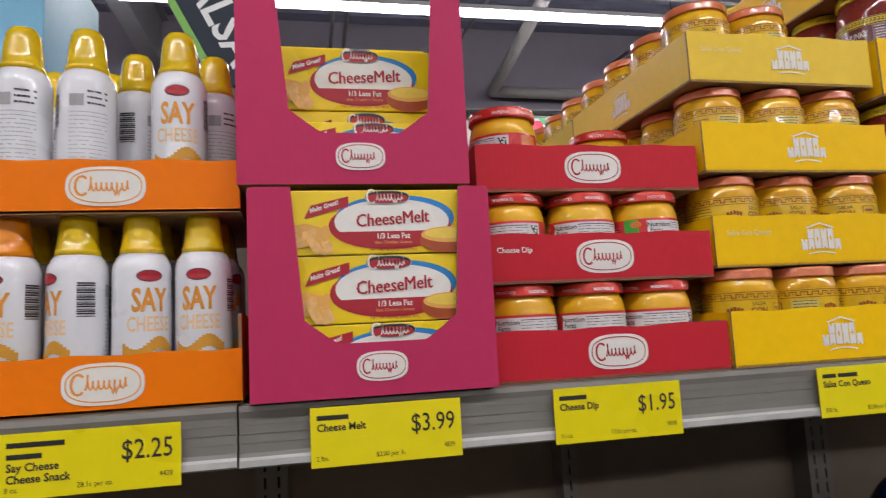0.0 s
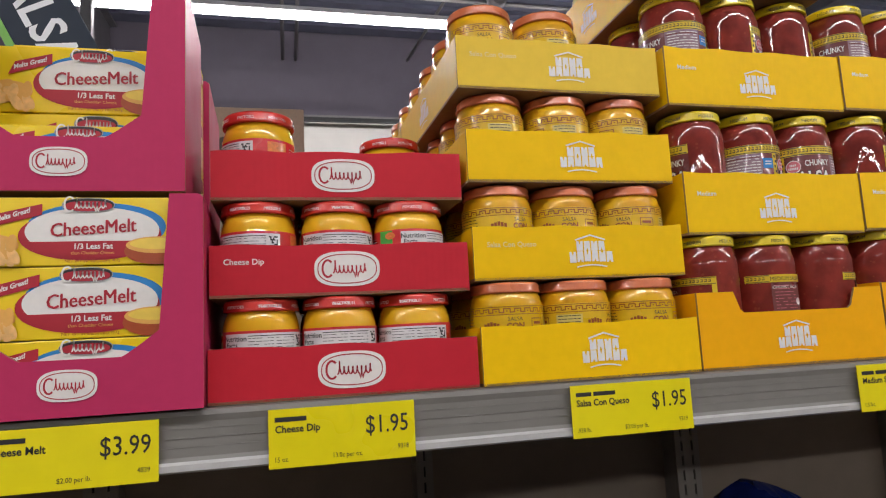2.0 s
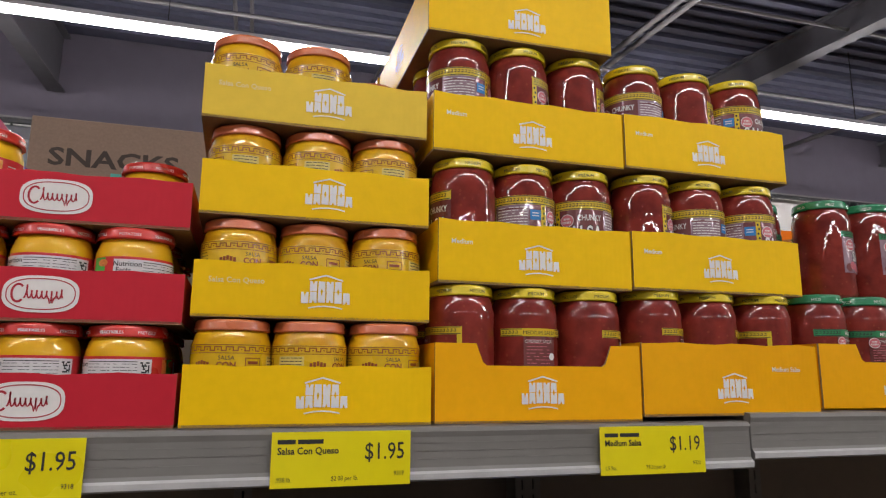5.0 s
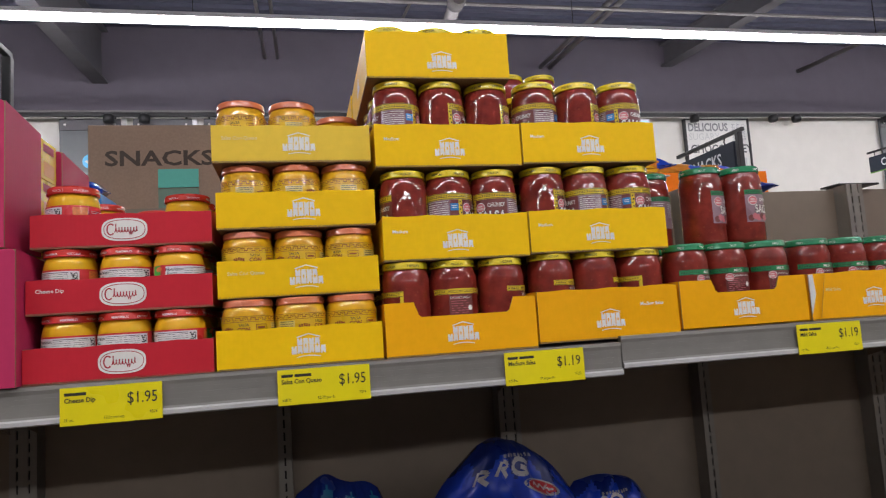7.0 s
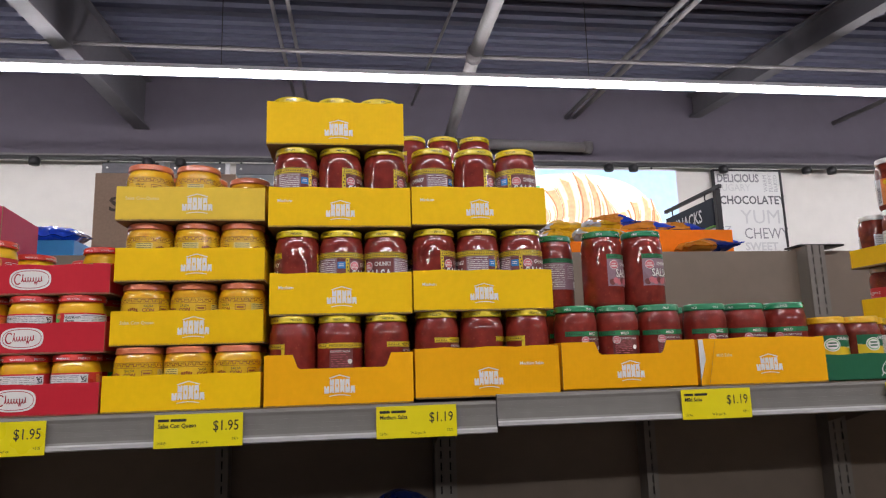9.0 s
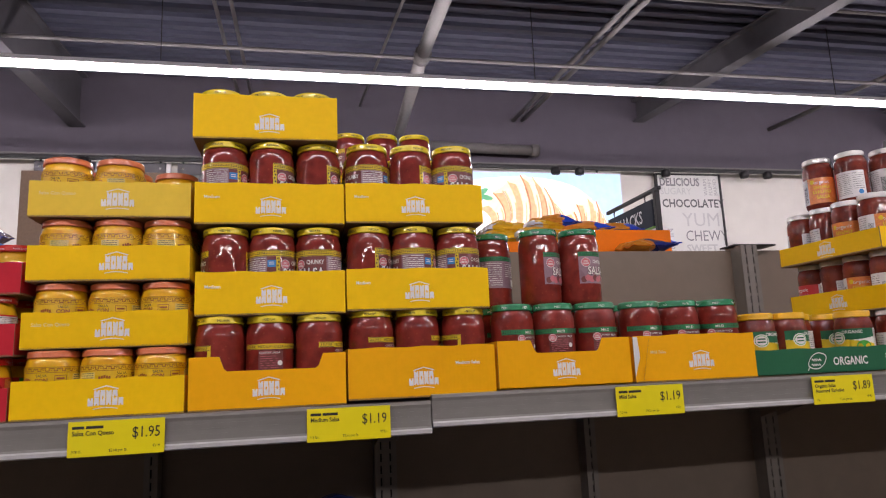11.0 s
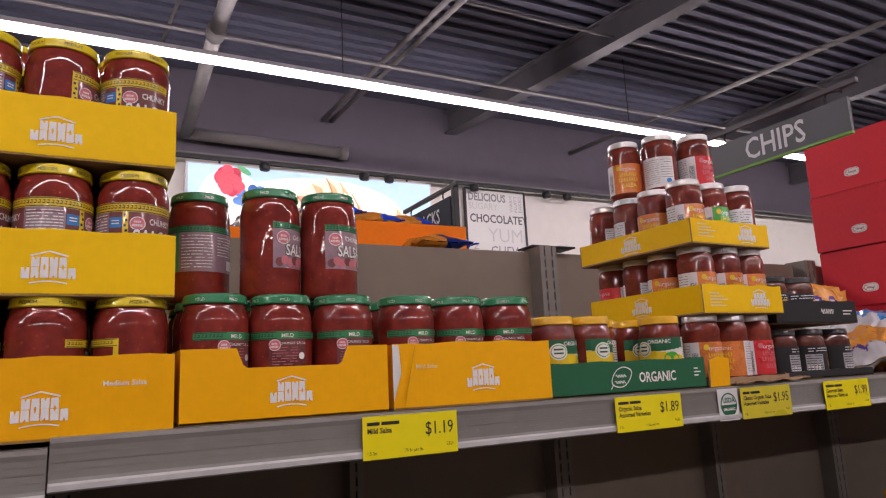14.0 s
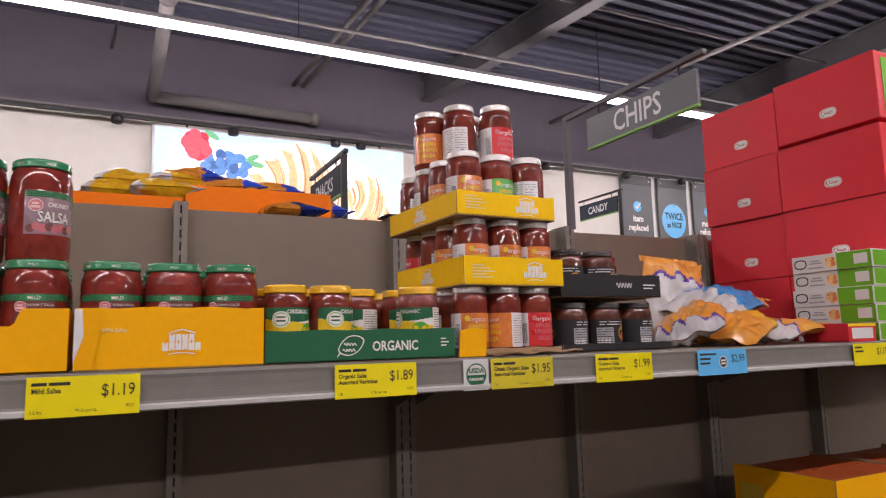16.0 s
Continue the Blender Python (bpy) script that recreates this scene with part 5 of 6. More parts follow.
tagged(part("blue_carton", box(-0.62, -0.30, 1.06, 1.34, 1.405, 2.10, bevel=0.003), [SKY_CARD]), "tall pale blue carton behind the spray cans", "carton")

# cheese melt cartons in U-cut display boxes


SAUCE_PRINT = mat("pale_sauce_print", (0.86, 0.62, 0.10), rough=0.35, var=0.08)


def carton(x0, x1, y0, z0, z1, tilt=0.0):
    e = thing("carton", "yellow printed cheese melt carton", "carton", pose((x0 + x1) / 2, y0, z0, tilt), "cheese melt cartons")
    w, h = x1 - x0, z1 - z0
    part("box_body", box(-w / 2, w / 2, 0, 0.075, 0, h, bevel=0.0012), [CARTON], e)
    part("end_print", box(w / 2 + 0.0002, w / 2 + 0.0006, 0.012, 0.063, h * 0.10, h * 0.45), [CHEESE_PRINT], e)
    part("end_name", box(w / 2 + 0.0002, w / 2 + 0.0006, 0.010, 0.060, h * 0.70, h * 0.90), [RED_INK], e)
    bm = bmesh.new()
    # 0 white, 1 blue, 2 red, 3 cheese, 4 pasta, 5 dark, 6 bowl, 7 grey, 8 pale sauce
    cx, cz = 0.022, h * 0.50
    for yy, m, k, dx, dz in ((-0.0002, 1, 1.01, 0.0035, 0.0035), (-0.0005, 2, 1.03, -0.002, -0.004), (-0.0008, 0, 0.97, 0, 0)):
        add_poly(bm, superdisc(cx + dx, cz + dz, w * 0.275 * k, h * 0.36 * k, 2.1), yy, m)
    low = [(x, z) for x, z in superdisc(cx, cz - 0.002, w * 0.276, h * 0.37, 2.1) if z < h * 0.37]
    low.sort(key=lambda q: math.atan2(q[1] - h * 0.36, q[0] - cx))
    add_poly(bm, low, -0.0010, 2)
    for k in (0, 1, 2):
        add_text(bm, "CheeseMelt", h * 0.285, cx + 0.0004 * k, h * 0.45 + 0.0002 * (k % 2), -0.0014 - 0.0001 * k, 2, "CENTER", 0.83, rise=0.06)
    add_text(bm, "1/3 Less Fat", h * 0.115, cx, h * 0.235, -0.0014, 0, "CENTER", 0.95, 0.0002)
    add_text(bm, "than Cheddar Cheese", h * 0.065, cx, h * 0.155, -0.0014, 3, "CENTER")
    add_text(bm, "NET WT 32 OZ (2 LBS) 907g", h * 0.06, cx, h * 0.045, -0.0014, 6, "CENTER")
    bx = cx - w * 0.02
    add_poly(bm, superdisc(bx, h * 0.88, w * 0.105, h * 0.105, 2.4), -0.0016, 5)
    add_poly(bm, superdisc(bx, h * 0.865, w * 0.094, h * 0.075, 2.4), -0.0017, 2)
    add_ring(bm, superdisc(bx, h * 0.88, w * 0.105, h * 0.105, 2.4), superdisc(bx, h * 0.88, w * 0.101, h * 0.096, 2.4), -0.0018, 7)
    scribble(bm, w * 3.3, bx, h * 0.885, -0.0021, 0)
    add_poly(bm, [(-w * 0.30, h * 0.56), (-w * 0.10, h * 0.74), (-w * 0.10, h * 0.90), (-w * 0.27, h * 0.76)], -0.0012, 2)
    add_text(bm, "Melts Great!", h * 0.10, -w * 0.275, h * 0.64, -0.0015, 0, "LEFT", 0.85, 0.0002, rise=0.32)
    add_poly(bm, disc(-w * 0.31, h * 0.30, w * 0.125, h * 0.17, 28), -0.0013, 3)
    rc = random.Random(7)
    for i in range(24):
        u = rc.random()
        a, q = -w * 0.42 + w * 0.25 * u, h * (0.42 - 0.26 * u + rc.uniform(-0.14, 0.14))
        ang = rc.uniform(0, 3)
        shell = [(a + x * math.cos(ang) - z * math.sin(ang), q + x * math.sin(ang) + z * math.cos(ang)) for x, z in disc(0, 0, h * 0.13, h * 0.07, 12)]
        add_poly(bm, shell, -0.0016 - 0.00008 * i, (4, 3, 4)[i % 3])
    add_ribbon(bm, [(-w * 0.495, h * 0.95), (-w * 0.45, h * 0.74), (-w * 0.40, h * 0.54)], h * 0.06, -0.0016, 7)
    add_poly(bm, disc(w * 0.36, h * 0.19, w * 0.135, h * 0.20, 28), -0.0013, 6)
    add_poly(bm, disc(w * 0.36, h * 0.28, w * 0.128, h * 0.125, 28), -0.0016, 3)
    add_poly(bm, disc(w * 0.36, h * 0.30, w * 0.112, h * 0.085, 28), -0.0018, 8)
    part("front_print", bm, [WHITE_INK, BLUE_INK, RED_INK, CHEESE_PRINT, PASTA, DARK_INK, BROWN_PRINT, GREY_INK, SAUCE_PRINT], e)


def u_outline(half, h, tl, tr, bl, br, low):
    """A panel with a U cut down from its top edge to the height low."""
    pts = [(-half, 0.0), (half, 0.0), (half, h - 0.004), (half - 0.004, h), (tr, h)]
    for i in range(1, 8):
        a = radians(90 * i / 8)
        pts.append((br + 0.0 - 0.03 * math.sin(a) + 0.012 * (1 - i / 8), low + 0.03 * (1 - math.sin(a))))
    for i in range(7, 0, -1):
        a = radians(90 * i / 8)
        pts.append((bl + 0.03 * math.sin(a) - 0.012 * (1 - i / 8), low + 0.03 * (1 - math.sin(a))))
    pts += [(tl, h), (-half + 0.004, h), (-half, h - 0.004)]
    return pts


def melt_box(x0, x1, y0, z, h, tl, tr, bl, br, low, depth=0.17, emblem=True):
    w = x1 - x0
    c = (x0 + x1) / 2
    e = thing("display_box", "magenta cardboard display box cut open in front", "display box", pose(c, y0, z), "cheese melt display boxes")
    front = part("front_panel", board(u_outline(w / 2, h, tl - c, tr - c, bl - c, br - c, low - z), 0.004), [MAGENTA, KRAFT], e)
    side = [(-depth, 0.0), (-0.0045, 0.0), (-0.0045, h), (-depth, h - 0.012)]
    part("side_panel", board(side, 0.004), [MAGENTA, KRAFT], e, at=pose(-w / 2 + 0.0003, 0, 0, 0, 0, -90))
    part("side_panel", board([(-a, b) for a, b in side], 0.004), [MAGENTA, KRAFT], e, at=pose(w / 2 - 0.0003, 0, 0, 0, 0, 90))
    part("base", box(-w / 2 + 0.005, w / 2 - 0.005, 0.005, depth, 0.0, 0.004), [KRAFT], e)
    part("back_panel", board(rect(-w / 2 + 0.005, w / 2 - 0.005, 0.004, h * 0.6), 0.004), [KRAFT, KRAFT], e, at=pose(0, depth - 0.004, 0))
    if emblem:
        part("printed_emblem", OVAL, None, front, at=pose(0.004, -0.001, 0.028) @ Matrix.Diagonal((0.72, 1, 0.76, 1)))


melt_box(0.012, 0.252, 0.668, 1.4045, 0.205, 0.053, 0.221, 0.068, 0.208, 1.455)
carton(0.022, 0.240, 0.677, 1.4095, 1.4735)
carton(0.021, 0.239, 0.678, 1.4745, 1.5415)
carton(0.022, 0.240, 0.677, 1.5425, 1.6075)
melt_box(0.003, 0.235, 0.673, 1.6130, 0.228, 0.040, 0.205, 0.058, 0.190, 1.665, depth=0.150)
carton(0.018, 0.222, 0.681, 1.6180, 1.679)
carton(0.018, 0.222, 0.7445, 1.6180, 1.7115)
carton(0.012, 0.218, 0.7435, 1.7125, 1.784)
melt_box(0.010, 0.248, 0.860, 1.4045, 0.205, 0.053, 0.221, 0.068, 0.208, 1.455, emblem=False)
melt_box(0.006, 0.235, 0.925, 1.6130, 0.212, 0.042, 0.200, 0.060, 0.186, 1.674, emblem=False)
carton(0.022, 0.228, 0.842, 1.6130, 1.683)
carton(0.022, 0.228, 0.842, 1.684, 1.756)
carton(0.022, 0.228, 0.843, 1.757, 1.829)

# cheese dip
for lvl, (xa, xb, yf, z) in enumerate(((0.2535, 0.528, 0.688, SHELF_L + 0.0008), (0.2540, 0.527, 0.701, 1.5085), (0.2545, 0.527, 0.715, 1.6130))):
    tray("red cardboard tray holding cheese dip jars", xa, xb, yf, 0.345, z, 0.0545, RED, OVAL, emblem_x=0.510, emblem_z=0.5, caption="Cheese Dip" if lvl == 1 else "", cap_x=0.05, bend=-0.001, twist=(-0.3, 0.2, -0.5)[lvl])
    if lvl < 2:
        fill("cheese", xa + 0.004, xb - 0.012, yf + 0.002, z, 0.083, (4, 2, 4), 3, ((14, 2, -16), (-28, 6, 52))[lvl], "cheese dip jars")
    else:
        fill("cheese", xa + 0.004, xb - 0.012, yf + 0.002, z, 0.083, (3, 4, 4), 3, (-70, 0, 40), "cheese dip jars", {(1, 0), (1, 1), (2, 0), (0, 1), (1, 2)})

# salsa con queso
for lvl, (yf, z, h) in enumerate(((0.686, SHELF_L + 0.0008, 0.063), (0.703, 1.5185, 0.061), (0.709, 1.6330, 0.062), (0.715, 1.7470, 0.064))):
    xa, xb = ((0.5325, 0.797), (0.5345, 0.798), (0.535, 0.798), (0.530, 0.796))[lvl]
    tray("pale yellow tray holding queso jars" if lvl == 3 else "yellow cardboard tray holding queso jars", xa, xb, yf, 0.345, z, h, (YELLOW, YELLOW, YELLOW, PALE)[lvl], HOUSE, emblem_x=0.54, emblem_z=0.48,
         caption="Salsa Con Queso" if lvl in (1, 3) else "", cap_x=0.06, cap_ink=FADED_INK, side_emblem=HOUSE, twist=(0.3, -0.4, 0.2, 0.6)[lvl])
    tray("yellow cardboard tray holding queso jars", xa, xb, yf + 0.35, 0.345, z, h, PALE if lvl == 3 else YELLOW, None, side_emblem=HOUSE)
    turns = ((14, -96, 24), (40, 8, -14), (-64, -70, -58), (10, -60, 0))[lvl]
    fill("queso", xa, xb, yf, z, 0.0865, (8, 3 if lvl < 3 else 8, 3 if lvl < 3 else 8), 3, turns, "queso jars", {(2, 0)} if lvl == 3 else ())

# medium salsa: two stacks, one layer more on the first
for lvl, (yf, z, h) in enumerate(((0.690, SHELF_L + 0.0008, 0.0915), (0.702, 1.5670, 0.0780), (0.710, 1.7340, 0.0775))):
    for s, (xa, xb) in enumerate((((0.8025, 1.069), (1.073, 1.346)), ((0.8085, 1.071), (1.074, 1.345)), ((0.8035, 1.072), (1.075, 1.343)))[lvl]):
        zz = z + (0.0055 if s and not lvl else (0.003 if s else 0))
        notch = (0.050, 0.040, 0.066) if lvl == 0 and s == 0 else None
        tray("amber cardboard tray with cut-out front, salsa jars" if notch else "yellow cardboard tray holding red salsa jars", xa, xb, yf, 0.345, zz, h, AMBER if lvl == 0 else YELLOW, HOUSE, notch=notch,
             caption="" if notch else ("Medium Salsa" if lvl == 0 else "Medium"), cap_x=0.72 if lvl == 0 else 0.06, emblem_x=0.50, emblem_z=0.36 if lvl == 0 else 0.40, side_emblem=HOUSE, twist=rnd.uniform(-0.5, 0.5))
        tray("yellow cardboard tray holding red salsa jars", xa, xb, yf + 0.35, 0.34, zz, h, YELLOW, None)
        kind = "medium_low" if lvl == 0 else "medium"
        turns = {(0, 0): (-107, 0, 62), (0, 1): (52, 92, -112), (1, 0): (60, -161, -72), (1, 1): (10, -131, -191), (2, 0): (-136, 6, 21), (2, 1): (-111, 16, -206)}[(lvl, s)]
        cols = (8, 3, 3) if s == 0 else (3, 3, 5)
        fill(kind, xa, xb, yf, zz, 0.0870, cols if lvl < 2 else ((8, 8, 4) if s == 0 else (4, 4, 4)), 3, turns, "medium salsa jars")
yf, z = 0.715, 1.8985
tray("yellow cardboard tray topping the salsa stack", 0.797, 1.062, yf, 0.345, z, 0.087, YELLOW, HOUSE, emblem_x=0.52, emblem_z=0.34, side_emblem=HOUSE, twist=-0.4)
tray("yellow cardboard tray topping the salsa stack", 0.797, 1.062, yf + 0.35, 0.33, z, 0.087, YELLOW, None, side_emblem=HOUSE)
fill("medium_short", 0.797, 1.062, yf, z, 0.0870, (8, 3, 3), 3, (0, 40, 80), "medium salsa jars")
tray("yellow cardboard tray holding red salsa jars", 1.070, 1.335, 1.10, 0.345, z, 0.045, YELLOW, None)
fill("medium", 1.070, 1.335, 1.10, z, 0.087, (2, 2, 2), 3, (80, 60, 90), "medium salsa jars", {(2, 0)} if False else ())

# mild salsa
tray("amber cardboard tray with cut-out front, mild salsa", 1.352, 1.622, 0.690, 0.345, SHELF_R + 0.0008, 0.0905, AMBER, HOUSE, notch=(0.066, 0.058, 0.066), emblem_x=0.5, emblem_z=0.36, side_emblem=HOUSE)
fill("mild", 1.352, 1.622, 0.690, SHELF_R + 0.0008, 0.087, (3, 3, 3), 3, (24, -6, -2), "mild salsa jars")
tray("creased amber tray holding mild salsa jars", 1.630, 1.895, 0.688, 0.345, SHELF_R + 0.0008, 0.0900, AMBER, HOUSE, caption="Mild Salsa", cap_x=0.13, cap_ink=FADED_INK, emblem_x=0.54, emblem_z=0.42, bend=0.002, twist=-1.2)
part("torn_corner", board([(-0.1335, 0.012), (-0.121, 0.050), (-0.124, 0.0895), (-0.1335, 0.0895)], 0.001), [POSTER_WHITE, KRAFT], front_of(LAST_TRAY[0]), at=pose(0, -0.0016, 0))
part("crease", board([(-0.119, 0.004), (-0.110, 0.004), (-0.098, 0.087), (-0.101, 0.087)], 0.0006), [AMBER, KRAFT], front_of(LAST_TRAY[0]), at=pose(0, -0.0022, 0, 0, 0, 2))
fill("mild", 1.630, 1.899, 0.692, SHELF_R + 0.0008, 0.087, (3, 3, 3), 3, (6, -4, -30), "mild salsa jars")
zt = SHELF_R + 0.0008 + WALL_T + 0.0005 + 0.1590
put_jar("mild_tall", 1.393, 0.845, zt, -110, "mild salsa jars")
put_jar("mild_tall", 1.483, 0.790, zt, 36, "mild salsa jars")
put_jar("mild_tall", 1.571, 0.792, zt, 20, "mild salsa jars")
put_jar("mild_tall", 1.400, 0.940, zt, 60, "mild salsa jars")

# organic salsa in the green tray
green = tray("dark green cardboard tray lettered ORGANIC", 1.898, 2.240, 0.690, 0.33, SHELF_R + 0.0008, 0.0535, GREEN_CARD, None, twist=0.0)
green_front = front_of(green)
bm = bmesh.new()
add_text(bm, "ORGANIC", 0.0235, 0.011, 0.017, -0.001, 0, wide=0.80, bold=0.0005)
lf = []
for i in range(28):
    t = 2 * math.pi * i / 28
    u, v = math.cos(t), math.sin(t) * (1 - 0.25 * math.cos(t) ** 2)
    lf.append((-0.027 + 0.023 * u - 0.004 * v, 0.027 + 0.009 * u + 0.0155 * v))
add_ring(bm, lf, [(-0.027 + (x + 0.027) * 0.91, 0.027 + (z - 0.027) * 0.89) for x, z in lf], -0.001, 0)
add_ribbon(bm, [(-0.052, 0.008), (-0.046, 0.016)], 0.0016, -0.0012, 0)
for x, z, w in ((-0.040, 0.029, 0.022), (-0.042, 0.019, 0.022)):
    add_ribbon(bm, [(x + w * i / 14, z + 0.0025 * math.sin(i * 1.7)) for i in range(15)], 0.0020, -0.0012, 0)
for i, w in enumerate((0.010, 0.016, 0.011)):
    add_poly(bm, rect(0.142, 0.142 + w, 0.034 - i * 0.006, 0.0362 - i * 0.006), -0.001)
part("printed_lettering", bm, [WHITE_INK], green_front)
for x, y, turn in ((1.942, 0.737, 10), (2.022, 0.740, 30), (2.096, 0.815, -80), (2.190, 0.742, -58), (1.940, 0.823, 60), (2.018, 0.826, 200), (2.118, 0.900, 150), (2.190, 0.826, 20), (1.94, 0.91, 0), (2.19, 0.91, 90)):
    put_jar("organic", x, y, SHELF_R + 0.0044, turn, "organic salsa jars")

# stepped stack of small salsa jars
PX, PY = 2.257, 0.700


def slim(kind, x, y, z, turn):
    put_jar(kind, x, y, z, turn, "slim salsa jars")


base_tray = tray("torn yellow tray with its front folded down", PX, PX + 0.228, PY, 0.31, SHELF_R + 0.0008, 0.014, KRAFT, None)
e = thing("torn_card", "torn amber cardboard flap from a tray", "cardboard", pose(2.246, 0.686, SHELF_R + 0.0012, 0, 0, 8))
part("flap", board([(0, 0.0), (0.062, 0.0), (0.066, 0.050), (0.030, 0.053), (0.004, 0.048)], 0.003), [AMBER, KRAFT], e)
e = thing("torn_card", "flat torn brown cardboard on the shelf edge", "cardboard", pose(2.32, 0.672, SHELF_R + 0.0012, 0, 0, 3))
bm = bmesh.new()
rows_ = []
for i in range(13):
    zz = 0.001 + 0.005 * math.sin(i * 0.7) ** 2
    edge = 0.018 + 0.007 * math.sin(i * 2.1)
    rows_.append([bm.verts.new(q) for q in ((0.017 * i, 0.0, zz), (0.017 * i, edge, zz), (0.017 * i, edge, zz + 0.003), (0.017 * i, 0.0, zz + 0.003))])
for p, q in zip(rows_, rows_[1:]):
    for k in range(4):
        bm.faces.new((p[k], q[k], q[(k + 1) % 4], p[(k + 1) % 4]))
bm.faces.new(rows_[0])
bm.faces.new(rows_[-1][::-1])
bmesh.ops.recalc_face_normals(bm, faces=bm.faces[:])
part("flap", bm, [KRAFT], e)
kinds = ["habanero", "red", "habanero", "lime"]
for lvl, z in enumerate((SHELF_R + 0.0045, 1.5520, 1.6860)):
    dx = (0.006, 0.012, 0.001)[lvl]
    if lvl:
        tray("yellow cardboard tray of slim salsa jars", PX + dx, PX + dx + 0.231, PY + 0.002 * lvl, 0.315, z - 0.0036, (0.0, 0.055, 0.048)[lvl], YELLOW, HOUSE, emblem_x=0.70, emblem_z=0.48, side_emblem=HOUSE, twist=(0, 1.0, 2.0)[lvl])
        bm = bmesh.new()
        for i, w_ in enumerate((0.026, 0.038, 0.050, 0.032, 0.044)):
            add_poly(bm, rect(-0.098, -0.098 + w_, 0.0372 - 0.0058 * i, 0.0395 - 0.0058 * i))
        part("printed_lines", bm, [FADED_INK], front_of(LAST_TRAY[0]), at=pose(0, -0.0009, 0))
    for c in range(3):
        for r in range(4):
            if r > 0 and c > 0 and lvl < 2:
                continue
            kind = ((("habanero", "habanero", "red"), ("habanero", "habanero", "habanero"), ("habanero", "lime", "red"))[lvl][c]) if r == 0 else kinds[(r + lvl) % 3]
            turn = (((-20, -90, -16), (-10, -8, -14), (-14, -6, 170))[lvl][c]) if r == 0 else rnd.choice((-110, -80, 100, 60, -60))
            slim(kind, PX + dx + 0.0415 + 0.0745 * c, PY + 0.048 + 0.077 * r, z, turn)
zt = 1.6860 + 0.1305
slim("red", 2.343, 0.838, zt, 165)
slim("red", 2.417, 0.812, zt, -10)
slim("habanero", 2.304, 0.905, zt, -50)
slim("red", 2.390, 0.895, zt, 60)

# dark gourmet jars
black = tray("black cardboard tray of dark gourmet jars", 2.512, 2.785, 0.728, 0.33, 1.5285, 0.049, BLACK_CARD, None)
bm = bmesh.new()
add_ribbon(bm, [(0.010 + 0.042 * i / 24, 0.026 + 0.006 * math.sin(i * 1.35)) for i in range(25)], 0.0022, -0.001, 0)
for i, w in enumerate((0.034, 0.026)):
    add_poly(bm, rect(0.086, 0.086 + w, 0.026 - i * 0.007, 0.0285 - i * 0.007), -0.001)
part("printed_emblem", bm, [WHITE_INK], front_of(black))
tray("low black cardboard tray, torn open", 2.505, 2.800, 0.720, 0.33, SHELF_R + 0.0008, 0.016, BLACK_CARD, None)
for c in range(3):
    for r in range(3):
        put_jar("spread", 2.560 + 0.090 * c, 0.772 + 0.088 * r, SHELF_R + 0.0045, rnd.uniform(-40, 40), "dark gourmet jars")
        if (c, r) != (2, 0):
            put_jar("spread", 2.560 + 0.086 * c, 0.778 + 0.088 * r, 1.532, rnd.uniform(-40, 40), "dark gourmet jars")


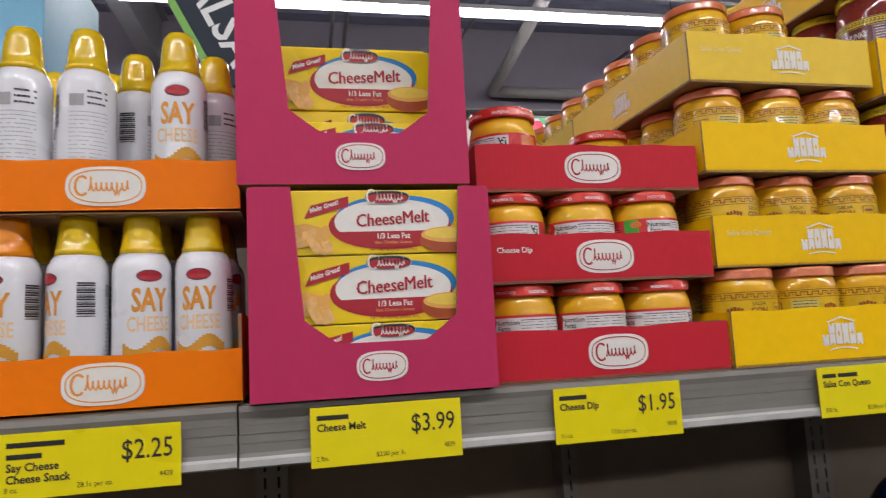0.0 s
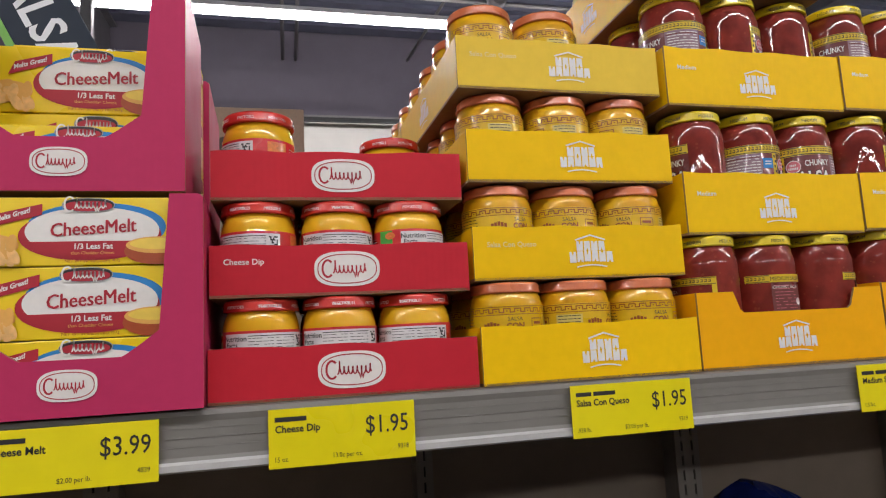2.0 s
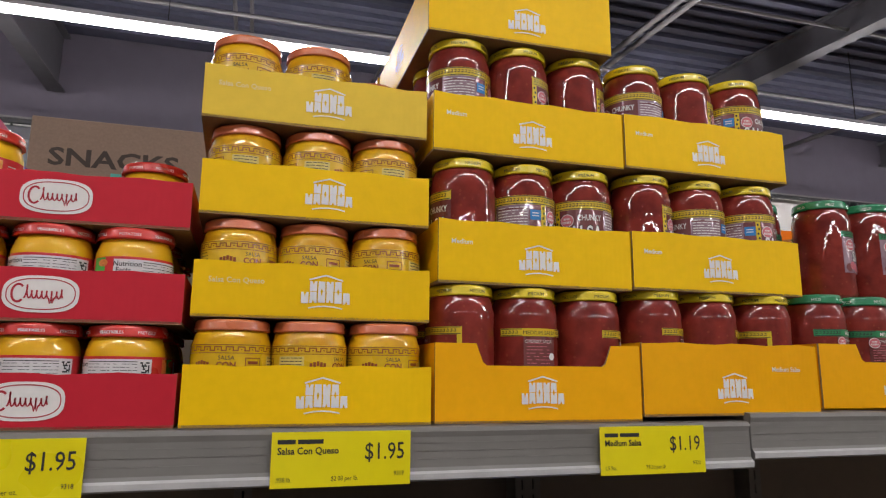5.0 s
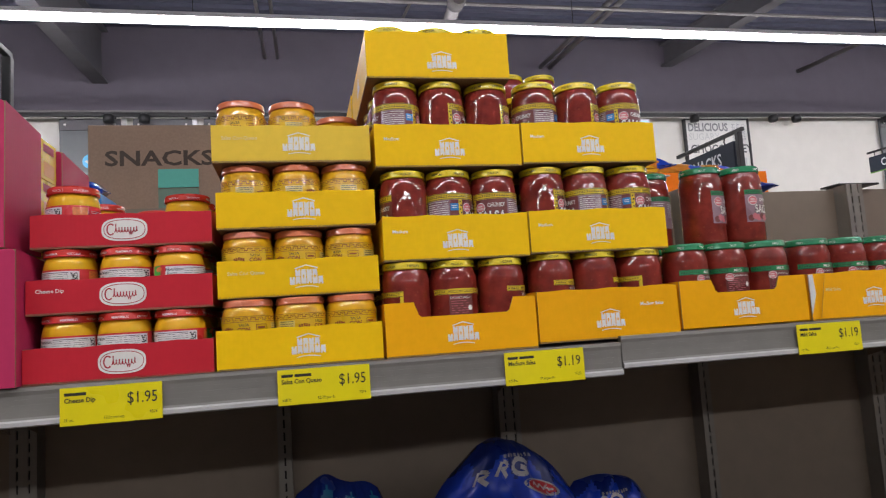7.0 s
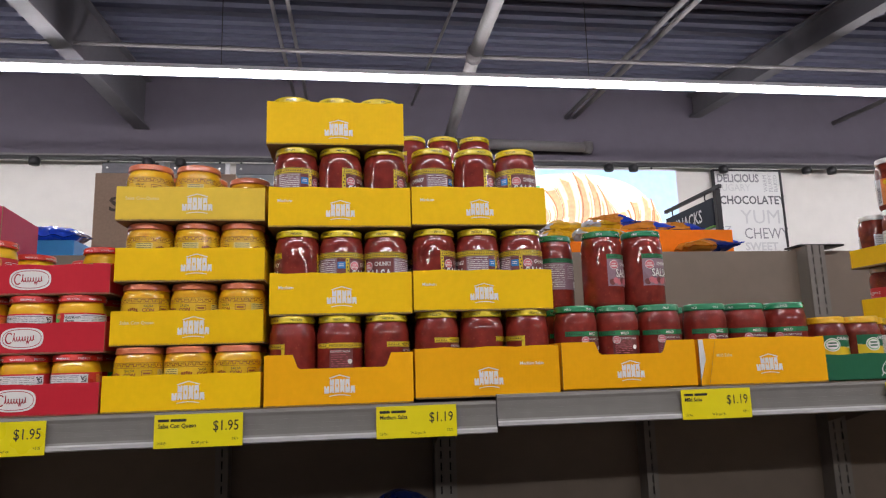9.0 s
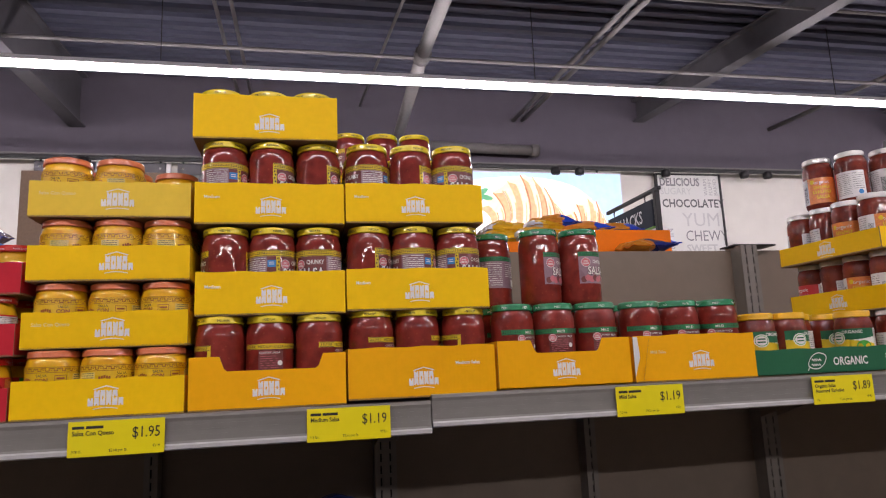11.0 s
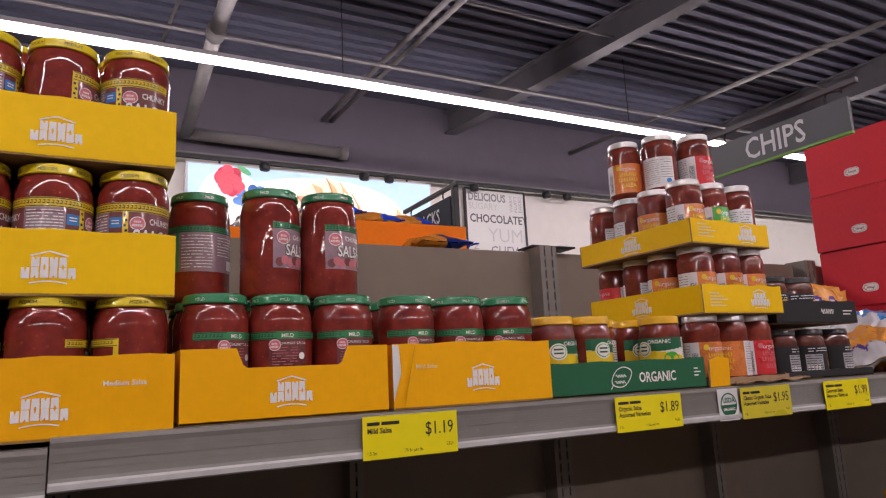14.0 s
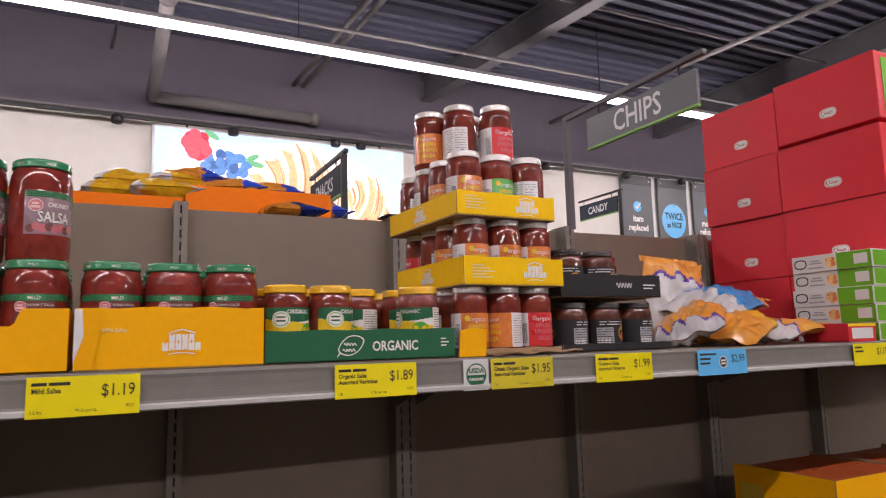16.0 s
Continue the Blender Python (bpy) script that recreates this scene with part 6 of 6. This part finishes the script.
# ---- crinkled foil bags ----
def bag(label, w, h, fat, mats, zones, at, seed, group="crumpled snack bags", category="snack bag", limp=0.0, taper=0.0, mound=0.0, decals=(), crumple=1.0, seal=True):
    """A pillow bag: two puffed foil sheets, crimped at both ends, with printed zones by height."""
    e = thing("snack_bag", label, category, at, group)
    nx, nz = 40, 46
    bm = bmesh.new()
    grid = {}
    for s in (0, 1):
        for i in range(nx + 1):
            for j in range(nz + 1):
                u, v = i / nx * 2 - 1, j / nz * 2 - 1
                puff = max(0.0, 1 - abs(u) ** 2.2) ** 0.62 * max(0.0, 1 - abs(v) ** 3.0) ** 0.75
                q = Vector((u * 1.6 + seed * 5, v * 1.5, s * 5.0))
                broad_ = noise.noise(q) * 0.34 + noise.noise(q * 2.1) * 0.14
                gather = (1 - 2 * abs(noise.noise(Vector((u * 5.5 + seed, v * 1.1, 3.0 + s))))) * abs(v) ** 1.5
                ridge = 0.5 - abs(noise.noise(Vector((u * 1.8 + v * 1.1 + seed, v * 1.9 - u * 0.8, 9.0 + s))))
                side = 1 if s else -1
                y = side * (fat / 2) * puff * (0.95 + broad_) + side * 0.0012
                y += side * min(puff, 0.5) * fat * crumple * (0.16 * gather + 0.26 * (ridge - 0.25) + 0.20 * (0.3 - abs(noise.noise(q * 2.6 + Vector((7, 0, 0))))))
                y += 0.004 * math.sin(u * 9 + seed) * abs(v) ** 6
                x = u * w / 2 * (1 - 0.10 * puff + 0.05 * noise.noise(Vector((v * 1.6, seed, 0))))
                z = v * h / 2 * (1 - 0.05 * (1 - abs(u))) + 0.018 * noise.noise(Vector((u * 1.3, seed, 2)))
                x *= 1 - taper * max(0.0, v) ** 2
                z -= mound * h * u * u * max(0.0, v)
                y += limp * 0.22 * v * v * h + limp * 0.10 * h * noise.noise(Vector((u * 1.2, v * 1.3, seed)))
                grid[s, i, j] = bm.verts.new((x, y, z + h / 2))
    for s in (0, 1):
        for i in range(nx):
            for j in range(nz):
                q = [grid[s, i, j], grid[s, i + 1, j], grid[s, i + 1, j + 1], grid[s, i, j + 1]]
                f = bm.faces.new(q if s == 0 else q[::-1])
                v = (j + 0.5) / nz + 0.05 * math.sin(i * 0.6 + seed)
                f.material_index = next(k for lim, k in zones if v <= lim)
    face = {k: grid[k].co.copy() for k in grid if k[0] == 0}
    part("foil_pouch", bm, mats, e, smooth=True)

    def skin(u, v, lift):
        fi, fj = (u + 1) / 2 * nx, (v + 1) / 2 * nz
        i, j = min(max(int(fi), 0), nx - 1), min(max(int(fj), 0), nz - 1)
        a_, b_ = fi - i, fj - j
        p = (face[0, i, j] * (1 - a_) + face[0, i + 1, j] * a_) * (1 - b_) + (face[0, i, j + 1] * (1 - a_) + face[0, i + 1, j + 1] * a_) * b_
        return p + Vector((0, -lift, lift * 0.3))

    for name_, m_, lift, quads in decals:
        db = bmesh.new()
        for quad in quads:
            db.faces.new([db.verts.new(skin(u, v, lift)) for u, v in quad])
        part(name_, db, [m_], e)
    strip = bmesh.new()
    cols = []
    for k in range(29):
        a, dy = (-w / 2 + w * k / 28) * (1 - taper), 0.0014 * (1 if k % 2 else -1)
        cols.append([strip.verts.new((a, dy + d, z)) for d, z in ((-0.0008, h - 0.004), (0.0008, h - 0.004), (0.0008, h + 0.012), (-0.0008, h + 0.012))])
    for p, q in zip(cols, cols[1:]):
        for k in range(4):
            strip.faces.new((p[k], q[k], q[(k + 1) % 4], p[(k + 1) % 4]))
    strip.faces.new(cols[0])
    strip.faces.new(cols[-1][::-1])
    if seal:
        part("crimped_seal", strip, [mats[zones[-1][1]]], e)
    return e


B = "crumpled orange and white snack bag lying on the shelf"
PURPLE = mat("purple_foil_print", (0.10, 0.045, 0.30), rough=0.3, coat=0.3, var=0.1)
BAG_BLUE = mat("bright_blue_foil_print", (0.02, 0.24, 0.56), rough=0.28, coat=0.4, var=0.15, scale=12)
heap = dict(crumple=1.9)
bag("upright snack bag, white with an orange header", 0.250, 0.240, 0.075, [FOIL_WHITE, PURPLE, FOIL_ORANGE], ((0.74, 0), (0.785, 1), (1.1, 2)), pose(3.115, 0.985, SHELF_R + 0.002, -10, 2, 6), 1.3, limp=-0.25, crumple=1.6)
bag(B, 0.18, 0.25, 0.065, [FOIL_WHITE, PURPLE, FOIL_ORANGE], ((0.12, 0), (0.16, 1), (1.1, 2)), pose(2.915, 0.790, SHELF_R + 0.040, -78, -14, -56), 2.1, limp=0.3, **heap)
bag("crumpled white and blue snack bag on top of others", 0.19, 0.30, 0.070, [FOIL_WHITE, BAG_BLUE, FOIL_ORANGE], ((0.36, 0), (0.84, 1), (1.1, 2)), pose(3.045, 0.875, SHELF_R + 0.092, -80, 14, -68), 5.2, limp=0.25, **heap)
bag(B, 0.18, 0.27, 0.055, [FOIL_ORANGE, FOIL_GOLD], ((0.62, 0), (1.1, 1)), pose(2.985, 0.760, SHELF_R + 0.030, -80, 10, -64), 7.7, limp=0.25, **heap)
bag("flat orange and white snack bag at the shelf front", 0.15, 0.26, 0.042, [FOIL_WHITE, PURPLE, FOIL_ORANGE], ((0.30, 0), (0.34, 1), (1.1, 2)), pose(3.165, 0.785, SHELF_R + 0.028, -84, 4, -76), 8.9, limp=0.25, **heap)
bag(B, 0.17, 0.24, 0.055, [FOIL_ORANGE, FOIL_WHITE], ((0.65, 0), (1.1, 1)), pose(3.13, 0.90, SHELF_R + 0.030, -82, -4, -46), 11.4, limp=0.2, **heap)

# red cases stacked beyond the bags
for row in range(4):
    for col, (ya, yb) in enumerate(((1.046, 1.356), (0.706, 1.040))):
        z = SHELF_R + 0.001 + 0.210 * row + (0.012 if col and row == 3 else 0)
        off = 0.006 * math.sin(row * 2.3 + col)
        e = thing("carton_case", "plain red cardboard snack case in a tall stack", "case", pose(3.665 + off + (0.0 if col == 0 else -0.008), ya, z), "red cardboard cases")
        part("case_body", box(0, 0.39, 0, yb - ya, 0, 0.208, bevel=0.003), [CASE_RED], e)
        part("front_label", box(0.03, 0.36, -0.0018, -0.0004, 0.02, 0.19) if col else box(0.1, 0.2, -0.0018, -0.0004, 0.08, 0.12), [LIME_CARD if col else CASE_RED], e)
        part("printed_emblem", OVAL, None, e, at=pose(-0.0012, (yb - ya) * 0.46, 0.062, 0, 0, -90) @ Matrix.Diagonal((0.8, 1, 0.8, 1)))
        part("seam", box(-0.0008, -0.0003, 0.01, yb - ya - 0.01, 0.2055, 0.2065), [RED_INK], e)
for row in range(5):
    e = thing("snack_box", "flat white and green printed snack box", "snack box", pose(3.535 + 0.003 * math.sin(row * 2.7), 0.700 + 0.004 * math.sin(row), SHELF_R + 0.001 + 0.0503 * row), "flat snack boxes")
    part("box_body", box(0, 0.16, 0, 0.24, 0, 0.0495, bevel=0.0012), [POSTER_WHITE], e)
    part("green_end", box(-0.0010, -0.0003, 0.002, 0.10, 0.001, 0.0485), [LIME_CARD], e)
    part("barcode_patch", box(-0.0020, -0.0012, 0.012, 0.050, 0.012, 0.040), [POSTER_WHITE], e)
    part("dark_mark", (lambda b: (add_ring(b, superdisc(0, 0, 0.020, 0.014), superdisc(0, 0, 0.0165, 0.0105), 0, 0), b)[1])(bmesh.new()), [DARK_INK], e, at=pose(-0.0014, 0.212, 0.026, 0, 0, -90))
    bm = bmesh.new()
    for k, (w_, zz) in enumerate(((0.014, 0.004), (0.020, -0.003), (0.024, -0.016))):
        add_poly(bm, rect(-w_, w_, zz, zz + 0.0045))
    part("name_bars", bm, [GREY_INK], e, at=pose(-0.0014, 0.165, 0.026, 0, 0, -90))
    bm = bmesh.new()
    for k in range(7):
        add_poly(bm, disc(0.010 * math.cos(k * 2.4), 0.010 * math.sin(k * 2.4), 0.008, 0.007, 10), -0.0001 * k, k % 2)
    part("picture_patch", bm, [PASTA, LABEL_ORANGE], e, at=pose(-0.0014, 0.118, 0.024, 0, 0, -90))
    part("front_patch", box(0.004, 0.07, -0.0012, -0.0003, 0.004, 0.046), [LIME_CARD], e)
    part("front_mark", (lambda b: (add_poly(b, disc(0, 0, 0.017, 0.017, 20)), b)[1])(bmesh.new()), [GREY_INK], e, at=pose(0.105, -0.0012, 0.025))
e = thing("snack_box", "small red and yellow snack box at the shelf edge", "snack box", pose(3.40, 0.70, SHELF_R + 0.001, 0, 0, -6))
part("box_body", box(0, 0.10, 0, 0.14, 0, 0.048, bevel=0.0012), [CASE_RED], e)
part("front_patch", box(0.012, 0.088, -0.0012, -0.0003, 0.008, 0.036), [POSTER_WHITE], e)
part("top_patch", box(0.0, 0.10, -0.0012, -0.0003, 0.040, 0.047), [TAG_YELLOW], e)

# ---- under the top shelf ----
def oval_quads(cu, cv, ru, rv, rings=5, n=24):
    """An oval print cut into small quads, so that it follows the folds."""
    out = []
    for k in range(rings):
        for i in range(n):
            a0, a1, r0, r1 = 2 * math.pi * i / n, 2 * math.pi * (i + 1) / n, k / rings, (k + 1) / rings
            pts = [(r0, a0), (r1, a0), (r1, a1), (r0, a1)] if k else [(0, 0), (r1, a0), (r1, a1)]
            out.append([(cu + ru * r * math.cos(a), cv + rv * r * math.sin(a)) for r, a in pts])
    return out


def stroke_quads(pts, wide):
    """A broad printed stroke along points on the face."""
    out = []
    fine = [(p[0] + (q[0] - p[0]) * k / 5, p[1] + (q[1] - p[1]) * k / 5) for p, q in zip(pts, pts[1:]) for k in range(5)] + [pts[-1]]
    for (u0, v0), (u1, v1) in zip(fine, fine[1:]):
        d = math.hypot(u1 - u0, v1 - v0) or 1
        nu, nv = -(v1 - v0) / d * wide / 2, (u1 - u0) / d * wide / 2
        out.append([(u0 + nu, v0 + nv), (u1 + nu, v1 + nv), (u1 - nu, v1 - nv), (u0 - nu, v0 - nv)])
    return out


def arc(cu, cv, ru, rv, a0, a1, n=8):
    return [(cu + ru * math.cos(radians(a0 + (a1 - a0) * i / n)), cv + rv * math.sin(radians(a0 + (a1 - a0) * i / n))) for i in range(n + 1)]


WORDMARK = stroke_quads(arc(-0.02, 0.60, 0.13, 0.075, 30, 330), 0.05) + stroke_quads([(-0.02, 0.60), (0.08, 0.585)], 0.05)
for k in (0, 1):
    cu, cv = -0.30 - 0.25 * k, 0.55 - 0.075 * k
    WORDMARK += stroke_quads([(cu - 0.08, cv - 0.07), (cu - 0.06, cv + 0.07)], 0.045) + stroke_quads(arc(cu - 0.04, cv + 0.035, 0.10, 0.035, 90, -90), 0.04) + stroke_quads([(cu - 0.02, cv), (cu + 0.09, cv - 0.07)], 0.045)
SMALL_ARC = [q for i in range(9) for q in stroke_quads([(-0.34 + 0.07 * i, 0.760 + 0.010 * i), (-0.30 + 0.07 * i, 0.766 + 0.010 * i)], 0.035)]
CHIP_PRINT = (("badge_rim", FOIL_WHITE, 0.0014, oval_quads(0.30, 0.53, 0.30, 0.075)), ("badge", LABEL_RED, 0.0022, oval_quads(0.30, 0.53, 0.25, 0.058)),
              ("badge_stroke", WHITE_INK, 0.0030, stroke_quads([(0.12 + 0.036 * i, 0.53 + 0.022 * math.sin(i * 1.9)) for i in range(11)], 0.022)),
              ("wordmark", FOIL_WHITE, 0.0016, [[(u, v + 0.09) for u, v in q] for q in WORDMARK]), ("small_print", GREY_INK, 0.0016, SMALL_ARC))
SIDE_PRINT = (("wordmark", LABEL_PALE, 0.0016, [[(u, v + 0.10) for u, v in q] for q in WORDMARK]), ("small_print", GREY_INK, 0.0016, SMALL_ARC))
BLUES = [FOIL_BLUE, FOIL_NAVY]
chip = dict(group="tortilla chip bags", category="chip bag", seal=False)
bag("blue foil bag of tortilla chips on the lower shelf", 0.36, 0.420, 0.18, BLUES, ((0.84, 0), (1.1, 1)), pose(1.040, 0.88, 0.803, -15, 8, 4), 3.3, taper=0.52, mound=0.10, decals=CHIP_PRINT, crumple=1.2, **chip)
bag("blue foil bag of tortilla chips on the lower shelf", 0.24, 0.312, 0.13, BLUES, ((0.92, 0), (1.1, 1)), pose(1.255, 0.95, 0.803, -4, 10, -8), 6.3, taper=0.30, mound=0.12, decals=SIDE_PRINT, crumple=1.2, **chip)
bag("teal foil bag of chips with a darker top", 0.24, 0.378, 0.12, [FOIL_TEAL, FOIL_NAVY], ((0.90, 0), (1.1, 1)), pose(0.70, 0.88, 0.803, -4, 4, 8), 9.3, taper=0.35, mound=0.08, decals=SIDE_PRINT, crumple=1.2, **chip)
for xa, ya, ht in ((3.375, 0.76, 0.256), (3.74, 0.75, 0.250)):
    e = thing("open_case", "open amber cardboard case on the lower shelf", "case", pose(xa, ya, 0.802), "amber open cases")
    part("front_panel", board(rect(0, 0.355, 0, ht), 0.003), [AMBER, KRAFT], e)
    part("side_panel", board(rect(-0.32, -0.0035, 0, ht), 0.003), [AMBER, KRAFT], e, at=pose(0.0003, 0, 0, 0, 0, -90))
    part("side_panel", board(rect(0.0035, 0.32, 0, ht), 0.003), [AMBER, KRAFT], e, at=pose(0.3547, 0, 0, 0, 0, 90))
    part("contents_layer", box(0.008, 0.347, 0.02, 0.30, 0.0, ht - 0.006, bevel=0.004), [BROWN_PRINT], e)
    part("printed_patch", box(-0.0012, -0.0004, 0.22, 0.30, ht - 0.12, ht - 0.05), [PALE], e)

# ---- beyond the spine: stock of the next aisle ----
e = thing("rear_shelf", "steel shelf of the next aisle behind the spine", "shelf", pose(0, 0, 1.765))
part("deck", box(-1.2, 4.6, PANEL_Y + 0.025, 2.05, -0.03, 0.0), [DECK], e)


def stock_box(x0, x1, y0, y1, z1, m, label):
    e = thing("stock_box", label, "box", pose(x0, y0, 1.7655), "stock boxes of the next aisle")
    w, d, h = x1 - x0, y1 - y0, z1 - 1.7655
    part("front_panel", board(rect(0, w, 0, h), 0.004), [m, KRAFT], e)
    part("back_panel", board(rect(0, w, 0, h), 0.004), [m, KRAFT], e, at=pose(0, d - 0.004, 0))
    part("side_panel", board(rect(-d + 0.0045, -0.0045, 0, h), 0.004), [m, KRAFT], e, at=pose(0.0002, 0, 0, 0, 0, -90))
    part("side_panel", board(rect(0.0045, d - 0.0045, 0, h), 0.004), [m, KRAFT], e, at=pose(w - 0.0002, 0, 0, 0, 0, 90))
    part("base", box(0.005, w - 0.005, 0.005, d - 0.005, 0, 0.004), [KRAFT], e)


stock_box(1.86, 2.287, 1.60, 1.90, 1.908, ORANGE, "orange cardboard tray of snack bags")
stock_box(1.42, 1.853, 1.60, 1.90, 1.868, ORANGE, "orange cardboard tray of snack bags")
stock_box(2.85, 3.30, 1.60, 1.90, 1.80, KRAFT, "brown cardboard box flap")
RUST = "orange and blue foil snack bag piled in a tray"
GOLDEN = "golden and silver foil snack bag piled in a tray"
for x, y, z, m, tip, spin, tilt, k in ((1.50, 1.66, 1.885, FOIL_GOLD, FOIL_WHITE, 78, 4, 1), (1.62, 1.63, 1.888, FOIL_GOLD, FOIL_WHITE, 84, -3, 2), (1.745, 1.66, 1.888, FOIL_GOLD, FOIL_RUST, 76, 3, 3),
                                       (1.53, 1.71, 1.925, FOIL_GOLD, FOIL_WHITE, 82, 3, 4), (1.675, 1.68, 1.928, FOIL_GOLD, FOIL_WHITE, 70, -8, 5), (1.70, 1.73, 1.950, FOIL_RUST, FOIL_BLUE, 92, 5, 6),
                                       (1.82, 1.72, 1.925, FOIL_RUST, FOIL_BLUE, 96, 4, 7), (1.93, 1.70, 1.918, FOIL_RUST, FOIL_BLUE, 88, 2, 8), (2.12, 1.75, 1.880, FOIL_RUST, FOIL_BLUE, 80, 0, 9)):
    bag(RUST if m is FOIL_RUST else GOLDEN, 0.11, 0.185, 0.062, [tip if tip is FOIL_WHITE else m, m, tip], ((0.16, 0), (0.70 if tip is FOIL_BLUE else 0.86, 1), (1.1, 2)),
        pose(x + 0.09, y, z, -88, tilt, -spin), 0.9 + 2.3 * k, "bags in the next aisle", crumple=0.7)
bag("orange and blue foil bag hanging over its tray", 0.13, 0.17, 0.055, [FOIL_RUST, FOIL_NAVY], ((0.50, 0), (1.1, 1)), pose(2.07, 1.555, 1.832, -88, 0, -84), 8.2, "bags in the next aisle", crumple=0.7)
e = thing("stock_box", "blue printed box behind the shelf spine", "box", pose(-0.045, 1.56, 1.7655), "stock boxes of the next aisle")
part("box_body", box(0.01, 0.18, 0, 0.16, 0, 0.106, bevel=0.002), [BLUE_INK], e)
part("print_band", box(0.025, 0.165, -0.0012, -0.0003, 0.012, 0.040), [LABEL_PALE], e)
bag("dark blue foil snack bag lying behind the spine", 0.17, 0.20, 0.06, [FOIL_BLUE, FOIL_NAVY], ((0.4, 0), (1.1, 1)), pose(0.040, 1.60, 1.893, -82, 0, 8), 9.2, "bags in the next aisle")
